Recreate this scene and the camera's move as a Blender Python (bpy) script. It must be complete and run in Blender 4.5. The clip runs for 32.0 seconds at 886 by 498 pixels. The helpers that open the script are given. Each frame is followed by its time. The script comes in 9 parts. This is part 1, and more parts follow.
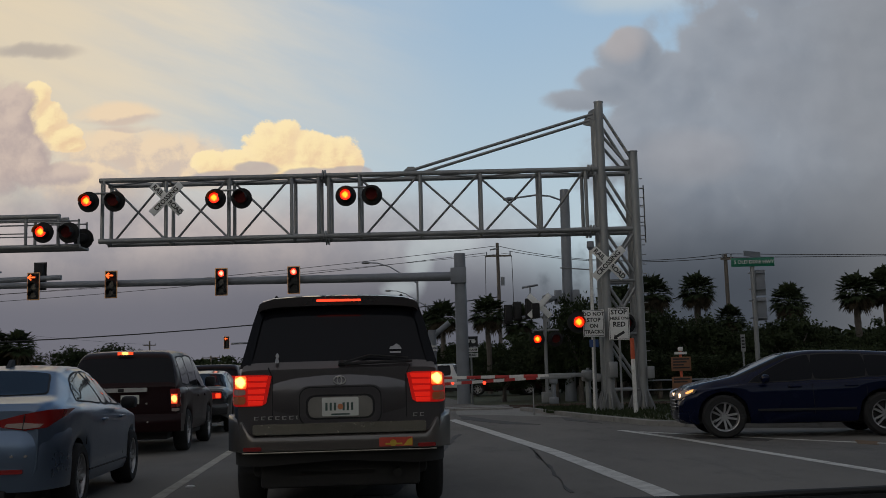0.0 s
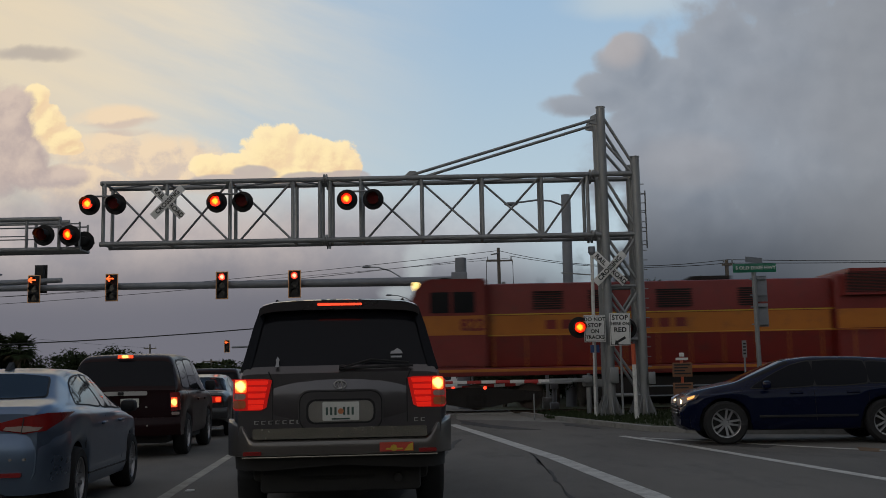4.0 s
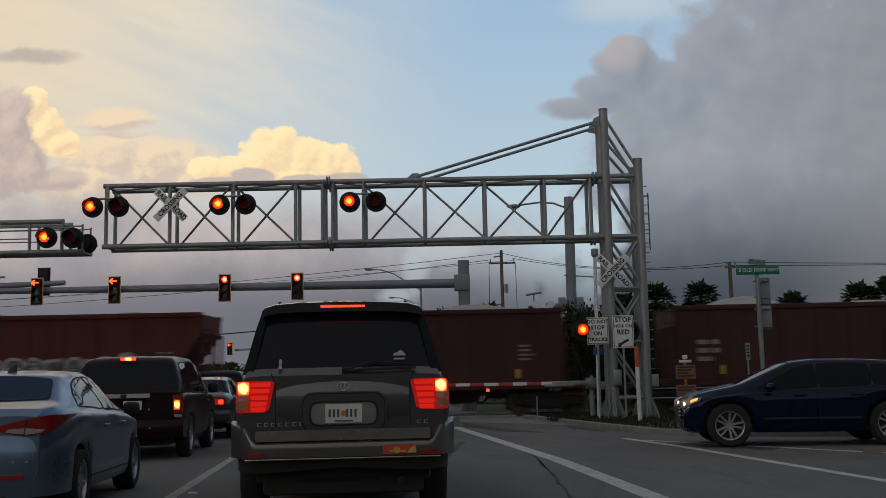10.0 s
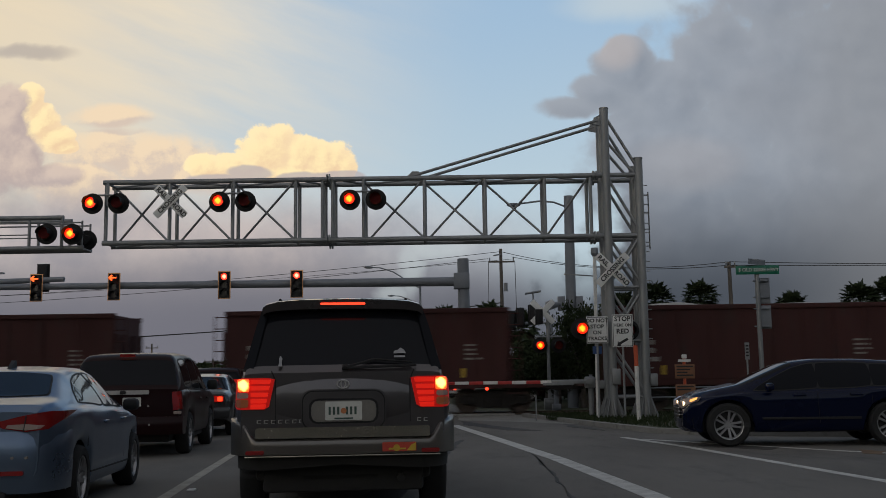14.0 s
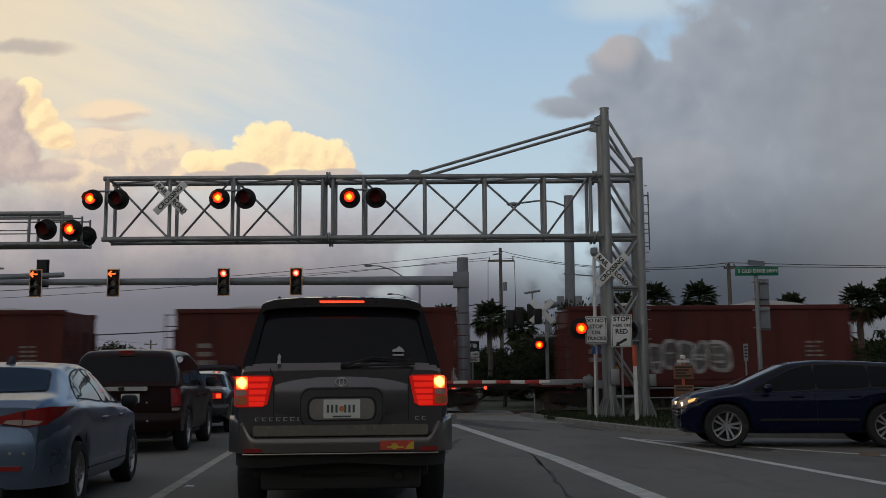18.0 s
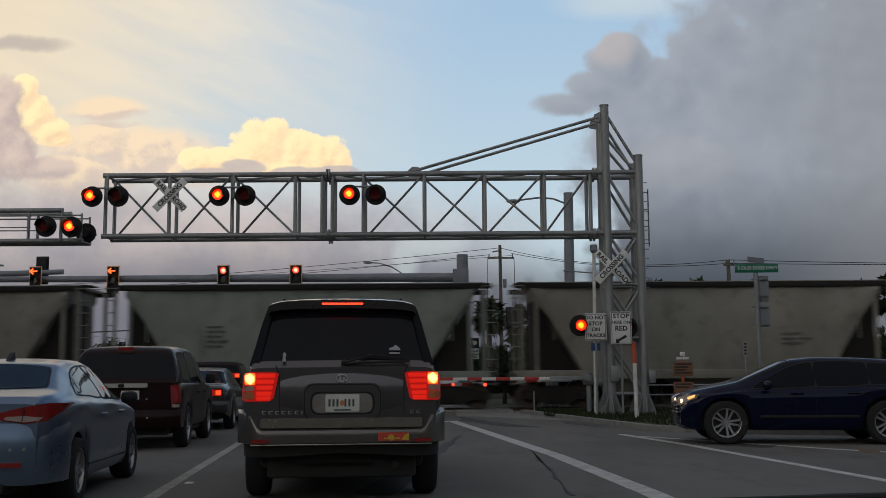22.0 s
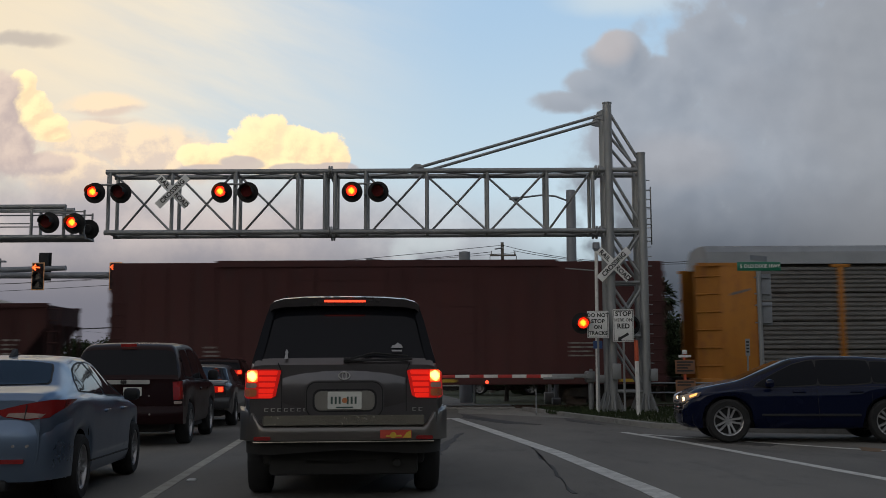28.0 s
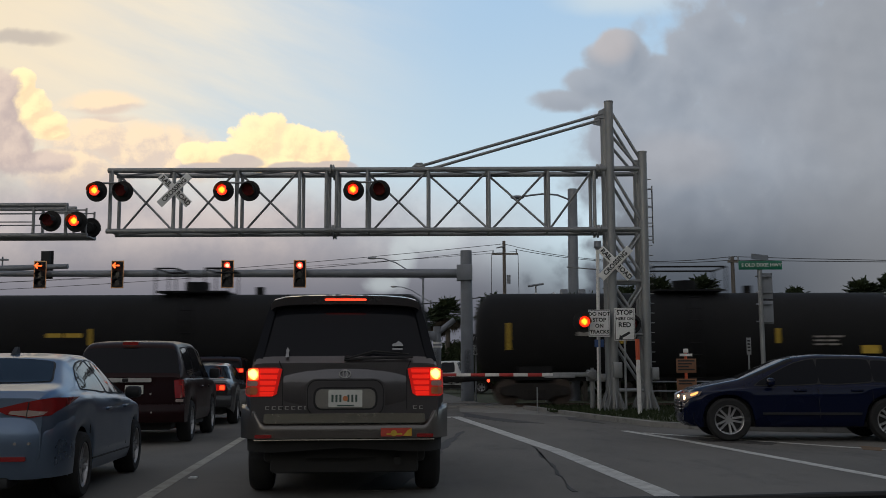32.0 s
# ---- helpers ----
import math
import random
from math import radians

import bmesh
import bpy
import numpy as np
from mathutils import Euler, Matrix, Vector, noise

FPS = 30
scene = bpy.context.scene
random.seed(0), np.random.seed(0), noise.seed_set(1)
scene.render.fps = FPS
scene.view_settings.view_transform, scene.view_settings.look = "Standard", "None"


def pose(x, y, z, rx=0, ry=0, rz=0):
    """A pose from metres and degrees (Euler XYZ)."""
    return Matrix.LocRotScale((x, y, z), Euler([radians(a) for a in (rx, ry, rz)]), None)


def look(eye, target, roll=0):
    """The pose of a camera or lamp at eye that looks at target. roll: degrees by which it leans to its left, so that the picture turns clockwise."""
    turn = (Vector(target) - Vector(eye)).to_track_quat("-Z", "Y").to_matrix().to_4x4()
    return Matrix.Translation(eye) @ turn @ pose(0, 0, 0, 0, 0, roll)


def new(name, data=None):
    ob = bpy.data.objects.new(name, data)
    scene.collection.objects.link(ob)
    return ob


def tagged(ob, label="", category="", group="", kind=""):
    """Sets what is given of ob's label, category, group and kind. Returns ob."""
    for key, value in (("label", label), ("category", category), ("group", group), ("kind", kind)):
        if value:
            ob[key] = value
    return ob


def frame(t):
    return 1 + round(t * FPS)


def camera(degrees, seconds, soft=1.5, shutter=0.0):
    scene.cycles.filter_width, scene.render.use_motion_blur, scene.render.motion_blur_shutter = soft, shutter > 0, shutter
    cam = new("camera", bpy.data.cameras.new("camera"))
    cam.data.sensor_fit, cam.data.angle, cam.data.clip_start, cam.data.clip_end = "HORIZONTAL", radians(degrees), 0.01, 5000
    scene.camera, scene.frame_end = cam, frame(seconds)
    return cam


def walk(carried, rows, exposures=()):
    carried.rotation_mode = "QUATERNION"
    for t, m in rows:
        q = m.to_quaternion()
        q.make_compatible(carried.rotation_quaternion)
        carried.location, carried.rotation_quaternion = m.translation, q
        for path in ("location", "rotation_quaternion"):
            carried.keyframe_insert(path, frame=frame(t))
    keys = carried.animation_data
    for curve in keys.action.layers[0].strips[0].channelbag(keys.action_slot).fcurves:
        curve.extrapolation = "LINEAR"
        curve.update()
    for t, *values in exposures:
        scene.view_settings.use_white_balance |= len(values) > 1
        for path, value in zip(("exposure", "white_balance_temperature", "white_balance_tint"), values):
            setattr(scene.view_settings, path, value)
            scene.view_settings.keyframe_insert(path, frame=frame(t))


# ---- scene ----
cam = camera(46.0, 32.0, soft=0.65, shutter=0.45)


def eye_pose(x, y, z, yaw, pitch, roll):
    """A camera pose from its place, its turn to the right, its tilt upwards and its lean, in degrees."""
    return pose(x, y, z, 90 + pitch, 0, -yaw) @ pose(0, 0, 0, 0, 0, roll)


walk(cam, [(row[0], eye_pose(*row[1:])) for row in (
    (0.0, 0.019, -0.039, 1.251, 0.109, 6.771, -1.401),
    (0.5, 0.022, -0.042, 1.252, 0.105, 6.779, -1.371),
    (1.0, 0.025, -0.041, 1.250, 0.099, 6.800, -1.330),
    (1.5, 0.024, -0.038, 1.250, 0.099, 6.823, -1.296),
    (2.0, 0.019, -0.031, 1.253, 0.103, 6.844, -1.269),
    (2.5, 0.014, -0.020, 1.253, 0.100, 6.869, -1.228),
    (3.0, 0.012, -0.011, 1.252, 0.088, 6.900, -1.182),
    (3.5, 0.012, -0.006, 1.253, 0.082, 6.918, -1.160),
    (5.5, 0.009, 0.019, 1.253, 0.011, 7.408, -1.073),
    (6.0, 0.008, 0.017, 1.251, -0.001, 7.390, -1.096),
    (6.5, 0.004, 0.020, 1.249, -0.022, 7.368, -1.139),
    (7.0, -0.001, 0.025, 1.247, -0.039, 7.346, -1.175),
    (7.5, -0.001, 0.022, 1.249, -0.055, 7.314, -1.201),
    (8.0, 0.003, 0.018, 1.251, -0.071, 7.280, -1.227),
    (8.5, 0.003, 0.020, 1.249, -0.076, 7.253, -1.232),
    (9.0, 0.005, 0.019, 1.248, -0.079, 7.222, -1.200),
    (9.5, 0.009, 0.018, 1.248, -0.083, 7.190, -1.164),
    (10.0, 0.009, 0.020, 1.248, -0.081, 7.168, -1.144),
    (10.5, 0.006, 0.022, 1.249, -0.076, 7.154, -1.129),
    (11.0, 0.004, 0.025, 1.249, -0.068, 7.151, -1.115),
    (11.5, 0.000, 0.028, 1.246, -0.055, 7.151, -1.094),
    (12.0, -0.003, 0.025, 1.245, -0.043, 7.137, -1.051),
    (12.5, -0.003, 0.023, 1.246, -0.042, 7.112, -1.001),
    (13.0, -0.003, 0.024, 1.245, -0.045, 7.096, -0.960),
    (13.5, -0.005, 0.024, 1.244, -0.044, 7.085, -0.914),
    (14.0, -0.004, 0.024, 1.245, -0.047, 7.076, -0.856),
    (14.5, -0.002, 0.025, 1.244, -0.052, 7.074, -0.813),
    (16.5, -0.005, 0.036, 1.246, -0.057, 7.054, -0.460),
    (17.0, -0.003, 0.035, 1.246, -0.059, 7.052, -0.435),
    (17.5, -0.003, 0.033, 1.247, -0.051, 7.035, -0.409),
    (18.0, -0.002, 0.021, 1.247, -0.030, 7.004, -0.401),
    (18.5, -0.001, 0.008, 1.245, -0.013, 6.972, -0.403),
    (19.0, -0.002, 0.003, 1.243, -0.001, 6.946, -0.406),
    (19.5, -0.003, 0.003, 1.243, 0.007, 6.923, -0.406),
    (20.0, -0.003, 0.003, 1.244, 0.007, 6.899, -0.403),
    (20.5, -0.002, 0.003, 1.246, 0.004, 6.871, -0.404),
    (21.0, -0.002, 0.008, 1.245, 0.001, 6.861, -0.417),
    (21.5, -0.003, 0.015, 1.240, -0.004, 6.861, -0.419),
    (22.0, -0.005, 0.023, 1.241, -0.010, 6.848, -0.397),
    (22.5, -0.007, 0.026, 1.244, -0.011, 6.836, -0.379),
    (23.0, -0.007, 0.026, 1.244, -0.011, 6.834, -0.368),
    (23.5, -0.006, 0.022, 1.242, -0.014, 6.825, -0.343),
    (24.0, -0.002, 0.014, 1.242, -0.026, 6.803, -0.312),
    (24.5, 0.001, 0.009, 1.244, -0.049, 6.780, -0.288),
    (25.0, 0.001, 0.010, 1.244, -0.071, 6.760, -0.263),
    (25.5, -0.001, 0.014, 1.245, -0.082, 6.748, -0.249),
    (27.5, -0.003, 0.019, 1.248, -0.143, 6.691, -0.220),
    (28.0, -0.007, 0.021, 1.248, -0.137, 6.687, -0.233),
    (28.5, -0.011, 0.030, 1.247, -0.137, 6.684, -0.253),
    (29.0, -0.010, 0.034, 1.248, -0.150, 6.678, -0.244),
    (29.5, -0.004, 0.029, 1.249, -0.174, 6.671, -0.229),
    (30.0, 0.002, 0.020, 1.248, -0.193, 6.662, -0.228),
    (30.5, -0.000, 0.016, 1.247, -0.197, 6.650, -0.208),
    (31.0, -0.000, 0.012, 1.245, -0.208, 6.645, -0.196),
    (31.5, 0.004, 0.005, 1.243, -0.230, 6.632, -0.194),
    (32.0, 0.005, -0.001, 1.245, -0.241, 6.612, -0.175))], exposures=((0.0, -0.02), (6.0, 0.07), (13.0, 0.08), (22.0, 0.2), (29.0, 0.3), (32.0, 0.3)))

# ---- light ----
SUN_ELEVATION, SUN_AZIMUTH = radians(9.0), radians(-150.0)   # low, behind the camera and to its left
world = bpy.data.worlds.new("dusk_sky")
scene.world = world
world.use_nodes = True
sky_node = world.node_tree.nodes.new("ShaderNodeTexSky")
sky_node.sky_type, sky_node.sun_disc = "NISHITA", False
sky_node.sun_elevation, sky_node.sun_rotation = SUN_ELEVATION, SUN_AZIMUTH
sky_node.air_density, sky_node.dust_density, sky_node.ozone_density = 1.0, 0.8, 2.0
world.node_tree.nodes["Background"].inputs["Strength"].default_value = 0.125
overcast = world.node_tree.nodes.new("ShaderNodeMix")      # broken cloud greys the blue of the open sky
overcast.data_type = "RGBA"
overcast.inputs[0].default_value, overcast.inputs[7].default_value = 0.6, (3.3, 3.1, 2.95, 1)
world.node_tree.links.new(sky_node.outputs["Color"], overcast.inputs[6])
world.node_tree.links.new(overcast.outputs[2], world.node_tree.nodes["Background"].inputs["Color"])
sun = new("sun", bpy.data.lights.new("sun", "SUN"))
sun.data.energy, sun.data.angle, sun.data.color = 0.12, radians(30), (1.0, 0.9, 0.8)
sun.matrix_world = look((0, 0, 0), (math.cos(SUN_ELEVATION) * -math.sin(SUN_AZIMUTH), -math.cos(SUN_ELEVATION) * math.cos(SUN_AZIMUTH), -math.sin(SUN_ELEVATION)))


# ---- helpers of this scene ----


class Nodes:
    """A small writer of node trees."""

    def __init__(self, tree):
        self.tree = tree


    def link(self, a, b):
        self.tree.links.new(a, b)

    def put(self, value, socket):
        if isinstance(value, (int, float)):
            socket.default_value = value
        elif isinstance(value, (tuple, list)):
            socket.default_value = (*value, 1.0) if len(value) == 3 and len(socket.default_value) == 4 else value
        else:
            self.link(value, socket)

    def math(self, op, a, b=0.0, clamp=False):
        node = self.tree.nodes.new("ShaderNodeMath")
        node.operation, node.use_clamp = op, clamp
        self.put(a, node.inputs[0])
        self.put(b, node.inputs[1])
        return node.outputs[0]

    def mix(self, factor, a, b):
        node = self.tree.nodes.new("ShaderNodeMix")
        node.data_type = "RGBA"
        self.put(factor, node.inputs[0])
        self.put(a, node.inputs[6])
        self.put(b, node.inputs[7])
        return node.outputs[2]

    def noise(self, vector, scale, detail=4.0, rough=0.55):
        node = self.tree.nodes.new("ShaderNodeTexNoise")
        node.inputs["Scale"].default_value, node.inputs["Detail"].default_value = scale, detail
        node.inputs["Roughness"].default_value = rough
        self.link(vector, node.inputs["Vector"])
        return node.outputs["Fac"]

    def ramp(self, value, low, high):
        node = self.tree.nodes.new("ShaderNodeMapRange")
        node.interpolation_type = "SMOOTHSTEP"
        node.inputs["From Min"].default_value, node.inputs["From Max"].default_value = low, high
        self.link(value, node.inputs["Value"])
        return node.outputs["Result"]

    def combine(self, x, y, z):
        node = self.tree.nodes.new("ShaderNodeCombineXYZ")
        for value, socket in zip((x, y, z), node.inputs):
            self.put(value, socket)
        return node.outputs[0]


MATERIALS = {}


def surface(name, colour, rough=0.6, metal=0.0, other=None, scale=3.0, amount=0.5, grain=60.0, bump=0.15, coat=0.0, streak=(1, 1, 1), dirt=None, dirt_amount=0.0):
    """A material with two scales of variation: patches between colour and other, fine grain in relief and gloss, and streaks of dirt."""
    if name in MATERIALS:
        return MATERIALS[name]
    m = bpy.data.materials.new(name)
    m.use_nodes = True
    n = Nodes(m.node_tree)
    shader = m.node_tree.nodes["Principled BSDF"]
    place = m.node_tree.nodes.new("ShaderNodeTexCoord").outputs["Object"]
    stretch = m.node_tree.nodes.new("ShaderNodeMapping")
    stretch.inputs["Scale"].default_value = streak
    n.link(place, stretch.inputs["Vector"])
    broad = n.noise(stretch.outputs[0], scale, 5.0, 0.6)
    fine = n.noise(place, grain, 3.0, 0.6)
    other = other or tuple(c * 0.72 for c in colour)
    tone = n.mix(n.math("MULTIPLY", n.ramp(broad, 0.35, 0.68), amount), colour, other)
    tone = n.mix(n.math("MULTIPLY", n.ramp(fine, 0.45, 0.75), 0.25), tone, tuple(c * 0.6 for c in colour))
    if dirt:
        smear = n.noise(stretch.outputs[0], scale * 2.7, 6.0, 0.7)
        tone = n.mix(n.math("MULTIPLY", n.ramp(smear, 0.5, 0.72), dirt_amount), tone, dirt)
    n.link(tone, shader.inputs["Base Color"])
    n.link(n.math("ADD", n.math("MULTIPLY", broad, 0.25), rough - 0.12, clamp=True), shader.inputs["Roughness"])
    shader.inputs["Metallic"].default_value = metal
    shader.inputs["Coat Weight"].default_value = coat
    shader.inputs["Coat Roughness"].default_value = 0.06
    if bump:
        relief = m.node_tree.nodes.new("ShaderNodeBump")
        relief.inputs["Strength"].default_value, relief.inputs["Distance"].default_value = bump, 0.01
        n.link(fine, relief.inputs["Height"])
        n.link(relief.outputs[0], shader.inputs["Normal"])
    MATERIALS[name] = m
    return m


def glass(name, colour=(0.02, 0.022, 0.025), clear=0.12, rough=0.03):
    """Tinted car glass: mostly a dark gloss, a little of it clear."""
    if name in MATERIALS:
        return MATERIALS[name]
    m = bpy.data.materials.new(name)
    m.use_nodes = True
    shader = m.node_tree.nodes["Principled BSDF"]
    shader.inputs["Base Color"].default_value = (*colour, 1)
    shader.inputs["Roughness"].default_value = rough
    shader.inputs["IOR"].default_value = 1.27
    shader.inputs["Transmission Weight"].default_value = clear
    MATERIALS[name] = m
    return m


def glow(name, colour, strength, core=None, core_strength=0.0, radius=0.1, axes=(1, 0, 1)):
    """A lamp's lit lens: dimmer and redder towards its rim where core is given."""
    if name in MATERIALS:
        return MATERIALS[name]
    m = bpy.data.materials.new(name)
    m.use_nodes = True
    n = Nodes(m.node_tree)
    shader = m.node_tree.nodes["Principled BSDF"]
    shader.inputs["Base Color"].default_value = (*colour, 1)
    shader.inputs["Roughness"].default_value = 0.3
    shader.inputs["Emission Color"].default_value = (*colour, 1)
    shader.inputs["Emission Strength"].default_value = strength
    if core:
        place = m.node_tree.nodes.new("ShaderNodeTexCoord").outputs["Object"]
        flat = m.node_tree.nodes.new("ShaderNodeVectorMath")
        flat.operation = "MULTIPLY"
        n.link(place, flat.inputs[0])
        flat.inputs[1].default_value = axes
        size = m.node_tree.nodes.new("ShaderNodeVectorMath")
        size.operation = "LENGTH"
        n.link(flat.outputs[0], size.inputs[0])
        wobble = n.math("MULTIPLY", n.math("SUBTRACT", n.noise(place, 14.0, 2.0), 0.5), radius)
        heart = n.ramp(n.math("ADD", size.outputs["Value"], wobble), radius, radius * 0.45)
        n.link(n.mix(heart, colour, core), shader.inputs["Emission Color"])
        n.link(n.math("ADD", n.math("MULTIPLY", heart, core_strength - strength), strength), shader.inputs["Emission Strength"])
    MATERIALS[name] = m
    return m


def box(bm, x0, x1, y0, y1, z0, z1, bevel=0.0):
    m = Matrix.Translation(((x0 + x1) / 2, (y0 + y1) / 2, (z0 + z1) / 2)) @ Matrix.Diagonal((abs(x1 - x0), abs(y1 - y0), abs(z1 - z0), 1))
    made = bmesh.ops.create_cube(bm, size=1.0, matrix=m)["verts"]
    if bevel:
        edges = list({e for v in made for e in v.link_edges})
        bmesh.ops.bevel(bm, geom=edges, offset=bevel, segments=2, affect="EDGES", profile=0.5)
    return bm


def rod(bm, a, b, r0, r1=None, sides=12, caps=True):
    """A round bar from a to b, which may taper."""
    a, b = Vector(a), Vector(b)
    way = b - a
    turn = way.to_track_quat("Z", "Y").to_matrix().to_4x4()
    bmesh.ops.create_cone(bm, cap_ends=caps, segments=sides, radius1=r0, radius2=r0 if r1 is None else r1, depth=way.length,
                          matrix=Matrix.Translation((a + b) / 2) @ turn)
    return bm


def ball(bm, x, y, z, r, sx=1, sy=1, sz=1, detail=10):
    bmesh.ops.create_uvsphere(bm, u_segments=detail + 4, v_segments=detail, radius=r, matrix=Matrix.Translation((x, y, z)) @ Matrix.Diagonal((sx, sy, sz, 1)))
    return bm


def prism(bm, outline, axis, low, high):
    """A flat outline (pairs) pushed out along an axis: 'x' takes (y, z), 'y' takes (x, z), 'z' takes (x, y)."""
    def at(p, d):
        return {"x": (d, p[0], p[1]), "y": (p[0], d, p[1]), "z": (p[0], p[1], d)}[axis]
    a = [bm.verts.new(at(p, low)) for p in outline]
    b = [bm.verts.new(at(p, high)) for p in outline]
    k = len(outline)
    faces = [bm.faces.new(a), bm.faces.new(b)]
    for i in range(k):
        faces.append(bm.faces.new((a[i], a[(i + 1) % k], b[(i + 1) % k], b[i])))
    bmesh.ops.recalc_face_normals(bm, faces=faces)
    return bm


def loft(bm, rings, close=True, caps=True):
    """Joins rings of points, all of one count, into a skin."""
    rows = [[bm.verts.new(p) for p in ring] for ring in rings]
    faces = []
    for a, b in zip(rows, rows[1:]):
        k = len(a)
        for i in range(k if close else k - 1):
            faces.append(bm.faces.new((a[i], a[(i + 1) % k], b[(i + 1) % k], b[i])))
    if caps:
        faces += [bm.faces.new(rows[0]), bm.faces.new(rows[-1])]
    bmesh.ops.recalc_face_normals(bm, faces=faces)
    return bm


def mesh_of(bm, materials, smooth=30.0, name="mesh"):
    data = bpy.data.meshes.new(name)
    bm.to_mesh(data)
    bm.free()
    for m in materials if isinstance(materials, (list, tuple)) else [materials]:
        data.materials.append(m)
    if smooth:
        data.shade_smooth()
        data.set_sharp_from_angle(angle=radians(smooth))
    return data


def part(name, bm, material, parent, label="", smooth=35.0, at=None):
    """Links a bmesh (or a mesh) as one mesh object under a thing or a part."""
    data = bm if isinstance(bm, bpy.types.Mesh) else mesh_of(bm, material, smooth, name)
    ob = new(name, data)
    ob.parent = parent
    if at is not None:
        ob.matrix_basis = at
    if label:
        ob["label"] = label
    return ob


def thing(name, label, category, m=None, group="", kind=""):
    ob = new(name)
    ob.empty_display_size = 0.2
    if m is not None:
        ob.matrix_basis = m
    return tagged(ob, label, category, group, kind)


def solid(name, bm, material, label, category, group="", kind="", smooth=35.0, m=None):
    """A thing of one mesh."""
    ob = new(name, mesh_of(bm, material, smooth, name))
    if m is not None:
        ob.matrix_basis = m
    return tagged(ob, label, category, group, kind)


def B():
    return bmesh.new()


TEXTS = {}


def letters(words, size, depth=0.004, shear=0.0, spacing=1.0, weight=0.03):
    """A mesh of the words in the built-in font, in the xz plane, facing -y, centred."""
    key = (words, size, depth, shear, spacing, weight)
    if key not in TEXTS:
        curve = bpy.data.curves.new("words", "FONT")
        curve.body, curve.size, curve.extrude = words, size, depth
        curve.align_x, curve.align_y, curve.shear, curve.space_character = "CENTER", "CENTER", shear, spacing
        curve.resolution_u, curve.offset = 3, size * weight
        ob = new("words", curve)
        ob.matrix_world = Matrix.Identity(4)
        data = bpy.data.meshes.new_from_object(ob.evaluated_get(bpy.context.evaluated_depsgraph_get()))
        bpy.data.objects.remove(ob)
        data.transform(Matrix.Rotation(radians(90), 4, "X"))
        TEXTS[key] = data
    return TEXTS[key].copy()


def wording(words, size, material, parent, at, **more):
    data = letters(words, size, **more)
    data.materials.clear()
    data.materials.append(material)
    return part("lettering", data, material, parent, at=at)

# ---- materials of the setting ----
ASPHALT = surface("worn_asphalt", (0.148, 0.136, 0.118), 0.9, other=(0.092, 0.086, 0.077), scale=0.35, amount=0.8, grain=70, bump=0.5, dirt=(0.05, 0.047, 0.045), dirt_amount=0.5, streak=(1.0, 0.35, 1))
PAINT_WHITE = surface("road_paint", (0.54, 0.53, 0.49), 0.75, other=(0.36, 0.35, 0.325), scale=4, grain=45, amount=0.8, bump=0.3, dirt=(0.16, 0.155, 0.15), dirt_amount=0.6)
GRASS = surface("dry_verge", (0.040, 0.052, 0.022), 0.95, other=(0.07, 0.06, 0.038), scale=0.9, grain=35, bump=0.8)
CONCRETE = surface("kerb_concrete", (0.27, 0.26, 0.24), 0.9, other=(0.17, 0.16, 0.15), scale=1.5, grain=60, bump=0.4, dirt=(0.09, 0.085, 0.075), dirt_amount=0.6)
BALLAST = surface("track_ballast", (0.17, 0.16, 0.15), 0.95, other=(0.08, 0.075, 0.07), scale=5, grain=22, bump=1.0)
RAIL = surface("rail_steel", (0.16, 0.12, 0.1), 0.5, 0.7, other=(0.1, 0.07, 0.055), scale=6)
GALV = surface("galvanised_steel", (0.27, 0.277, 0.28), 0.5, 0.5, other=(0.20, 0.205, 0.21), scale=2.5, grain=40, bump=0.06, dirt=(0.16, 0.15, 0.14), dirt_amount=0.35, streak=(1, 1, 0.3))
GALV_DARK = surface("weathered_steel_pole", (0.22, 0.235, 0.26), 0.6, 0.3, other=(0.16, 0.17, 0.19), scale=1.5, bump=0.06)
BLACK = surface("black_enamel", (0.006, 0.006, 0.0065), 0.75, other=(0.009, 0.008, 0.008), scale=4, bump=0.05)
SIGN_WHITE = surface("reflective_white", (0.74, 0.74, 0.72), 0.45, other=(0.62, 0.62, 0.6), scale=3, amount=0.6, grain=90, bump=0.02, dirt=(0.4, 0.39, 0.36), dirt_amount=0.3)
SIGN_BLACK = surface("sign_black", (0.015, 0.015, 0.016), 0.5, bump=0.02)
SIGN_GREEN = surface("sign_green", (0.008, 0.16, 0.09), 0.4, other=(0.006, 0.12, 0.07), scale=4, bump=0.02)
SIGNAL_YELLOW = surface("signal_yellow", (0.9, 0.46, 0.19), 0.55, other=(0.75, 0.37, 0.15), scale=6, bump=0.05)
ORANGE_RED = surface("orange_red_paint", (0.55, 0.09, 0.03), 0.55, other=(0.4, 0.07, 0.03), scale=5, bump=0.05)
GATE_RED = surface("gate_red", (0.45, 0.03, 0.025), 0.45, other=(0.34, 0.03, 0.025), scale=6, bump=0.05)
GATE_WHITE = surface("gate_white", (0.7, 0.69, 0.66), 0.5, other=(0.55, 0.53, 0.5), scale=5, bump=0.05, dirt=(0.3, 0.27, 0.22), dirt_amount=0.4)
WOOD_POLE = surface("weathered_pole_wood", (0.13, 0.115, 0.1), 0.9, other=(0.08, 0.07, 0.062), scale=3, grain=30, bump=0.6, streak=(4, 4, 0.2))
CABLE = surface("cable_black", (0.02, 0.02, 0.021), 0.7, bump=0.0)
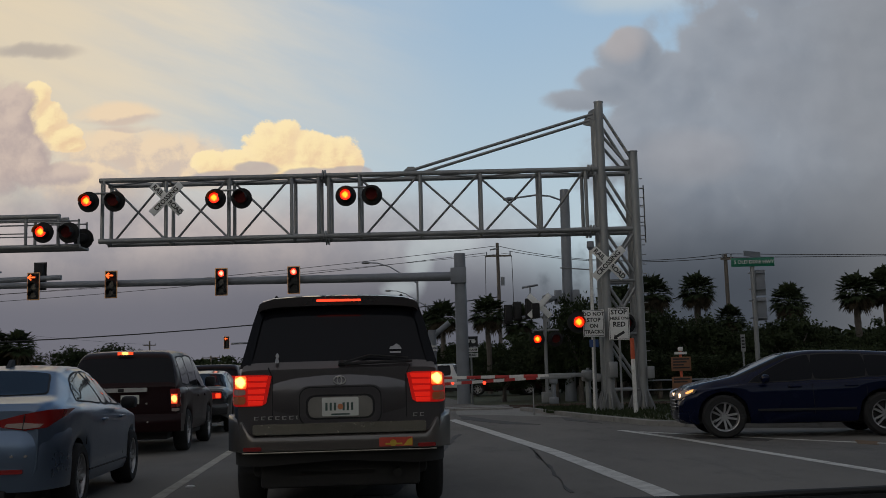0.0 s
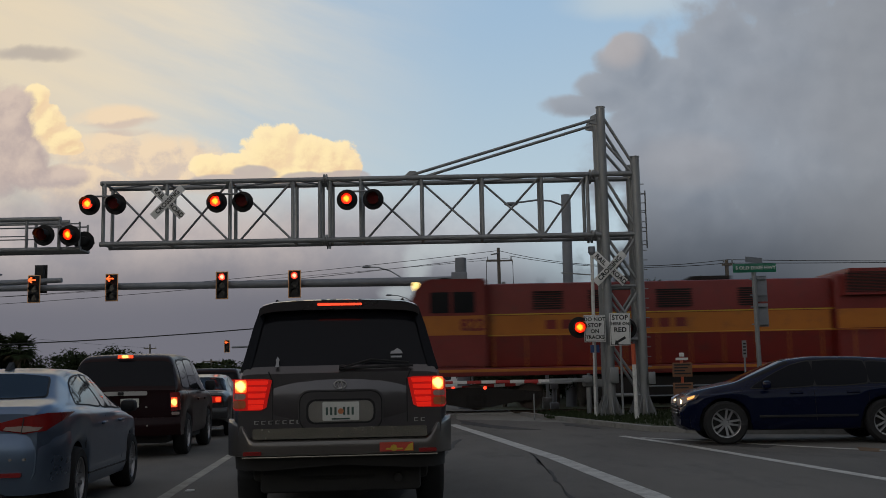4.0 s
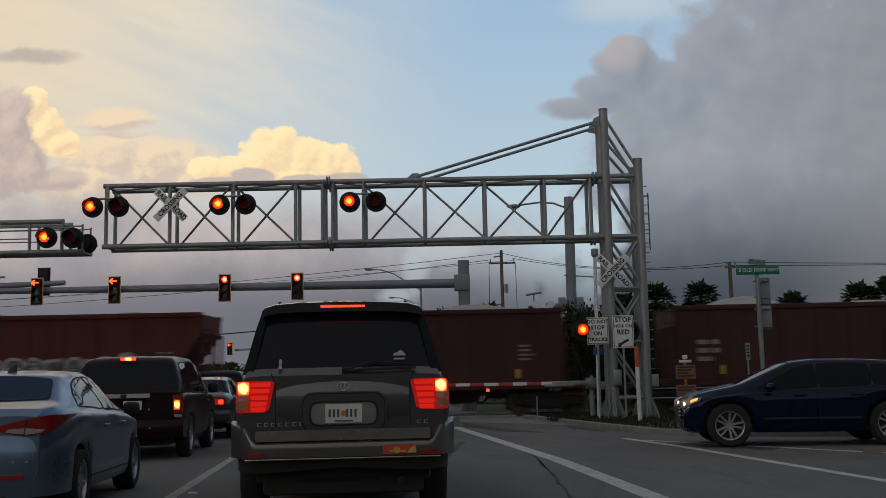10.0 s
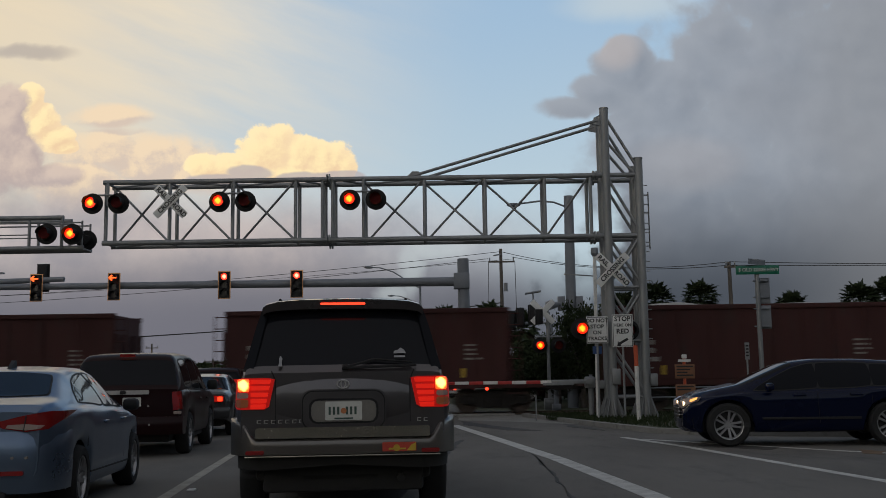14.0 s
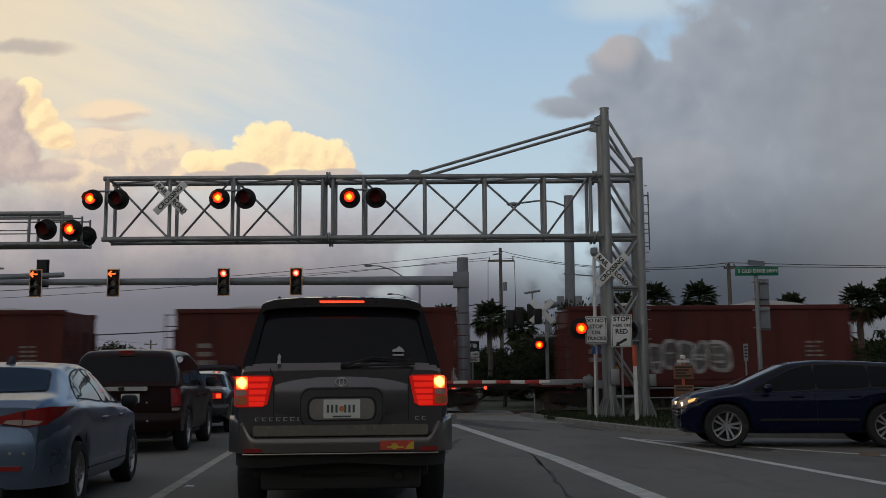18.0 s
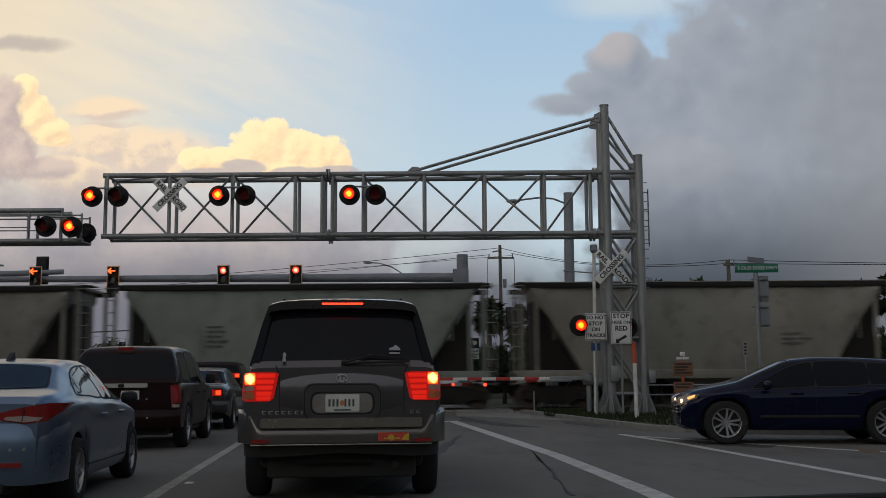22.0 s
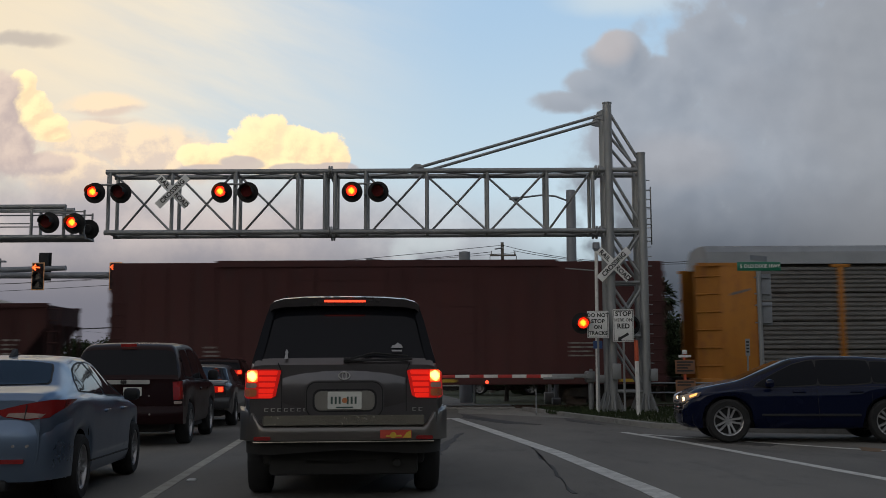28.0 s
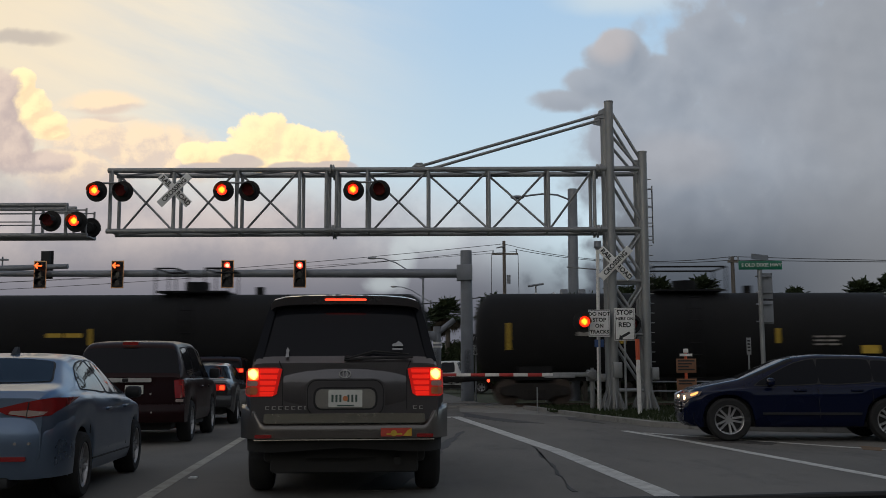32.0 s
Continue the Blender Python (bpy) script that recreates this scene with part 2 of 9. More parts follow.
LENS_DARK = surface("unlit_red_lens", (0.10, 0.004, 0.004), 0.9, other=(0.07, 0.003, 0.003), scale=9, bump=0.0)
LENS_LIT = glow("lit_red_lens", (1.0, 0.016, 0.003), 1.25, (1.0, 0.36, 0.015), 2.2, 0.118)
LENS_SIGNAL = glow("lit_signal_lens", (1.0, 0.04, 0.015), 1.6, (1.0, 0.36, 0.22), 2.4, 0.11)
ARROW_LIT = glow("lit_arrow", (1.0, 0.12, 0.02), 1.7)
BARK = surface("palm_bark", (0.11, 0.095, 0.08), 0.95, other=(0.06, 0.052, 0.045), scale=4, grain=25, bump=0.8)
LEAF = surface("broad_leaves", (0.034, 0.046, 0.021), 0.9, other=(0.018, 0.026, 0.012), scale=1.3, grain=12, bump=0.0)
FROND = surface("palm_fronds", (0.036, 0.05, 0.024), 0.9, other=(0.02, 0.029, 0.014), scale=1.5, grain=12, bump=0.0)
DRY_FROND = surface("dead_fronds", (0.045, 0.037, 0.025), 0.9, other=(0.028, 0.023, 0.017), scale=2, bump=0.0)

for leafy in (LEAF, FROND, DRY_FROND):
    leafy.node_tree.nodes["Principled BSDF"].inputs["Specular IOR Level"].default_value = 0.12

# ---- sky ----
def sky_material():
    """The evening sky: pale blue air, high warm cirrus, golden cumulus, and a grey bank of rain cloud.
    Places on it are slopes: u = x / y to the right, w = z / y upwards."""
    m = bpy.data.materials.new("evening_sky")
    m.use_nodes = True
    n = Nodes(m.node_tree)
    m.node_tree.nodes.remove(m.node_tree.nodes["Principled BSDF"])
    split = m.node_tree.nodes.new("ShaderNodeSeparateXYZ")
    n.link(m.node_tree.nodes.new("ShaderNodeTexCoord").outputs["Object"], split.inputs[0])
    u0 = n.math("DIVIDE", split.outputs[0], split.outputs[1])
    w0 = n.math("DIVIDE", split.outputs[2], split.outputs[1])
    flat = n.combine(u0, w0, 0.0)

    def times(a, b):
        return n.math("MULTIPLY", a, b)

    def plus(a, b):
        return n.math("ADD", a, b)

    def most(*masks):
        out = masks[0]
        for mask in masks[1:]:
            out = n.math("MAXIMUM", out, mask)
        return out

    def shake(scale, size, seed, detail=4.0, rough=0.55):
        return times(n.math("SUBTRACT", n.noise(n.combine(plus(u0, seed), w0, seed), scale, detail, rough), 0.5), size)

    def cells(vector, scale):
        node = m.node_tree.nodes.new("ShaderNodeTexVoronoi")
        node.feature = "SMOOTH_F1"
        node.inputs["Scale"].default_value, node.inputs["Smoothness"].default_value = scale, 0.35
        n.link(vector, node.inputs["Vector"])
        return n.math("SUBTRACT", 0.5, node.outputs["Distance"])

    def oval(uu, ww, spot):
        """1 in the middle of an oval, 0 on its rim, less outside."""
        du = n.math("DIVIDE", n.math("SUBTRACT", uu, spot[0]), spot[2])
        dw = n.math("DIVIDE", n.math("SUBTRACT", ww, spot[1]), spot[3])
        return n.math("SUBTRACT", 1.0, plus(times(du, du), times(dw, dw)))

    def soft(spot, low=-0.6, high=0.9, uu=u0, ww=w0):
        return n.ramp(oval(uu, ww, spot), low, high)

    def heap(spots, seed, lift, size, puffs, wisps, fine=1.0, crisp=9.0):
        """How deep a place lies in a heap of cloud; lift moves it towards the light, to shade the billows."""
        uu, ww = plus(u0, -lift * 0.7), plus(w0, lift * 0.7)
        spot = n.combine(uu, ww, seed)
        bend = n.noise(spot, 14.0, 2.0)
        uu2 = plus(uu, times(n.math("SUBTRACT", bend, 0.5), 0.03))
        body = most(*[oval(uu2, ww, s) for s in spots])
        body = n.math("MAXIMUM", body, -1.5)
        spot2 = n.combine(uu2, ww, seed)
        rough = plus(times(cells(spot2, size), puffs), times(cells(spot2, size * 2.6), puffs * 0.45 * fine))
        return plus(plus(body, rough), times(n.math("SUBTRACT", n.noise(spot2, size * 1.6, crisp, 0.66 if crisp > 6 else 0.52), 0.5), wisps))

    # clear air, paler towards the horizon and a deeper blue overhead
    tone = n.mix(n.ramp(w0, 0.08, 0.42), (0.50, 0.60, 0.64), (0.33, 0.47, 0.62))
    # high veil of cirrus, warm, thickest to the upper left
    slant = n.combine(plus(u0, times(w0, 0.6)), plus(times(w0, 3.4), times(u0, 1.2)), 2.2)
    veil = n.noise(slant, 4.0, 6.0, 0.58)
    left = n.ramp(plus(u0, times(w0, -0.25)), -0.02, -0.36)
    tone = n.mix(times(n.ramp(veil, 0.1, 0.75), left), tone, (0.77, 0.68, 0.54))
    tone = n.mix(times(n.ramp(plus(u0, times(w0, -0.35)), -0.26, -0.60), 0.8), tone, (0.79, 0.64, 0.44))
    thin = n.noise(slant, 13.0, 5.0, 0.6)
    tone = n.mix(times(times(n.ramp(thin, 0.45, 0.75), left), 0.12), tone, (0.55, 0.52, 0.48))
    streak = soft((0.190, 0.367, 0.083, 0.022), -0.3, 1.2, plus(u0, shake(9, 0.06, 2.0)), plus(w0, shake(9, 0.03, 6.0)))
    tone = n.mix(times(streak, 0.55), tone, (0.62, 0.64, 0.60))
    # small grey scrap high on the left
    scrap = soft((-0.412, 0.327, 0.047, 0.008), -0.5, 0.9, u0, plus(w0, shake(18, 0.02, 8.0, 5.0)))
    tone = n.mix(times(scrap, 0.75), tone, (0.44, 0.38, 0.335))
    # peach bank behind the cumulus
    bank = heap(((-0.316, 0.228, 0.083, 0.019), (-0.283, 0.216, 0.061, 0.024), (-0.359, 0.192, 0.050, 0.028), (-0.249, 0.202, 0.050, 0.019), (-0.328, 0.262, 0.044, 0.012)), 3.1, 0.0, 22.0, 0.7, 1.6)
    bank_lit = n.ramp(n.math("SUBTRACT", bank, heap(((-0.316, 0.228, 0.083, 0.019), (-0.283, 0.216, 0.061, 0.024), (-0.359, 0.192, 0.050, 0.028), (-0.249, 0.202, 0.050, 0.019), (-0.328, 0.262, 0.044, 0.012)), 3.1, 0.012, 22.0, 0.7, 1.6)), -0.25, 0.35)
    tone = n.mix(times(n.ramp(bank, -0.5, 0.7), 0.9), tone, n.mix(bank_lit, (0.66, 0.52, 0.42), (0.88, 0.67, 0.45)))
    # mauve mass at the left edge
    mass = heap(((-0.431, 0.265, 0.023, 0.031), (-0.449, 0.237, 0.044, 0.061), (-0.415, 0.217, 0.034, 0.028), (-0.384, 0.203, 0.033, 0.014)), 5.2, 0.0, 24.0, 0.4, 1.8)
    mass_lit = n.ramp(n.math("SUBTRACT", mass, heap(((-0.431, 0.265, 0.023, 0.031), (-0.449, 0.237, 0.044, 0.061), (-0.415, 0.217, 0.034, 0.028), (-0.384, 0.203, 0.033, 0.014)), 5.2, 0.012, 24.0, 0.4, 1.8)), -0.6, 0.6)
    # golden cumulus heads
    for spots, seed, size in ((((-0.177, 0.223, 0.034, 0.030), (-0.142, 0.219, 0.028, 0.022), (-0.116, 0.211, 0.031, 0.024), (-0.098, 0.205, 0.013, 0.017), (-0.237, 0.210, 0.021, 0.013), (-0.211, 0.206, 0.028, 0.017), (-0.156, 0.201, 0.067, 0.012)), 1.0, 30.0), (((-0.411, 0.278, 0.014, 0.018), (-0.397, 0.257, 0.020, 0.019), (-0.383, 0.240, 0.019, 0.014), (-0.371, 0.231, 0.013, 0.008)), 2.0, 34.0)):
        head = heap(spots, seed, 0.0, size, 0.55, 1.5)
        lit = n.ramp(n.math("SUBTRACT", head, heap(spots, seed, 0.008, size, 0.55, 1.5)), -0.5, 0.45)
        gold = n.mix(lit, (0.84, 0.59, 0.36), (1.0, 0.79, 0.44))
        gold = n.mix(times(n.ramp(head, 0.9, 0.1), 0.35), gold, (1.0, 0.80, 0.50))
        tone = n.mix(n.ramp(head, -0.06, 0.22), tone, gold)
    tone = n.mix(n.ramp(mass, -0.2, 0.5), tone, n.mix(mass_lit, (0.49, 0.39, 0.355), (0.66, 0.52, 0.43)))
    # grey puffs before the foot of the cumulus, and mauve-grey undersides down to the horizon
    front = heap(((-0.192, 0.202, 0.026, 0.008), (-0.139, 0.194, 0.033, 0.008), (-0.101, 0.196, 0.022, 0.007), (-0.222, 0.195, 0.028, 0.007)), 6.3, 0.0, 30.0, 0.8, 0.8)
    tone = n.mix(times(n.ramp(front, -0.2, 0.45), 0.8), tone, (0.47, 0.41, 0.40))
    under = n.ramp(plus(plus(w0, times(u0, 0.04)), plus(shake(7, 0.06, 3.0, 5.0), shake(22, 0.02, 5.0, 5.0))), 0.192, 0.135)
    patch = n.noise(flat, 11.0, 6.0, 0.6)
    lilac = n.mix(n.ramp(patch, 0.32, 0.68), (0.355, 0.325, 0.335), (0.53, 0.455, 0.425))
    lilac = n.mix(n.ramp(u0, -0.16, 0.02), lilac, n.mix(n.ramp(patch, 0.35, 0.65), (0.37, 0.39, 0.42), (0.49, 0.51, 0.53)))
    lilac = n.mix(n.ramp(w0, 0.15, 0.045), lilac, (0.185, 0.18, 0.20))
    tone = n.mix(times(under, n.ramp(u0, 0.14, 0.02)), tone, lilac)
    low = n.ramp(plus(w0, shake(6, 0.04, 3.0)), 0.135, 0.05)
    tone = n.mix(times(low, 0.95), tone, n.mix(n.ramp(u0, -0.3, 0.3), (0.165, 0.16, 0.185), (0.08, 0.088, 0.105)))
    shift = plus(u0, shake(20, 0.03, 12.0, 5.0))
    gleam = most(soft((-0.034, 0.106, 0.014, 0.033), -0.4, 1.0, shift), soft((-0.013, 0.123, 0.033, 0.011), -0.4, 1.0, shift), soft((-0.051, 0.082, 0.020, 0.009), -0.4, 1.0, shift))
    tone = n.mix(times(gleam, 0.45), tone, (0.56, 0.61, 0.60))
    # the great grey cloud on the right
    shelf = ((0.173, 0.300, 0.039, 0.037), (0.154, 0.275, 0.050, 0.028), (0.126, 0.263, 0.047, 0.017), (0.210, 0.266, 0.067, 0.050), (0.305, 0.283, 0.100, 0.100), (0.466, 0.281, 0.278, 0.256), (0.224, 0.204, 0.117, 0.100), (0.311, 0.175, 0.122, 0.094), (0.292, 0.104, 0.211, 0.133))
    cloud = heap(shelf, 7.4, 0.0, 15.0, 0.75, 1.2, 1.0, 5.0)
    relief = n.math("SUBTRACT", cloud, heap(shelf, 7.4, 0.014, 15.0, 0.75, 1.2, 1.0, 5.0))
    grey = n.mix(n.ramp(relief, -0.8, 0.8), (0.23, 0.257, 0.30), (0.325, 0.35, 0.39))
    grey = n.mix(times(n.ramp(n.noise(flat, 6.0, 5.0, 0.6), 0.35, 0.7), 0.4), grey, (0.27, 0.275, 0.295))
    grey = n.mix(times(n.ramp(cloud, 0.9, 0.0), 0.7), grey, (0.37, 0.39, 0.42))
    grey = n.mix(times(soft((0.170, 0.321, 0.024, 0.022)), 0.32), grey, (0.62, 0.50, 0.43))
    grey = n.mix(times(soft((0.230, 0.204, 0.061, 0.028)), 0.35), grey, (0.40, 0.375, 0.375))
    grey = n.mix(n.ramp(plus(w0, shake(5, 0.05, 9.0)), 0.225, 0.075), grey, (0.066, 0.075, 0.09))
    grey = n.mix(times(n.ramp(u0, 0.28, 0.46), 0.5), grey, (0.25, 0.248, 0.252))
    fade = times(n.ramp(w0, 0.26, 0.20), n.ramp(u0, 0.26, 0.10))
    shape = n.ramp(plus(cloud, times(fade, -0.25)), 0.05, 0.5)
    tone = n.mix(shape, tone, grey)
    tone = n.mix(n.ramp(w0, 0.41, 0.70), tone, (0.085, 0.15, 0.25))
    out = m.node_tree.nodes.new("ShaderNodeEmission")
    cool = m.node_tree.nodes.new("ShaderNodeVectorMath")      # the whole sky a touch cooler
    cool.operation = "MULTIPLY"
    cool.inputs[1].default_value = (0.975, 1.0, 1.03)
    n.link(tone, cool.inputs[0])
    n.link(cool.outputs[0], out.inputs["Color"])
    n.link(out.outputs[0], m.node_tree.nodes["Material Output"].inputs["Surface"])
    return m


def sky_backdrop():
    bm, rings = B(), []
    for i in range(19):
        lift = radians(-3 + 3.0 * i)
        rings.append([(4000 * math.cos(lift) * math.sin(radians(a)), 4000 * math.cos(lift) * math.cos(radians(a)), 4000 * math.sin(lift)) for a in range(-66, 67, 4)])
    loft(bm, rings, close=False, caps=False)
    return solid("backdrop", bm, sky_material(), "evening sky with golden cumulus and grey rain cloud", "sky", kind="structure", smooth=180)


sky = sky_backdrop()

# ---- ground ----
bm = B()
prism(bm, [(-1500, -300), (1500, -300), (1500, 3990), (-1500, 3990)], "z", -0.4, -0.05)
solid("ground", bm, GRASS, "flat verge of dry grass and dirt", "ground", kind="structure", smooth=0)

# unseen dark woods added behind and beside the camera to close off low sky
rng = random.Random(8)
bm, rings = B(), []
for k in range(96):
    a = radians(62 + 236 * k / 95)
    top = 16 + rng.uniform(-2.5, 3.0)
    rings.append([(d * math.sin(a), d * math.cos(a), z) for d, z in ((75, -0.2), (73 + rng.uniform(-1, 1), 3), (74 + rng.uniform(-1, 1), 9), (77, top), (84, top - 1), (88, -0.2))])
loft(bm, rings)
UNSEEN_WOODS = surface("unseen_woods", (0.028, 0.034, 0.018), 0.9, other=(0.014, 0.018, 0.01), scale=0.5, grain=3, bump=0.6)
solid("woods_and_unseen_belt", bm, UNSEEN_WOODS, "unseen dark belt of trees added to block low sky", "trees", kind="structure", smooth=0)

ROAD_TURN = 5.1      # the road runs this many degrees to the left of the track's normal


def along(s, d, z=0.0):
    """A point s metres along the road and d metres to the right of its line through the camera."""
    a = radians(ROAD_TURN)
    return (-math.sin(a) * s + math.cos(a) * d, math.cos(a) * s + math.sin(a) * d, z)


bm = B()
outline = [(-22, -14), (34, -14), (34, 11), (14, 18.2), (5.6, 21.6), (4.5, 23.0), (3.9, 25.7), (3.3, 28.7), (2.45, 33.5), (1.3, 39), (0.4, 50), (-6, 120), (-40, 420), (-62, 420), (-30, 120), (-24, 50)]
prism(bm, outline, "z", -0.3, 0.0)
solid("road", bm, ASPHALT, "worn grey asphalt road and crossing", "road", kind="structure", smooth=0)


def ribbon(points, width, low, high, bm=None):
    """A strip of the given width along a line of ground points."""
    bm = bm or B()
    rings = []
    for i, p in enumerate(points):
        a, b = Vector(points[max(0, i - 1)]), Vector(points[min(len(points) - 1, i + 1)])
        side = Vector((b.y - a.y, a.x - b.x)).normalized() * width / 2
        q = Vector(p)
        rings.append([(q.x - side.x, q.y - side.y, low), (q.x + side.x, q.y + side.y, low), (q.x + side.x, q.y + side.y, high), (q.x - side.x, q.y - side.y, high)])
    return loft(bm, rings)


PAINT_FADED = surface("faded_road_paint", (0.40, 0.375, 0.31), 0.8, other=(0.26, 0.245, 0.21), scale=3, grain=45, amount=0.8, bump=0.3, dirt=(0.15, 0.145, 0.135), dirt_amount=0.7)


def stripe(points, width=0.15, label="worn white painted road line"):
    return solid("road_line", ribbon(points, width, -0.05, 0.004), PAINT_FADED if "faded" in label else PAINT_WHITE, label, "road marking", group="painted lines on the road", kind="structure", smooth=0)


stripe([(0.2, 28.3), (0.50, 25.8), (0.75, 23.9), (1.28, 19.6), (1.69, 16.3), (2.14, 11.1), (2.4, 6.0), (2.7, 0.0), (3.2, -8.0)], 0.25)
stripe([(3.60, 21.6), (4.14, 18.75), (5.05, 12.1), (5.6, 7.0), (6.2, 1.0)], 0.16)
stripe([(3.85, 20.9), (6.35, 17.0), (9.5, 13.2), (14, 9.0)], 0.12)
stripe([along(s, -2.05)[:2] for s in (-8, 6, 14, 22, 27)], 0.14, "faded pale lane line on asphalt")
stripe([along(s, -5.6)[:2] for s in (-8, 6, 14, 22, 27)], 0.14, "faded pale lane line on asphalt")
stripe([(-9.5, 28.6), (0.1, 28.0)], 0.6, "worn white stop line")
# reflective marker on the lane line
bm = B()
box(bm, -0.05, 0.05, -0.05, 0.05, -0.01, 0.018, 0.012)
for s in (12.6, 24.0):
    solid("road_stud", bm.copy(), SIGN_WHITE, "small white reflective stud on the road", "road stud", group="studs beside the lane line", m=pose(*along(s, -1.86)))
bm.free()

# patches in the road: tar repairs, a painted kerb shadow, worn concrete apron, dirt
TAR_AND_SHADOW = surface("tar_and_kerb_shadow", (0.045, 0.042, 0.04), 0.8, other=(0.065, 0.06, 0.056), scale=2, grain=50, bump=0.4)
APRON = surface("worn_apron", (0.25, 0.24, 0.215), 0.9, other=(0.17, 0.16, 0.145), scale=1.2, grain=45, bump=0.4, dirt=(0.1, 0.092, 0.08), dirt_amount=0.6)
DIRT = surface("brown_dirt", (0.16, 0.10, 0.055), 0.95, other=(0.09, 0.065, 0.045), scale=3, grain=40, bump=0.5)


def patch(points, material, label, high, seed):
    """A thin irregular sheet on the road."""
    rng = random.Random(seed)
    outline = []
    for (ax, ay), (bx, by) in zip(points, points[1:] + points[:1]):
        steps = max(2, int(math.hypot(bx - ax, by - ay) / 0.35))
        for i in range(steps):
            t = i / steps
            outline.append((ax + (bx - ax) * t + rng.uniform(-0.035, 0.035), ay + (by - ay) * t + rng.uniform(-0.05, 0.05)))
    bm = B()
    prism(bm, outline, "z", -0.02, high)
    return solid("road_patch", bm, material, label, "road patch", group="patches in the road", kind="structure", smooth=0)


patch([(0.41, 38.88), (2.23, 36.64), (3.97, 33.12), (4.37, 27.82), (3.35, 27.99), (1.53, 30.51), (0.37, 31.55)], APRON, "pale worn concrete apron before the track", 0.002, 1)
patch([(0.41, 31.12), (1.22, 27.67), (2.23, 24.59), (1.40, 25.25), (0.44, 28.47)], TAR_AND_SHADOW, "dark tar repair and painted kerb shadow on the asphalt", 0.006, 2)
# this dark sheet stands in for the shadow along the kerb
patch([(3.13, 28.02), (3.65, 25.18), (3.63, 24.39), (3.02, 26.44)], TAR_AND_SHADOW, "dark tar repair and painted kerb shadow on the asphalt", 0.006, 3)
patch([(4.50, 19.03), (5.60, 18.01), (5.34, 17.49), (4.45, 18.43)], TAR_AND_SHADOW, "dark patch where a car stands", 0.005, 4)
patch([(6.68, 17.22), (6.87, 16.69), (6.60, 16.13), (6.44, 16.49)], DIRT, "brown dirt washed onto the road", 0.005, 5)
patch([(-0.98, 11.08), (-0.51, 11.05), (0.33, 21.46), (0.30, 21.66)], TAR_AND_SHADOW, "long narrow sealed crack", 0.005, 6)
patch([(1.29, 10.94), (1.33, 10.93), (1.42, 17.37), (1.39, 17.37)], TAR_AND_SHADOW, "long narrow sealed crack", 0.005, 7)

VERGE = [(5.75, 21.75), (14, 18.4), (34, 11.3), (60, 11), (60, 34.1), (2.65, 34.1), (3.5, 28.8), (4.1, 25.8), (4.65, 23.2)]
bm = B()
prism(bm, VERGE, "z", -0.3, 0.07)
solid("verge", bm, GRASS, "raised verge of dark patchy grass", "grass", kind="structure", smooth=0)
kerb_line = [(2.5, 33.6), (3.38, 28.75), (3.98, 25.75), (4.55, 23.1), (5.68, 21.66), (14, 18.3), (34, 11.1)]
solid("kerb", ribbon(kerb_line, 0.2, -0.2, 0.11), CONCRETE, "low pale concrete kerb, chipped and stained", "kerb", kind="structure", smooth=0)
# grass tufts along the kerb
bm = B()
rng = random.Random(4)
for i in range(14000):
    x = rng.uniform(2.9, 14)
    y = rng.uniform(21.9 - (x - 5.6) * 0.4 if x > 5.6 else 29.6 - (x - 3.3) * 3.3 if x > 3.3 else 29.6, 33.8)
    if x < 3.6 and y < 29.5:
        continue
    h, a, l, w = rng.uniform(0.03, 0.13), rng.uniform(0, 6.3), rng.uniform(-0.05, 0.05), rng.uniform(0.012, 0.03)
    p = [bm.verts.new((x + w * math.cos(a), y + w * math.sin(a), 0.05)), bm.verts.new((x - w * math.cos(a), y - w * math.sin(a), 0.05)), bm.verts.new((x + l, y + l, 0.07 + h))]
    bm.faces.new(p)
solid("verge_grass", bm, LEAF, "short rough grass tufts by the kerb", "grass", kind="stuff", smooth=0)

# ---- railway track ----
TRACK_Y = 36.5
bm = B()
prism(bm, [(34.0, -0.3), (39.0, -0.3), (39.0, -0.03), (38.4, -0.01), (34.6, -0.01), (34.0, -0.03)], "x", -420, 470)
solid("ballast", bm, BALLAST, "grey stone track ballast", "ballast", kind="structure", smooth=0)
track = thing("railway_track", "steel rails with concrete sleepers in ballast", "track", kind="structure")
for y in (TRACK_Y - 0.7525, TRACK_Y + 0.7525):
    bm = B()
    prism(bm, [(y - 0.07, -0.05), (y + 0.07, -0.05), (y + 0.02, 0.0), (y + 0.036, 0.07), (y - 0.036, 0.07), (y - 0.02, 0.0)], "x", -420, 470)
    part("rail", bm, RAIL, track, smooth=0)
bm = B()
box(bm, -0.11, 0.11, TRACK_Y - 1.25, TRACK_Y + 1.25, -0.1, 0.0)
sleeper = mesh_of(bm, CONCRETE, 0, "sleeper")
for i in range(70):
    part("sleeper", sleeper, CONCRETE, track, at=pose(2.6 + i * 0.6, 0, 0.005))
# rubber-edged concrete panels of the crossing
panels = thing("crossing_panels", "grey concrete crossing panels between the rails", "crossing", kind="structure")
for i in range(8):
    for y0, y1 in ((TRACK_Y - 0.66, TRACK_Y + 0.66), (TRACK_Y - 1.6, TRACK_Y - 0.85), (TRACK_Y + 0.85, TRACK_Y + 1.6)):
        bm = B()
        box(bm, -16.9 + i * 2.4, -14.52 + i * 2.4, y0, y1, -0.1, 0.06, 0.015)
        part("panel", bm, CONCRETE, panels, smooth=0)

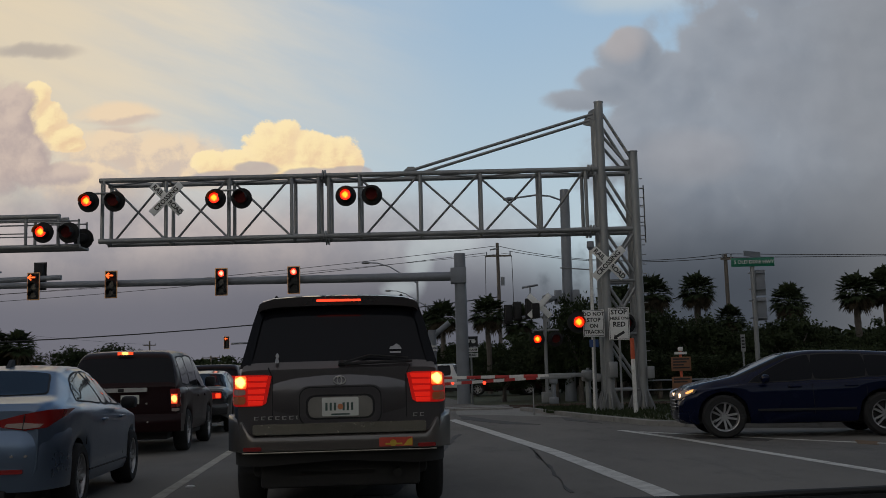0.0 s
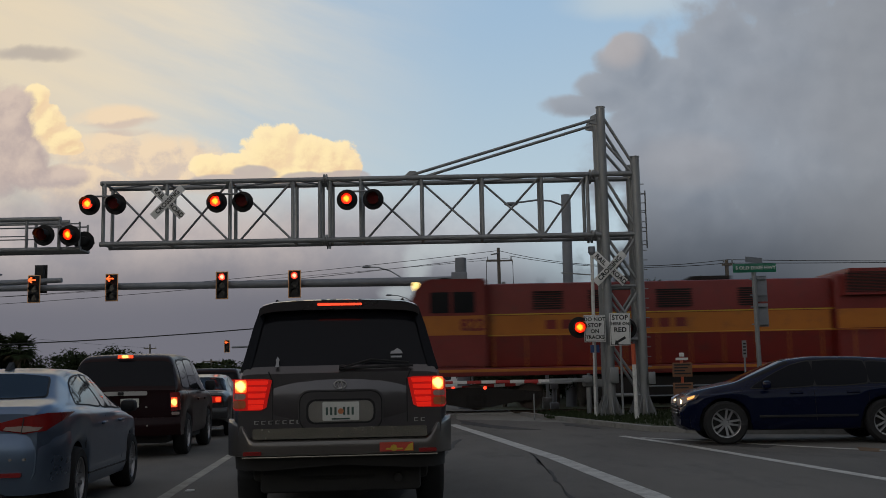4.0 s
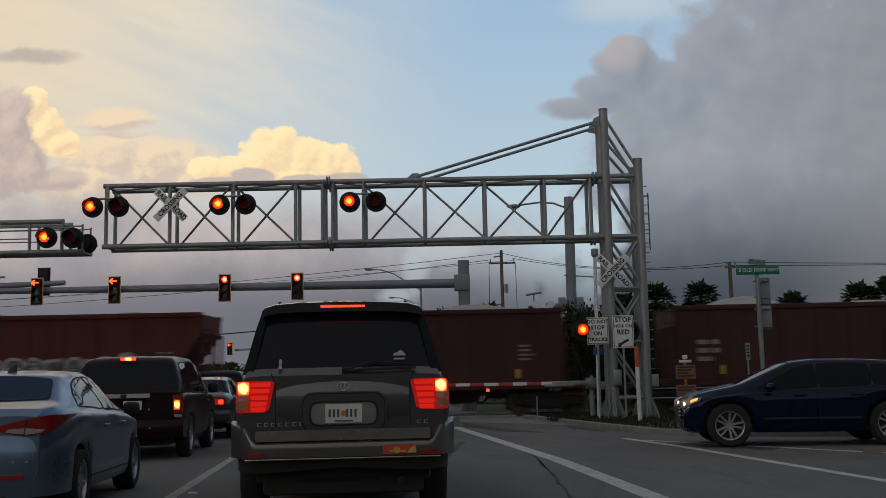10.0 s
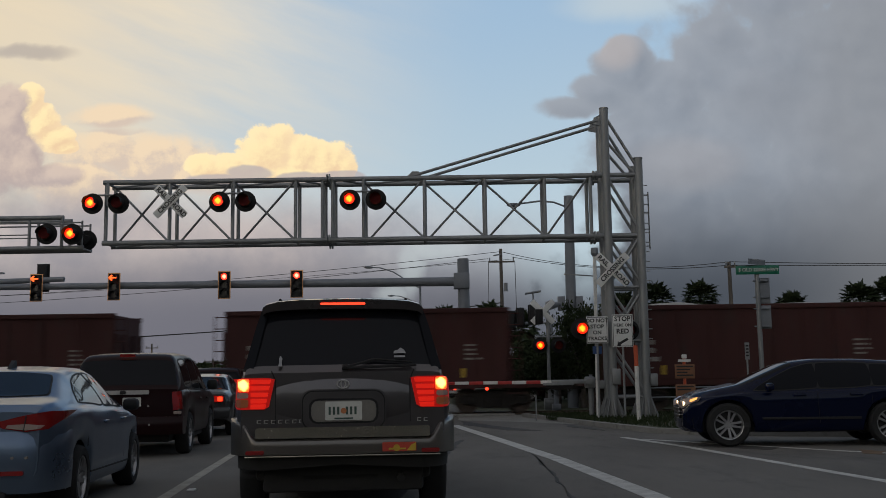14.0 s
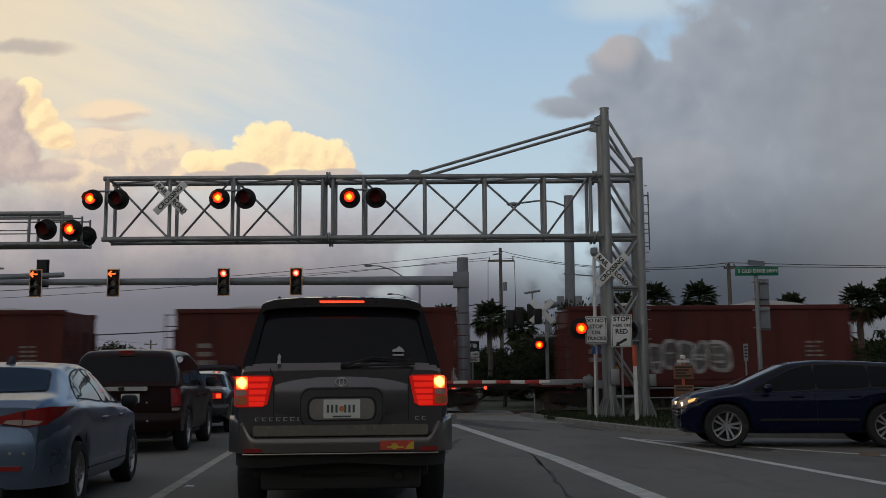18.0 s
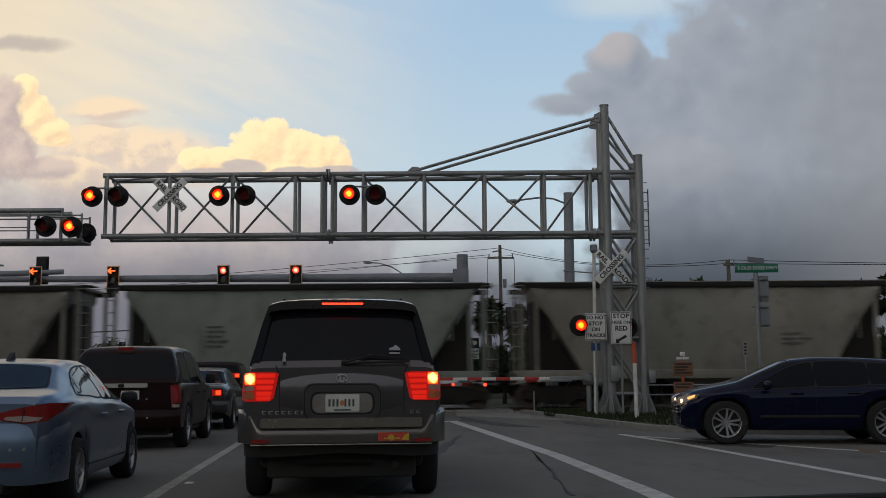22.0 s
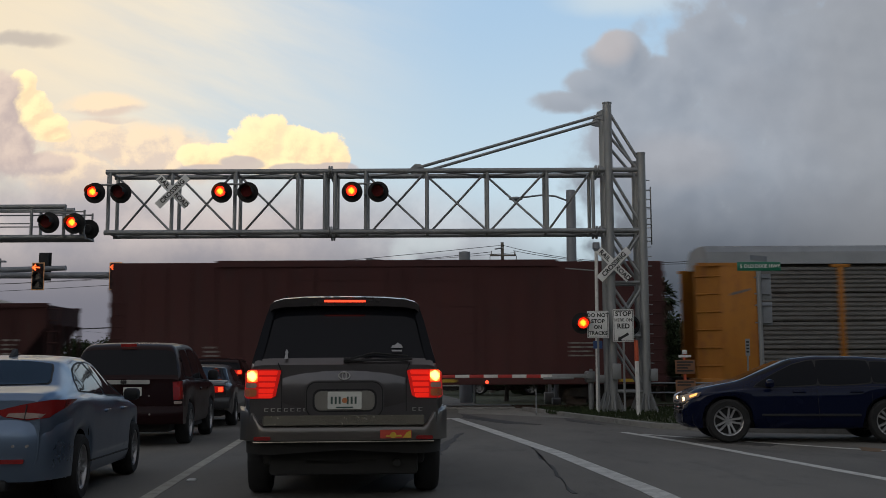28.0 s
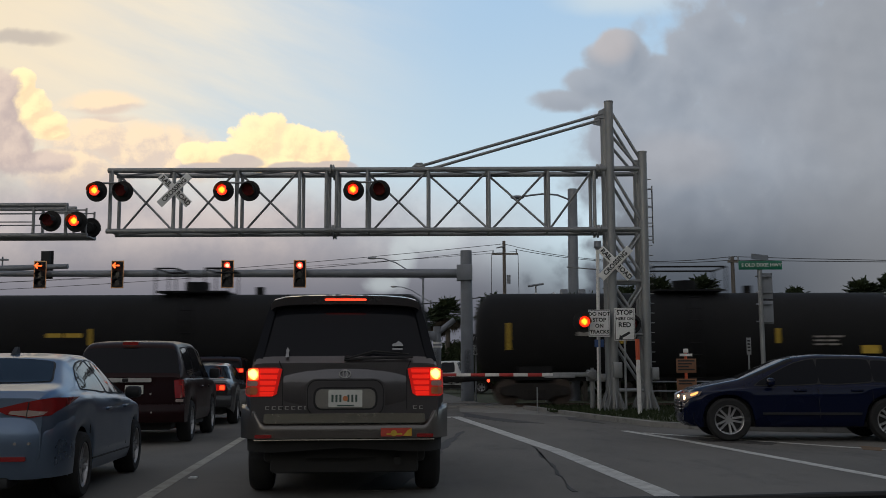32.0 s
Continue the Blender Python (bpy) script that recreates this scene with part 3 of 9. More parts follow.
# ---- train ----
RUST_RED = surface("oxide_red_hopper", (0.10, 0.017, 0.012), 0.8, other=(0.055, 0.012, 0.010), scale=0.8, grain=30, bump=0.15, dirt=(0.05, 0.03, 0.025), dirt_amount=0.7, streak=(1.6, 1.6, 0.35))
RUST_BROWN = surface("brown_hopper", (0.055, 0.013, 0.011), 0.8, other=(0.034, 0.010, 0.009), scale=0.8, grain=30, bump=0.15, dirt=(0.04, 0.026, 0.022), dirt_amount=0.7, streak=(1.6, 1.6, 0.35))
BOX_RED = surface("boxcar_brown", (0.075, 0.018, 0.016), 0.75, other=(0.065, 0.026, 0.025), scale=0.7, grain=30, bump=0.1, dirt=(0.05, 0.025, 0.023), dirt_amount=0.6, streak=(1.4, 1.4, 0.3))
HOPPER_GREY = surface("grimy_grey_hopper", (0.26, 0.25, 0.215), 0.85, other=(0.14, 0.125, 0.10), scale=0.5, grain=25, bump=0.1, dirt=(0.085, 0.075, 0.058), dirt_amount=0.6, streak=(1.0, 1.0, 0.8))
HOPPER_PALE = surface("pale_green_hopper", (0.25, 0.275, 0.245), 0.85, other=(0.14, 0.15, 0.135), scale=0.5, grain=25, bump=0.1, dirt=(0.10, 0.092, 0.075), dirt_amount=0.55, streak=(1.0, 1.0, 0.8))
UNDER = surface("running_gear", (0.016, 0.014, 0.013), 0.9, other=(0.026, 0.02, 0.016), scale=4, bump=0.2)
WHEEL = surface("wheel_steel", (0.075, 0.055, 0.045), 0.6, 0.4, other=(0.045, 0.036, 0.03), scale=4)
TANK_BLACK = surface("tank_black", (0.005, 0.005, 0.006), 0.92, other=(0.009, 0.009, 0.009), scale=0.8, grain=30, bump=0.05, dirt=(0.014, 0.013, 0.012), dirt_amount=0.35)
LOAD = surface("crushed_limestone", (0.42, 0.40, 0.36), 0.95, other=(0.3, 0.28, 0.25), scale=2, grain=14, bump=1.0)
LOCO_RED = surface("locomotive_red", (0.20, 0.017, 0.012), 0.5, other=(0.15, 0.015, 0.011), scale=1.0, grain=30, bump=0.05, dirt=(0.06, 0.03, 0.025), dirt_amount=0.4)
LOCO_ORANGE = surface("locomotive_orange", (0.46, 0.15, 0.010), 0.5, other=(0.36, 0.115, 0.010), scale=1.0, grain=30, bump=0.05, dirt=(0.12, 0.06, 0.03), dirt_amount=0.4)
LOCO_BLUE = surface("locomotive_navy", (0.022, 0.028, 0.042), 0.5, other=(0.04, 0.042, 0.05), scale=1.0, grain=30, bump=0.05, dirt=(0.07, 0.065, 0.06), dirt_amount=0.5)
CAB_CREAM = surface("cab_roof_cream", (0.5, 0.42, 0.25), 0.6, other=(0.36, 0.3, 0.19), scale=2)
RACK_YELLOW = surface("rack_yellow", (0.42, 0.165, 0.014), 0.65, other=(0.32, 0.10, 0.014), scale=1.5, grain=30, bump=0.1, dirt=(0.16, 0.06, 0.03), dirt_amount=0.7, streak=(1.5, 1.5, 0.4))
RACK_SCREEN = surface("rack_screen", (0.17, 0.165, 0.16), 0.7, 0.2, other=(0.105, 0.1, 0.098), scale=1.2, grain=30, bump=0.1, dirt=(0.09, 0.06, 0.045), dirt_amount=0.6, streak=(0.5, 1, 2.5))
RACK_ROOF = surface("rack_roof", (0.26, 0.275, 0.29), 0.6, 0.2, other=(0.19, 0.2, 0.21), scale=1.0, bump=0.05)
STENCIL = surface("white_stencil", (0.30, 0.28, 0.26), 0.8, other=(0.16, 0.14, 0.13), scale=8)
FAINT = surface("worn_grey_stencil", (0.10, 0.098, 0.088), 0.85, other=(0.16, 0.155, 0.14), scale=6)
STENCIL_YELLOW = surface("yellow_stencil", (0.55, 0.36, 0.03), 0.6, other=(0.4, 0.25, 0.03), scale=8)
TAG_SILVER = surface("silver_tag", (0.48, 0.47, 0.46), 0.6, other=(0.2, 0.17, 0.16), scale=3, amount=0.9)
TAG_BLUE = surface("blue_grey_tag", (0.17, 0.19, 0.22), 0.6, other=(0.24, 0.22, 0.14), scale=3, amount=0.9)
TAG_DULL = surface("dull_tag_filling", (0.16, 0.15, 0.15), 0.7, other=(0.07, 0.05, 0.05), scale=4, amount=0.9)
TAG_GREEN = surface("green_tag", (0.10, 0.22, 0.06), 0.6, other=(0.3, 0.3, 0.1), scale=3, amount=0.9)
CAB_GLASS = glass("cab_glass", (0.02, 0.02, 0.022), 0.0, 0.08)
DITCH = glow("ditch_light", (1.0, 0.5, 0.18), 1.8)
HEAD = glow("headlight", (1.0, 0.75, 0.4), 2.5)
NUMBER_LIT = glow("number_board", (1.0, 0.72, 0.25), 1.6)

FACE = -1.5        # the side of the cars that faces the camera
FLOOR = 1.12


def bogie(parent, x, axles=2, base=1.78, r=0.42):
    """A truck: side frames, bolster, springs, wheelsets."""
    b = new("bogie")
    b.parent = parent
    b.matrix_basis = pose(x, 0, 0.07)
    half = base * (axles - 1) / 2
    for side in (-1, 1):
        bm = B()
        y = side * 1.02
        prism(bm, [(-half - 0.3, r + 0.16), (-half - 0.3, r - 0.06), (-half + 0.25, r - 0.12), (-0.42, 0.16), (0.42, 0.16), (half - 0.25, r - 0.12), (half + 0.3, r - 0.06), (half + 0.3, r + 0.16), (0.45, r + 0.32), (-0.45, r + 0.32)], "y", y - 0.09, y + 0.09)
        for k in range(axles):
            box(bm, -half + k * base - 0.13, -half + k * base + 0.13, y - 0.16, y + 0.16, r - 0.12, r + 0.12, 0.03)
        for k in (-0.2, 0.0, 0.2):
            rod(bm, (k, y + side * 0.1, 0.22), (k, y + side * 0.1, r + 0.08), 0.07, sides=8)
        part("side_frame", bm, UNDER, b)
    bm = B()
    box(bm, -0.25, 0.25, -1.0, 1.0, r - 0.1, r + 0.3)
    part("bolster", bm, UNDER, b)
    for k in range(axles):
        part("wheelset", WHEELS, WHEEL, b, at=pose(-half + k * base, 0, r))
    return b


def wheelset_mesh(r=0.42):
    bm = B()
    rod(bm, (0, -0.95, 0), (0, 0.95, 0), 0.08, sides=10)
    for side in (-1, 1):
        rod(bm, (0, side * 0.68, 0), (0, side * 0.82, 0), r, r, sides=24)
        rod(bm, (0, side * 0.66, 0), (0, side * 0.68, 0), r + 0.025, sides=24)
        rod(bm, (0, side * 0.82, 0), (0, side * 0.88, 0), 0.15, 0.12, sides=12)
    return mesh_of(bm, WHEEL, 35, "wheelset")


WHEELS = wheelset_mesh()


def bars(parent, x, z, width, rows, step=0.13, height=0.07, material=None, y=FACE - 0.012, seed=1):
    """Stencilled lines that cannot be read, as plain bars."""
    rng = random.Random(seed)
    bm = B()
    for i in range(rows):
        w = width * rng.uniform(0.6, 1.0)
        box(bm, x, x + w * 0.45, y, y + 0.02, z - i * step - height, z - i * step)
        box(bm, x + w * 0.52, x + w, y, y + 0.02, z - i * step - height, z - i * step)
    return part("stencil", bm, material or STENCIL, parent, smooth=0)


def coupler(parent, x, way):
    bm = B()
    box(bm, x, x + way * 0.75, -0.1, 0.1, 0.82, 1.0, 0.02)
    box(bm, x + way * 0.65, x + way * 0.95, -0.14, 0.14, 0.78, 1.04, 0.04)
    rod(bm, (x + way * 0.3, -0.35, 0.95), (x + way * 0.9, -0.2, 0.55), 0.03, sides=6)
    part("coupler", bm, UNDER, parent)


def ladder(parent, x, y, z0, z1, material, width=0.42):
    bm = B()
    for dx in (0, width):
        rod(bm, (x + dx, y, z0), (x + dx, y, z1), 0.02, sides=6)
    k = int((z1 - z0) / 0.38)
    for i in range(k + 1):
        z = z0 + 0.06 + i * (z1 - z0 - 0.1) / max(1, k)
        rod(bm, (x, y, z), (x + width, y, z), 0.016, sides=6)
    part("ladder", bm, material, parent)


def graffiti(parent, x0, x1, z0, z1, material, seed, fill=None):
    """A sprayed tag: a row of swollen letter shapes, each an outline round a duller filling, crossed by a few strokes."""
    rng = random.Random(seed)
    line, inner = B(), B()
    x, height, k = x0, z1 - z0, 26

    def sheet(bm, points, lift):
        bm.faces.new([bm.verts.new((px, FACE - 0.012 - lift, pz)) for px, pz in points])

    while x < x1 - 0.2:
        w, tilt = rng.uniform(0.42, 0.75), rng.uniform(-0.15, 0.15)
        low, high = z0 + height * rng.uniform(0, 0.12), z1 - height * rng.uniform(0, 0.15)
        cx, cz, rz = x + w / 2, (low + high) / 2, (high - low) / 2
        lobes, turn = rng.choice((2, 3, 4)), rng.uniform(0, 6)

        def rim(scale):
            out = []
            for i in range(k):
                a = 2 * math.pi * i / k
                c, d = math.cos(a), math.sin(a)
                q = (1 + 0.10 * math.sin(lobes * a + turn)) * scale
                px = math.copysign(abs(c) ** 0.65, c) * w * 0.54 * q
                pz = math.copysign(abs(d) ** 0.65, d) * rz * q
                out.append((cx + px + tilt * pz, cz + pz))
            return out
        outer, within = rim(1.0), rim(0.76)
        for i in range(k):
            j = (i + 1) % k
            sheet(line, (outer[i], outer[j], within[j], within[i]), 0.002 * (len(line.faces) % 3))
        sheet(inner, within, 0.0)
        for i in range(rng.choice((1, 2, 3))):
            zz = low + (high - low) * rng.uniform(0.25, 0.75)
            sheet(line, ((cx - w * 0.3, zz), (cx + w * 0.25, zz + rng.uniform(-0.08, 0.08)), (cx + w * 0.25, zz + 0.06), (cx - w * 0.3, zz + 0.05)), 0.004)
        x += w * rng.uniform(0.88, 1.02)
    part("tag_filling", inner, fill or TAG_DULL, parent, "dull sprayed filling of a graffiti tag", smooth=0)
    return part("spray_tag", line, material, parent, "sprayed graffiti tag", smooth=0)


def mural(parent, x0, x1, z0, z1, seed):
    """A dense many-coloured sprayed piece."""
    rng = random.Random(seed)
    tones = [surface("sprayed_" + name, c, 0.7, scale=5, amount=0.8) for name, c in (("blue", (0.03, 0.07, 0.24)), ("red", (0.22, 0.03, 0.03)), ("green", (0.06, 0.17, 0.06)), ("violet", (0.10, 0.05, 0.18)), ("orange", (0.30, 0.11, 0.02)), ("sky", (0.10, 0.18, 0.30)))]
    for n, tone in enumerate(tones):
        bm = B()
        for i in range(16):
            cx, cz = rng.uniform(x0, x1), z0 + (z1 - z0) * rng.uniform(0.05, 0.85)
            r, turn, lean = rng.uniform(0.12, 0.34), rng.uniform(0, 6), rng.uniform(0.5, 1.6)
            pts = [(cx + math.cos(2 * math.pi * j / 14) * r * (1 + 0.3 * math.sin(3 * j + turn)), cz + math.sin(2 * math.pi * j / 14) * r * lean * (1 + 0.3 * math.cos(2 * j + turn))) for j in range(14)]
            bm.faces.new([bm.verts.new((px, FACE - 0.012 - 0.0012 * n - 0.00007 * i, pz)) for px, pz in pts])
        part("spray_tag", bm, tone, parent, "patches of sprayed colour", smooth=0)


def heap(bm, x0, x1, top, peaks, rng):
    """Mounds of stone above the rim."""
    nx, ny = 30, 8
    grid = []
    for i in range(nx + 1):
        row = []
        x = x0 + (x1 - x0) * i / nx
        for j in range(ny + 1):
            y = -1.38 + 2.76 * j / ny
            z = top - 0.25
            for c, h, s in peaks:
                d = math.hypot((x - c) / s, y / 1.5)
                z = max(z, top - 0.25 + h * max(0, 1 - d * d))
            row.append(bm.verts.new((x, y, z + rng.uniform(-0.02, 0.02))))
        grid.append(row)
    for i in range(nx):
        for j in range(ny):
            bm.faces.new((grid[i][j], grid[i + 1][j], grid[i + 1][j + 1], grid[i][j + 1]))


def open_hopper(x0, x1, material, seed, tag=None, top=3.52, slope=1.35):
    """An open-top hopper with sloped ends and a load of stone; x0 and x1 are the ends of its rim."""
    rng = random.Random(seed)
    mid, half = (x0 + x1) / 2, (x1 - x0) / 2
    car = thing("hopper_car", "oxide-red open hopper wagon heaped with pale crushed stone", "rail wagon", pose(mid, TRACK_Y, 0), group="wagons of the passing train")
    for side in (-1, 1):
        bm = B()
        y = side * 1.5
        prism(bm, [(-half, top), (half, top), (half, top - 0.65), (half - slope, FLOOR), (-half + slope, FLOOR), (-half, top - 0.65)], "y", y - 0.03 * (side + 1), y - 0.03 * (side - 1))
        part("side_sheet", bm, material, car, smooth=0)
        bm = B()
        box(bm, -half - 0.02, half + 0.02, y - 0.06, y + 0.06, top - 0.1, top + 0.06, 0.015)
        part("top_chord", bm, material, car)
        bm = B()
        box(bm, -half - 1.0, half + 1.0, y - 0.08 + 0.1 * -side, y + 0.04 + 0.1 * -side, FLOOR - 0.22, FLOOR + 0.02, 0.02)
        part("side_sill", bm, material, car)
        ribs = max(5, int(half * 2 / 1.05))
        for i in range(ribs + 1):
            bm = B()
            x = -half + 0.06 + (2 * half - 0.12) * i / ribs
            low = FLOOR if abs(x) < half - slope else FLOOR + (abs(x) - half + slope) / slope * (top - 0.65 - FLOOR)
            box(bm, x - 0.03, x + 0.03, y - 0.03 + side * 0.008, y + 0.03 + side * 0.008, low, top - 0.08)
            part("rib", bm, material, car, smooth=0)
    for way in (-1, 1):
        bm = B()
        xa, xb = way * half, way * (half - slope)
        loft(bm, [[(xa, -1.47, top - 0.65), (xa, 1.47, top - 0.65), (xa, 1.47, top), (xa, -1.47, top)], [(xa - way * 0.04, -1.47, top - 0.65), (xa - way * 0.04, 1.47, top - 0.65), (xa - way * 0.04, 1.47, top), (xa - way * 0.04, -1.47, top)]])
        loft(bm, [[(xa, -1.47, top - 0.65), (xa, 1.47, top - 0.65), (xa - way * 0.06, 1.47, top - 0.62), (xa - way * 0.06, -1.47, top - 0.62)], [(xb, -1.47, FLOOR), (xb, 1.47, FLOOR), (xb - way * 0.06, 1.47, FLOOR + 0.03), (xb - way * 0.06, -1.47, FLOOR + 0.03)]])
        part("slope_sheet", bm, material, car, smooth=0)
        bm = B()
        box(bm, way * (half - 0.6), way * (half + 1.15), -1.45, 1.45, FLOOR - 0.2, FLOOR - 0.06, 0.02)
        for y in (-1.35, 1.35, -0.45, 0.45):
            box(bm, way * (half + 0.02), way * (half + 0.1), y - 0.05, y + 0.05, FLOOR - 0.1, top - 0.62)
        part("end_platform", bm, material, car, smooth=0)
        ladder(car, way * (half + 0.15) - 0.2, -1.5, FLOOR - 0.45, top - 0.1, material)
        coupler(car, way * (half + 0.9), way)
        bogie(car, way * (half - 0.55))
    for x in (-1.3, 1.3):
        bm = B()
        loft(bm, [[(x - 1.15, -1.2, FLOOR), (x + 1.15, -1.2, FLOOR), (x + 1.15, 1.2, FLOOR), (x - 1.15, 1.2, FLOOR)], [(x - 0.4, -0.5, 0.45), (x + 0.4, -0.5, 0.45), (x + 0.4, 0.5, 0.45), (x - 0.4, 0.5, 0.45)]])
        part("discharge_bay", bm, material, car, smooth=0)
    bm = B()
    peaks = [(-half * 0.45 + rng.uniform(-0.4, 0.4), rng.uniform(0.45, 0.72), rng.uniform(1.9, 2.6)), (half * 0.45 + rng.uniform(-0.4, 0.4), rng.uniform(0.4, 0.72), rng.uniform(1.9, 2.6))]
    heap(bm, -half + 0.1, half - 0.1, top, peaks, rng)
    part("stone_load", bm, LOAD, car, "heaped pale crushed stone", smooth=60)
    bars(car, -half + 0.75, FLOOR + 1.3, 0.8, 3, 0.28, 0.15, seed=seed)
    bars(car, half - 1.5, FLOOR + 1.25, 0.6, 4, 0.15, 0.06, seed=seed + 5)
    bm = B()
    box(bm, -half + 1.5, -half + 1.62, FACE - 0.02, FACE, FLOOR + 0.15, FLOOR + 0.45)
    box(bm, half - 1.62, half - 1.5, FACE - 0.02, FACE, FLOOR + 0.15, FLOOR + 0.45)
    part("reflector", bm, STENCIL_YELLOW, car, smooth=0)
    if tag and tag[4] is None:
        mural(car, -half + tag[0], -half + tag[1], FLOOR + tag[2], FLOOR + tag[3], seed)
    elif tag:
        graffiti(car, -half + tag[0], -half + tag[1], FLOOR + tag[2], FLOOR + tag[3], tag[4], seed)
    return car


def covered_hopper(x0, x1, material, seed, tag=None):
    """A covered grain hopper with curved sides, a roof walk and open end cages."""
    mid, half = (x0 + x1) / 2, (x1 - x0) / 2
    car = thing("covered_hopper", "grimy pale grey covered hopper wagon with sloped ends", "rail wagon", pose(mid, TRACK_Y, 0), group="wagons of the passing train")
    top, low = 4.22, 1.35

    def ring(x, floor):
        pts = []
        for i in range(13):
            a = i / 12
            z = floor + (top - floor) * a
            pts.append((x, -1.50 + 0.16 * (2 * a - 1) ** 2 * (1 if a > 0.5 else 0.5), z))
        return pts + [(x, -p[1], p[2]) for p in reversed(pts)]
    bm = B()
    rings = []
    for x, f in ((-half + 0.25, top - 0.35), (-half + 0.85, top - 1.1), (-half + 1.9, low), (-half + 3.0, low), (0, low), (half - 3.0, low), (half - 1.9, low), (half - 0.85, top - 1.1), (half - 0.25, top - 0.35)):
        rings.append(ring(x, f))
    loft(bm, rings)
    part("hopper_body", bm, material, car, smooth=40)
    bm = B()
    box(bm, -half, half, -1.38, 1.38, top - 0.01, top + 0.1, 0.03)
    part("roof", bm, material, car)
    bm = B()
    box(bm, -half - 0.15, half + 0.15, -0.42, 0.42, top + 0.14, top + 0.18)
    for i in range(14):
        box(bm, -half + 0.3 + i * (2 * half - 0.6) / 13 - 0.03, -half + 0.3 + i * (2 * half - 0.6) / 13 + 0.03, -0.5, 0.5, top + 0.08, top + 0.14)
    part("roof_walk", bm, UNDER, car, smooth=0)
    for side in (-1, 1):
        bm = B()
        box(bm, -half - 0.35, half + 0.35, side * 1.44 - 0.05, side * 1.44 + 0.05, top - 0.12, top + 0.06, 0.02)
        part("roof_rail", bm, UNDER, car)
        for i in range(11):
            x = -half + 1.0 + i * (2 * half - 2.0) / 10
            bm = B()
            loft(bm, [[(x - 0.02, side * (r - 0.01), z), (x + 0.02, side * (r - 0.01), z), (x + 0.02, side * (r + 0.012), z), (x - 0.02, side * (r + 0.012), z)] for z, r in ((low + 1.0 if abs(x) > half - 2.0 else low, 1.49 if abs(x) > half - 2.0 else 1.425), (2.79, 1.5), (3.4, 1.468), (top - 0.1, 1.345))])
            part("side_seam", bm, material, car, smooth=0)
        bm = B()
        box(bm, -half - 0.3, half + 0.3, side * 1.42 - 0.08, side * 1.42 + 0.08, low - 0.3, low, 0.02)
        part("side_sill", bm, material, car)
    for way in (-1, 1):
        for y in (-1.4, 1.4):
            for dx in (0.12, -0.4):
                bm = B()
                box(bm, way * (half + dx) - 0.05, way * (half + dx) + 0.05, y - 0.05, y + 0.05, low - 0.3, top)
                part("end_post", bm, material, car, smooth=0)
        bm = B()
        box(bm, way * (half - 1.9), way * (half + 0.35), -1.4, 1.4, low - 0.28, low - 0.1)
        part("end_platform", bm, UNDER, car, smooth=0)
        ladder(car, way * (half + 0.25) - 0.2, -1.5, low - 0.5, top, material)
        # added plate: darkens the open triangle where slope-sheet shade and gear lie
        bm = B()
        prism(bm, [(way * (half - 0.30), low - 0.1), (way * (half - 1.95), low - 0.1), (way * (half - 0.80), top - 1.2), (way * (half - 0.30), top - 0.5)], "y", -0.95, 0.95)
        part("end_shade_plate", bm, UNDER, car, "dark plate added under the sloped end as its shade", smooth=0)
        bm = B()
        rod(bm, (way * (half - 0.55), -0.9, low), (way * (half - 0.55), -0.2, low), 0.2, sides=12)
        part("brake_cylinder", bm, UNDER, car)
        coupler(car, way * (half + 0.3), way)
        bogie(car, way * (half - 1.05))
    for x in (-2.6, 0, 2.6):
        bm = B()
        loft(bm, [[(x - 1.25, -1.3, low), (x + 1.25, -1.3, low), (x + 1.25, 1.3, low), (x - 1.25, 1.3, low)], [(x - 0.4, -0.6, 0.5), (x + 0.4, -0.6, 0.5), (x + 0.4, 0.6, 0.5), (x - 0.4, 0.6, 0.5)]])
        part("outlet_bay", bm, material, car, smooth=0)
    bars(car, -half + 3.0, low + 1.55, 0.8, 5, 0.16, 0.07, FAINT, y=FACE - 0.03, seed=seed)
    bars(car, half - 3.6, low + 1.2, 1.0, 3, 0.16, 0.06, FAINT, y=FACE - 0.03, seed=seed + 3)
    if tag:
        graffiti(car, -half + tag[0], -half + tag[1], low + tag[2], low + tag[3], tag[4], seed)
    return car


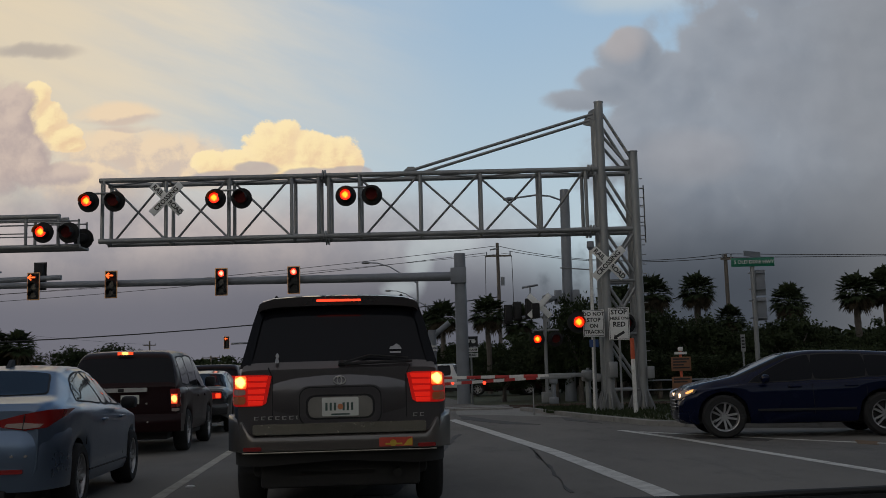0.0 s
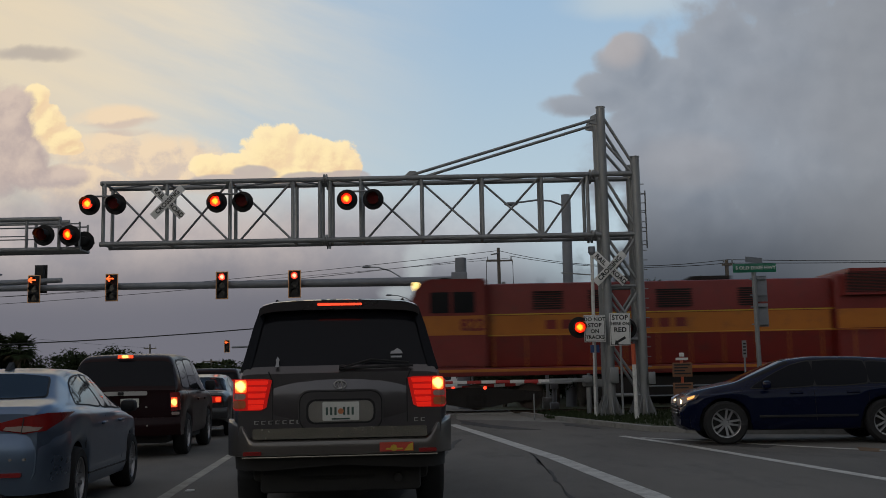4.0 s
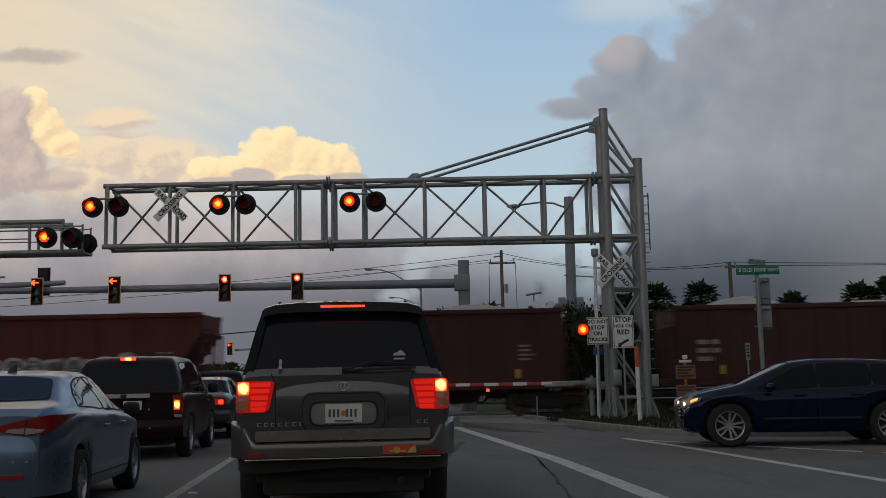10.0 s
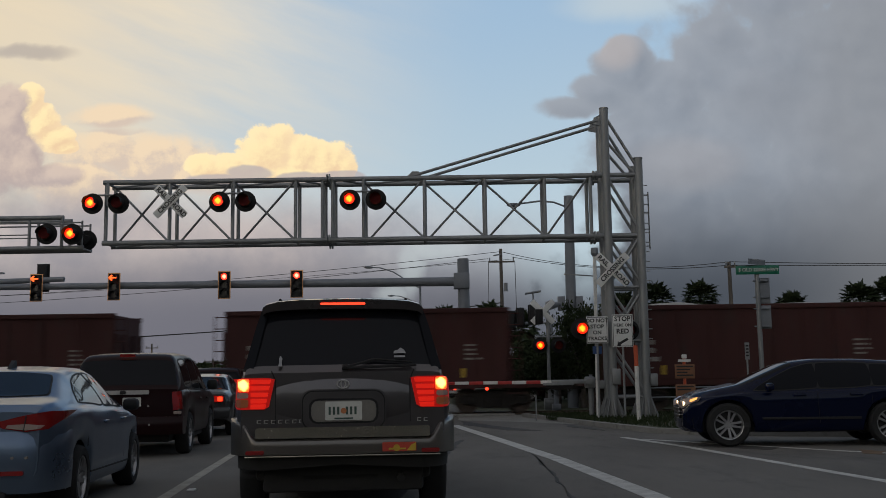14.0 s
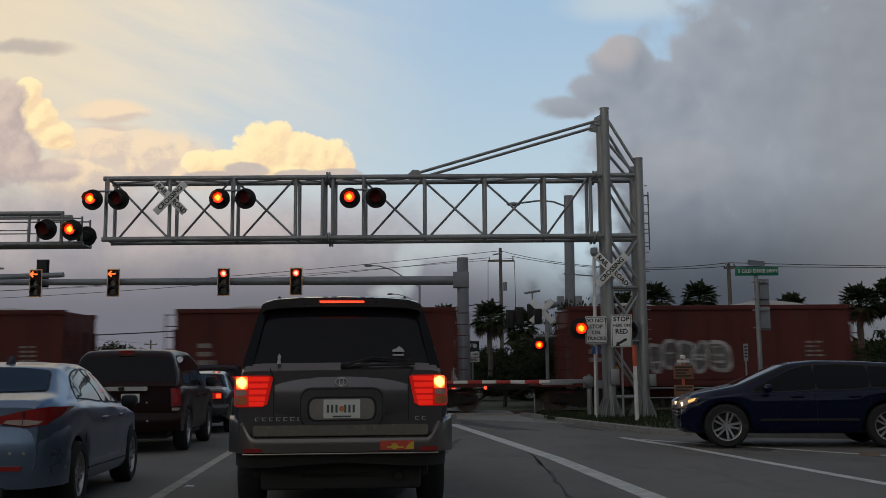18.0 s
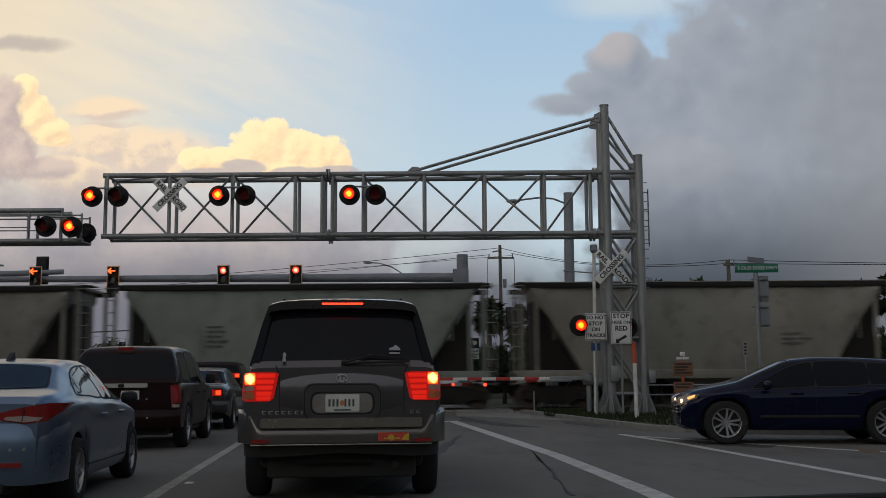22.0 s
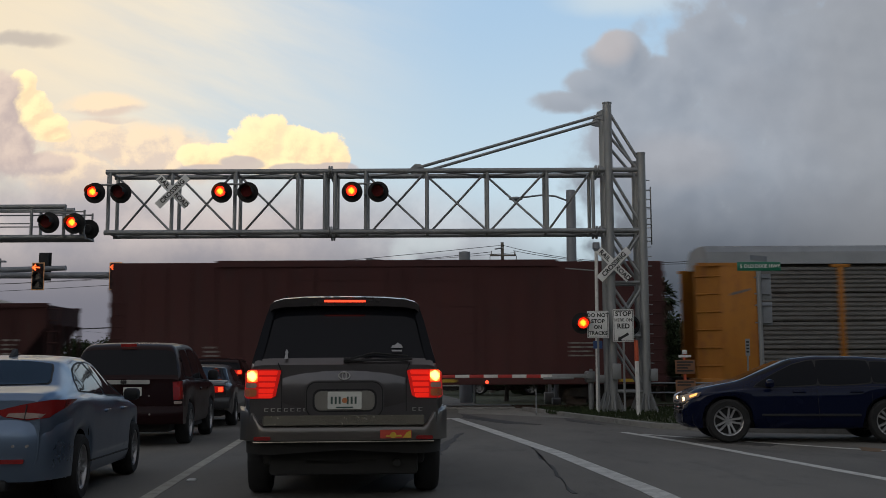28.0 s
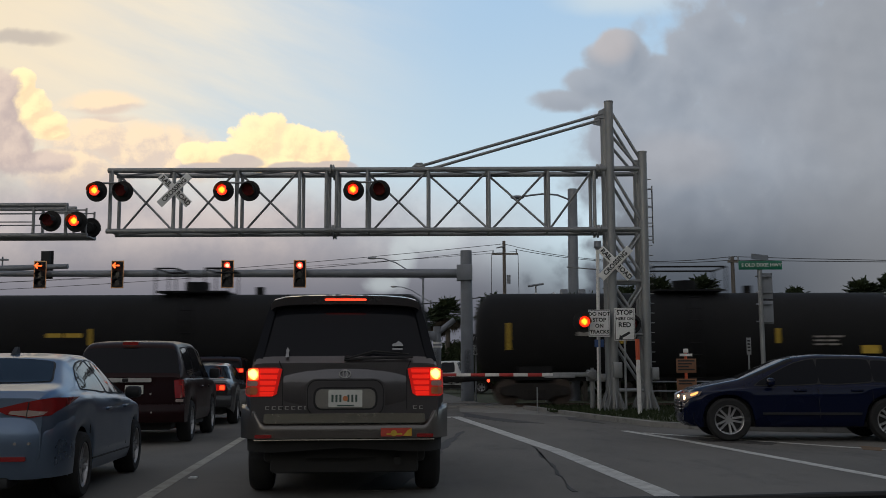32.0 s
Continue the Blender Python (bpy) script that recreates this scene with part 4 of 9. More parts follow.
def box_car(x0, x1, seed):
    mid, half = (x0 + x1) / 2, (x1 - x0) / 2
    car = thing("boxcar", "tall dark brown-red boxcar with sliding side doors", "rail wagon", pose(mid, TRACK_Y, 0), group="wagons of the passing train")
    top = 4.92
    bm = B()
    box(bm, -half, half, -1.46, 1.46, 1.05, top, 0.02)
    part("body", bm, BOX_RED, car, smooth=0)
    for side in (-1, 1):
        for i in range(23):
            x = -half + 0.25 + i * (2 * half - 0.5) / 22
            if abs(x) < 3.0:
                continue
            bm = B()
            box(bm, x - 0.04, x + 0.04, side * 1.46 - 0.04, side * 1.46 + 0.04, 1.1, top - 0.15)
            part("side_post", bm, BOX_RED, car, smooth=0)
        for d in (-1.5, 1.5):
            bm = B()
            box(bm, d - 1.47, d + 1.47, side * 1.49 - 0.03, side * 1.49 + 0.03, 1.15, top - 0.2, 0.01)
            door = part("sliding_door", bm, BOX_RED, car, smooth=0)
            for z in (1.6, 2.5, 3.4, 4.3):
                bm = B()
                box(bm, d - 1.45, d + 1.45, side * 1.52 - 0.012, side * 1.52 + 0.012, z, z + 0.05)
                part("door_rib", bm, BOX_RED, door, smooth=0)
            bm = B()
            rod(bm, (d - 0.9, side * 1.56, 1.15), (d - 0.9, side * 1.56, top - 0.2), 0.025, sides=6)
            part("lock_rod", bm, BOX_RED, car)
        bm = B()
        box(bm, -half * 0.62, half * 0.62, side * 1.47 - 0.05, side * 1.47 + 0.05, top - 0.16, top + 0.06)
        part("door_track", bm, BOX_RED, car, smooth=0)
        bm = B()
        box(bm, -half - 0.05, half + 0.05, side * 1.42 - 0.05, side * 1.42 + 0.05, 0.8, 1.08, 0.02)
        part("side_sill", bm, BOX_RED, car)
        for x in (-half + 1.2, -2.0, 2.0, half - 1.2):
            bm = B()
            box(bm, x - 0.3, x + 0.3, side * 1.49 - 0.01, side * 1.49 + 0.01, 0.88, 0.98)
            part("reflector", bm, STENCIL_YELLOW, car, smooth=0)
    for way in (-1, 1):
        bm = B()
        for i in range(7):
            z = 1.4 + i * 0.5
            box(bm, way * half, way * (half + 0.06), -1.4, 1.4, z, z + 0.2, 0.02)
        part("end_corrugation", bm, BOX_RED, car)
        ladder(car, way * half - (0.5 if way > 0 else -0.08), -1.52, 0.7, 3.6, BOX_RED)
        coupler(car, way * half, way)
        bogie(car, way * (half - 2.0))
    bars(car, -half + 8.0 - 3.9 + 3.2, 4.1, 0.75, 3, 0.12, 0.06, seed=seed)
    bars(car, half - 7.0, 4.1, 0.8, 3, 0.12, 0.06, seed=seed + 1)
    bars(car, -half + 3.2, 2.1, 0.6, 4, 0.14, 0.06, seed=seed + 2)
    bars(car, half - 3.2, 2.2, 1.1, 4, 0.14, 0.05, seed=seed + 3)
    return car


def auto_rack(x0, x1):
    """A long enclosed car carrier: slatted screens between yellow posts, end doors and a grey roof."""
    mid, half = (x0 + x1) / 2, (x1 - x0) / 2
    car = thing("autorack", "long car-carrier wagon with grey slatted screens and yellow posts", "rail wagon", pose(mid, TRACK_Y, 0), group="wagons of the passing train")
    low, eave, top = 0.88, 4.80, 5.52
    bm = B()
    outline = [(-1.52, eave), (-1.40, eave + 0.42), (-1.05, top - 0.06), (0, top), (1.05, top - 0.06), (1.40, eave + 0.42), (1.52, eave)]
    prism(bm, outline, "x", -half + 0.35, half - 0.35)
    part("roof", bm, RACK_ROOF, car, smooth=25)
    bm = B()
    for i in range(27):
        x = -half + 0.7 + i * (2 * half - 1.4) / 26
        prism(bm, [(p[0] * 1.006, p[1] + 0.012) for p in outline], "x", x - 0.02, x + 0.02)
    part("roof_seam", bm, RACK_ROOF, car, smooth=0)
    bm = B()
    box(bm, -half, half, -1.5, 1.5, low - 0.32, low + 0.1, 0.02)
    part("deck_sill", bm, RACK_YELLOW, car)
    bm = B()
    box(bm, -half + 0.6, half - 0.6, -1.38, 1.38, low, eave)
    part("inner_wall", bm, UNDER, car, smooth=0)
    posts = [2.0, 4.8, 6.75, 9.5, 12.3, 15.1, 17.95, 20.6, 22.5, 24.95]
    bays = [(p, q) for p, q in zip(posts, posts[1:])]
    for side in (-1, 1):
        y = side * 1.47
        for p in posts[1:-1]:
            bm = B()
            x = -half + p
            box(bm, x - 0.09, x + 0.09, y - 0.05, y + 0.05, low, eave - 0.05, 0.015)
            box(bm, x - 0.3, x + 0.3, y - 0.05, y + 0.05, eave - 0.12, eave - 0.02, 0.01)
            prism(bm, [(x - 0.26, low), (x + 0.26, low), (x + 0.1, low + 0.85), (x - 0.1, low + 0.85)], "y", y - 0.06, y + 0.06)
            part("side_post", bm, RACK_YELLOW, car, "rust-streaked yellow post")
        for p, q in bays:
            for z0, z1 in ((low + 0.1, 1.9), (1.93, 2.85), (2.88, 3.8), (3.83, eave - 0.1)):
                bm = B()
                xa, xb = -half + p + 0.1, -half + q - 0.1
                k = 6
                h = (z1 - z0) / k
                wave = []
                for i in range(k):
                    z = z0 + i * h
                    wave += [(y - side * 0.05, z), (y + side * 0.012, z + h * 0.3), (y + side * 0.012, z + h * 0.7), (y - side * 0.05, z + h * 0.95)]
                prism(bm, wave + [(y - side * 0.065, z1), (y - side * 0.065, z0)], "x", xa, xb)
                part("screen_panel", bm, RACK_SCREEN, car, smooth=0)
        for way in (-1, 1):
            bm = B()
            xa, xb = way * (half - 2.0), way * (half - 0.75)
            box(bm, min(xa, xb), max(xa, xb), y - 0.04, y + 0.06, low, eave - 0.05, 0.02)
            part("end_panel", bm, RACK_YELLOW, car)
            bm = B()
            xa, xb = way * (half - 0.75), way * half
            loft(bm, [[(xa, y, low), (xa, y - side * 0.1, low), (xa, y - side * 0.1, eave), (xa, y, eave)], [(xb, y - side * 0.4, low), (xb, y - side * 0.5, low), (xb, y - side * 0.5, eave), (xb, y - side * 0.4, eave)]])
            for z in (1.4, 2.0, 2.6, 3.2, 3.8, 4.4):
                rod(bm, (xa, y + side * 0.03, z), (xb, y - side * 0.36, z), 0.03, sides=6)
            part("end_door", bm, RACK_YELLOW, car, smooth=0)
            bm = B()
            box(bm, way * (half - 2.4) - 0.0, way * half, y - 0.06, y + 0.06, eave - 0.06, eave + 0.04)
            part("lintel", bm, RACK_YELLOW, car, smooth=0)
            bm = B()
            xm = way * (half - 1.4)
            prism(bm, [(xm - 0.35, 3.72), (xm + 0.3, 3.9), (xm + 0.36, 3.98), (xm - 0.3, 3.82)], "y", y - 0.062 if side < 0 else y + 0.062, y - 0.05 if side < 0 else y + 0.068)
            part("emblem", bm, RACK_SCREEN, car, smooth=0)
    bm = B()
    box(bm, -half + 12.5, -half + 14.95, -1.52, -1.5, 3.05, 3.78)
    sign = part("name_panel", bm, STENCIL_YELLOW, car, "yellow panel with dark plain shapes", smooth=0)
    bm = B()
    for i, w in enumerate((0.5, 0.55, 0.75)):
        x = -half + 12.7 + (0, 0.70, 1.42)[i]
        box(bm, x, x + w, -1.535, -1.522, 3.13, 3.7)
        box(bm, x + w * 0.25, x + w * 0.75, -1.54, -1.53, 3.3, 3.52)
        part("name_shape", bm, UNDER, car, smooth=0)
        bm = B()
    bm.free()
    bm = B()
    box(bm, 0.2, 1.0, -1.52, -1.49, low - 0.2, low + 0.02)
    for i in range(5):
        box(bm, -half + 11.2 + i * 0.28, -half + 11.4 + i * 0.28, -1.52, -1.49, low - 0.22, low - 0.04)
    part("sill_mark", bm, UNDER, car, smooth=0)
    for way in (-1, 1):
        coupler(car, way * half, way)
        bogie(car, way * (half - 3.4))
    return car


def tank_car(x0, x1, seed, hoop=True):
    mid, half = (x0 + x1) / 2, (x1 - x0) / 2
    car = thing("tank_car", "glossy black tank wagon with a railed dome platform", "rail wagon", pose(mid, TRACK_Y, 0), group="wagons of the passing train")
    r, zc = 1.47, 2.42
    bm = B()
    rings = []
    for x, k in ((-half, 0.25), (-half + 0.08, 0.62), (-half + 0.3, 0.88), (-half + 0.6, 1.0), (-half + 3.5, 1.0), (0, 1.0), (half - 3.5, 1.0), (half - 0.6, 1.0), (half - 0.3, 0.88), (half - 0.08, 0.62), (half, 0.25)):
        rings.append([(x, r * k * math.cos(2 * math.pi * i / 32), zc + r * k * math.sin(2 * math.pi * i / 32)) for i in range(32)])
    loft(bm, rings)
    part("tank", bm, TANK_BLACK, car, smooth=50)
    for x in (-half + 3.2, 0.0, half - 3.2):
        bm = B()
        rings = [[(x + d, (r + 0.006) * math.cos(2 * math.pi * i / 32), zc + (r + 0.006) * math.sin(2 * math.pi * i / 32)) for i in range(32)] for d in (-0.03, 0.03)]
        loft(bm, rings, caps=False)
        part("weld_band", bm, TANK_BLACK, car)
    bm = B()
    rod(bm, (0, 0, zc + r - 0.1), (0, 0, zc + r + 0.42), 0.42, sides=20)
    part("manway_dome", bm, TANK_BLACK, car)
    bm = B()
    box(bm, -1.2, 1.2, -0.85, 0.85, zc + r + 0.02, zc + r + 0.08)
    part("platform", bm, TANK_BLACK, car, smooth=0)
    for x0b, x1b in ((-1.25, -0.55), (0.45, 1.25)) if hoop else ((-1.25, 1.25),):
        bm = B()
        for y in (-0.85, 0.85):
            for x in (x0b, x1b):
                rod(bm, (x, y, zc + r * 0.8), (x, y, zc + r + 0.85), 0.025, sides=6)
            rod(bm, (x0b, y, zc + r + 0.85), (x1b, y, zc + r + 0.85), 0.03, sides=6)
        for x in (x0b, x1b):
            rod(bm, (x, -0.85, zc + r + 0.85), (x, 0.85, zc + r + 0.85), 0.03, sides=6)
        part("guard_rail", bm, TANK_BLACK, car)
    if hoop:
        bm = B()
        rod(bm, (3.4, -1.5, 2.78), (3.4, -1.3, 2.78), 0.5, sides=28)
        part("round_mark", bm, STENCIL, car, "worn pale round mark on the tank")
    bm = B()
    rod(bm, (2.2, 0, zc + r - 0.1), (2.2, 0, zc + r + 0.25), 0.16, sides=12)
    part("relief_valve", bm, TANK_BLACK, car)
    for side in (-1, 1):
        bm = B()
        for x in (-half + 2.0, half - 2.0):
            box(bm, x - 0.6, x + 0.6, side * 0.9 - 0.3, side * 0.9 + 0.3, 0.9, 1.35, 0.03)
        part("saddle", bm, TANK_BLACK, car)
        for x, w, h, z in ((-half + 1.1, 0.12, 0.9, 1.9), (-half + 4.9, 0.12, 0.55, 2.1), (half - 4.6, 0.12, 0.5, 2.1), (half - 1.5, 0.6, 0.28, 1.75)):
            bm = B()
            y = side * (math.sqrt(max(0.0, r * r - (z + h / 2 - zc) ** 2)) + 0.05)
            box(bm, x - w / 2, x + w / 2, y - 0.02, y + 0.02, z, z + h)
            part("reflector", bm, STENCIL_YELLOW, car, smooth=0)
        ladder(car, -0.21, side * 1.5, 0.9, zc + r - 0.2, TANK_BLACK)
    bars(car, -half + 3.4, 2.5, 1.9, 1, 0.2, 0.14, STENCIL_YELLOW if seed % 2 else STENCIL, y=-1.5, seed=seed)
    bars(car, half - 3.4, 2.35, 1.2, 3, 0.13, 0.06, STENCIL, y=-1.5, seed=seed + 2)
    bm = B()
    box(bm, -half - 0.35, half + 0.35, -0.35, 0.35, 0.85, 1.1)
    part("stub_sill", bm, TANK_BLACK, car, smooth=0)
    for way in (-1, 1):
        bm = B()
        for y in (-1.35, 1.35):
            rod(bm, (way * (half + 0.25), y, 0.9), (way * (half + 0.25), y, 1.9), 0.025, sides=6)
        rod(bm, (way * (half + 0.25), -1.35, 1.9), (way * (half + 0.25), 1.35, 1.9), 0.025, sides=6)
        box(bm, way * half - 0.4, way * half + 0.4, -1.4, 1.4, 0.92, 1.0)
        part("end_rail", bm, TANK_BLACK, car)
        coupler(car, way * (half + 0.2), way)
        bogie(car, way * (half - 2.0))
    return car


def locomotive_orange(x0, x1):
    """Leading road locomotive, cab first, running to the left."""
    mid, half = (x0 + x1) / 2, (x1 - x0) / 2
    car = thing("locomotive", "red and orange diesel locomotive with lit headlights", "locomotive", pose(mid, TRACK_Y, 0), group="wagons of the passing train")
    deck = 1.55
    bm = B()
    box(bm, -half, half, -1.5, 1.5, deck - 0.28, deck, 0.03)
    part("frame", bm, LOCO_RED, car)
    bm = B()
    for side in (-1, 1):
        box(bm, -half + 0.3, half - 0.3, side * 1.5 - 0.015, side * 1.5 + 0.015, deck - 0.14, deck - 0.05)
    part("sill_stripe", bm, LOCO_ORANGE, car, smooth=0)
    # nose and cab
    bm = B()
    prism(bm, [(-half + 0.5, deck), (-half + 0.45, deck + 1.0), (-half + 0.8, deck + 1.75), (-half + 2.0, deck + 1.9), (-half + 2.0, deck)], "y", -1.25, 1.25)
    bmesh.ops.bevel(bm, geom=bm.edges[:], offset=0.12, segments=2, affect="EDGES")
    part("nose", bm, LOCO_ORANGE, car, "orange snub nose")
    bm = B()
    prism(bm, [(-half + 0.47, deck + 0.95), (-half + 0.78, deck + 1.72), (-half + 1.4, deck + 1.82), (-half + 1.4, deck + 0.95)], "y", -1.265, 1.265)
    part("nose_band", bm, LOCO_ORANGE, car)
    bm = B()
    prism(bm, [(-half + 1.9, deck), (-half + 1.9, deck + 1.9), (-half + 2.25, deck + 2.75), (-half + 2.6, deck + 3.0), (-half + 4.6, deck + 3.0), (-half + 4.6, deck)], "y", -1.48, 1.48)
    bmesh.ops.bevel(bm, geom=bm.edges[:], offset=0.07, segments=2, affect="EDGES")
    part("cab", bm, LOCO_RED, car)
    for y in (-0.75, 0.75):
        bm = B()
        loft(bm, [[(-half + 1.92, y - 0.5, deck + 2.0), (-half + 1.92, y + 0.5, deck + 2.0), (-half + 2.19, y + 0.5, deck + 2.66), (-half + 2.19, y - 0.5, deck + 2.66)], [(-half + 2.0, y - 0.5, deck + 2.0), (-half + 2.0, y + 0.5, deck + 2.0), (-half + 2.3, y + 0.5, deck + 2.66), (-half + 2.3, y - 0.5, deck + 2.66)]])
        part("windscreen", bm, CAB_GLASS, car, smooth=0)
    for side in (-1, 1):
        bm = B()
        box(bm, -half + 2.7, -half + 3.35, side * 1.48 - 0.02, side * 1.48 + 0.02, deck + 1.85, deck + 2.55)
        box(bm, -half + 3.45, -half + 4.2, side * 1.48 - 0.02, side * 1.48 + 0.02, deck + 1.85, deck + 2.55)
        part("cab_window", bm, CAB_GLASS, car, smooth=0)
    bm = B()
    rod(bm, (-half + 0.72, -0.16, deck + 1.55), (-half + 0.6, -0.16, deck + 1.53), 0.11)
    rod(bm, (-half + 0.72, 0.16, deck + 1.55), (-half + 0.6, 0.16, deck + 1.53), 0.11)
    part("headlight", bm, HEAD, car)
    bm = B()
    box(bm, -half + 2.1, -half + 2.3, -0.62, 0.62, deck + 2.78, deck + 2.98, 0.02)
    part("number_board", bm, NUMBER_LIT, car, "lit amber number board")
    for y in (-1.1, 1.1):
        bm = B()
        rod(bm, (-half - 0.02, y, deck + 0.12), (-half + 0.15, y, deck + 0.12), 0.12)
        part("ditch_light", bm, DITCH, car, "glowing ditch light")
    # hood
    bm = B()
    box(bm, -half + 4.6, half - 4.6, -0.98, 0.98, deck, deck + 2.85, 0.1)
    part("engine_hood", bm, LOCO_RED, car)
    bm = B()
    box(bm, half - 4.6, half - 0.6, -1.25, 1.25, deck, deck + 2.95, 0.1)
    prism(bm, [(half - 4.4, deck + 2.2), (half - 0.4, deck + 2.2), (half - 0.2, deck + 2.6), (half - 0.6, deck + 3.1), (half - 4.2, deck + 3.1)], "y", -1.48, 1.48)
    part("radiator_section", bm, LOCO_RED, car, smooth=20)
    bm = B()
    for side in (-1, 1):
        box(bm, -half + 4.7, half - 4.7, side * 0.98 - 0.015, side * 0.98 + 0.015, deck + 1.1, deck + 1.75)
        box(bm, half - 4.55, half - 0.7, side * 1.25 - 0.015, side * 1.25 + 0.015, deck + 1.1, deck + 1.75)
        box(bm, -half + 2.1, -half + 4.55, side * 1.48 - 0.012, side * 1.48 + 0.012, deck + 1.1, deck + 1.75)
    part("orange_band", bm, LOCO_ORANGE, car, "orange band along the body", smooth=0)
    bm = B()
    for side in (-1, 1):
        for z in (1.06, 1.77):
            box(bm, -half + 4.7, half - 0.7, side * (1.0 if True else 1) - 0.01, side * 1.0 + 0.01, deck + z, deck + z + 0.04)
    part("pinstripe", bm, STENCIL_YELLOW, car, smooth=0)
    rng = random.Random(3)
    for side in (-1, 1):
        for x, w in ((6.2, 1.0), (8.1, 0.8), (10.4, 1.2), (13.2, 0.7)):
            bm = B()
            for i in range(8):
                box(bm, -half + x, -half + x + w, side * 0.99 - 0.02, side * 0.99 + 0.02, deck + 1.95 + i * 0.08, deck + 2.0 + i * 0.08)
            part("louvre", bm, UNDER, car, smooth=0)
        bm = B()
        for i in range(14):
            box(bm, half - 4.3, half - 0.9, side * 1.49 - 0.012, side * 1.49 + 0.012, deck + 2.3 + i * 0.05, deck + 2.325 + i * 0.05)
        part("radiator_grille", bm, UNDER, car, smooth=0)
        bm = B()
        for i in range(15):
            x = -half + 4.8 + i * (2 * half - 5.6) / 14
            rod(bm, (x, side * 1.46, deck), (x, side * 1.46, deck + 1.05), 0.018, sides=6)
        rod(bm, (-half + 4.8, side * 1.46, deck + 1.05), (half - 0.8, side * 1.46, deck + 1.05), 0.018, sides=6)
        part("handrail", bm, LOCO_ORANGE, car)
    bm = B()
    rod(bm, (-1.0, 0, deck + 2.8), (-1.0, 0, deck + 3.1), 0.35, sides=16)
    part("exhaust_stack", bm, UNDER, car)
    bm = B()
    box(bm, 1.2, 2.6, -0.6, 0.6, deck + 2.8, deck + 3.02, 0.04)
    part("roof_fan", bm, UNDER, car)
    bm = B()
    box(bm, -half + 3.0, -half + 3.4, -0.2, 0.2, deck + 2.98, deck + 3.16, 0.03)
    part("roof_gear", bm, UNDER, car)
    bm = B()
    rod(bm, (-2.6, 0, 0.85), (3.2, 0, 0.85), 0.62, sides=14)
    box(bm, -2.6, 3.2, -1.3, 1.3, 0.45, 1.2, 0.12)
    part("fuel_tank", bm, UNDER, car)
    bm = B()
    for i in range(9):
        x = -half + 6.6 + i * 0.55
        box(bm, x, x + 0.38, -1.002, -0.985, deck + 1.27, deck + 1.58)
        part("name_shape", bm, LOCO_RED, car, smooth=0)
        bm = B()
    bm.free()
    wording("822", 0.55, LOCO_RED, car, pose(-half + 4.1, -1.5, deck + 1.42))
    bm = B()
    rod(bm, (-half + 1.6, -1.27, deck + 0.55), (-half + 1.6, -1.24, deck + 0.55), 0.33, sides=24)
    part("round_emblem", bm, STENCIL, car)
    for way in (-1, 1):
        bm = B()
        prism(bm, [(way * half, 0.25), (way * half, 1.3), (way * (half - 0.5), 1.3), (way * (half - 0.15), 0.25)], "y", -1.35, 1.35)
        part("pilot_plate", bm, UNDER, car, smooth=0)
        coupler(car, way * half, way)
        bogie(car, way * (half - 4.2), 3, 1.85, 0.5)
    return car


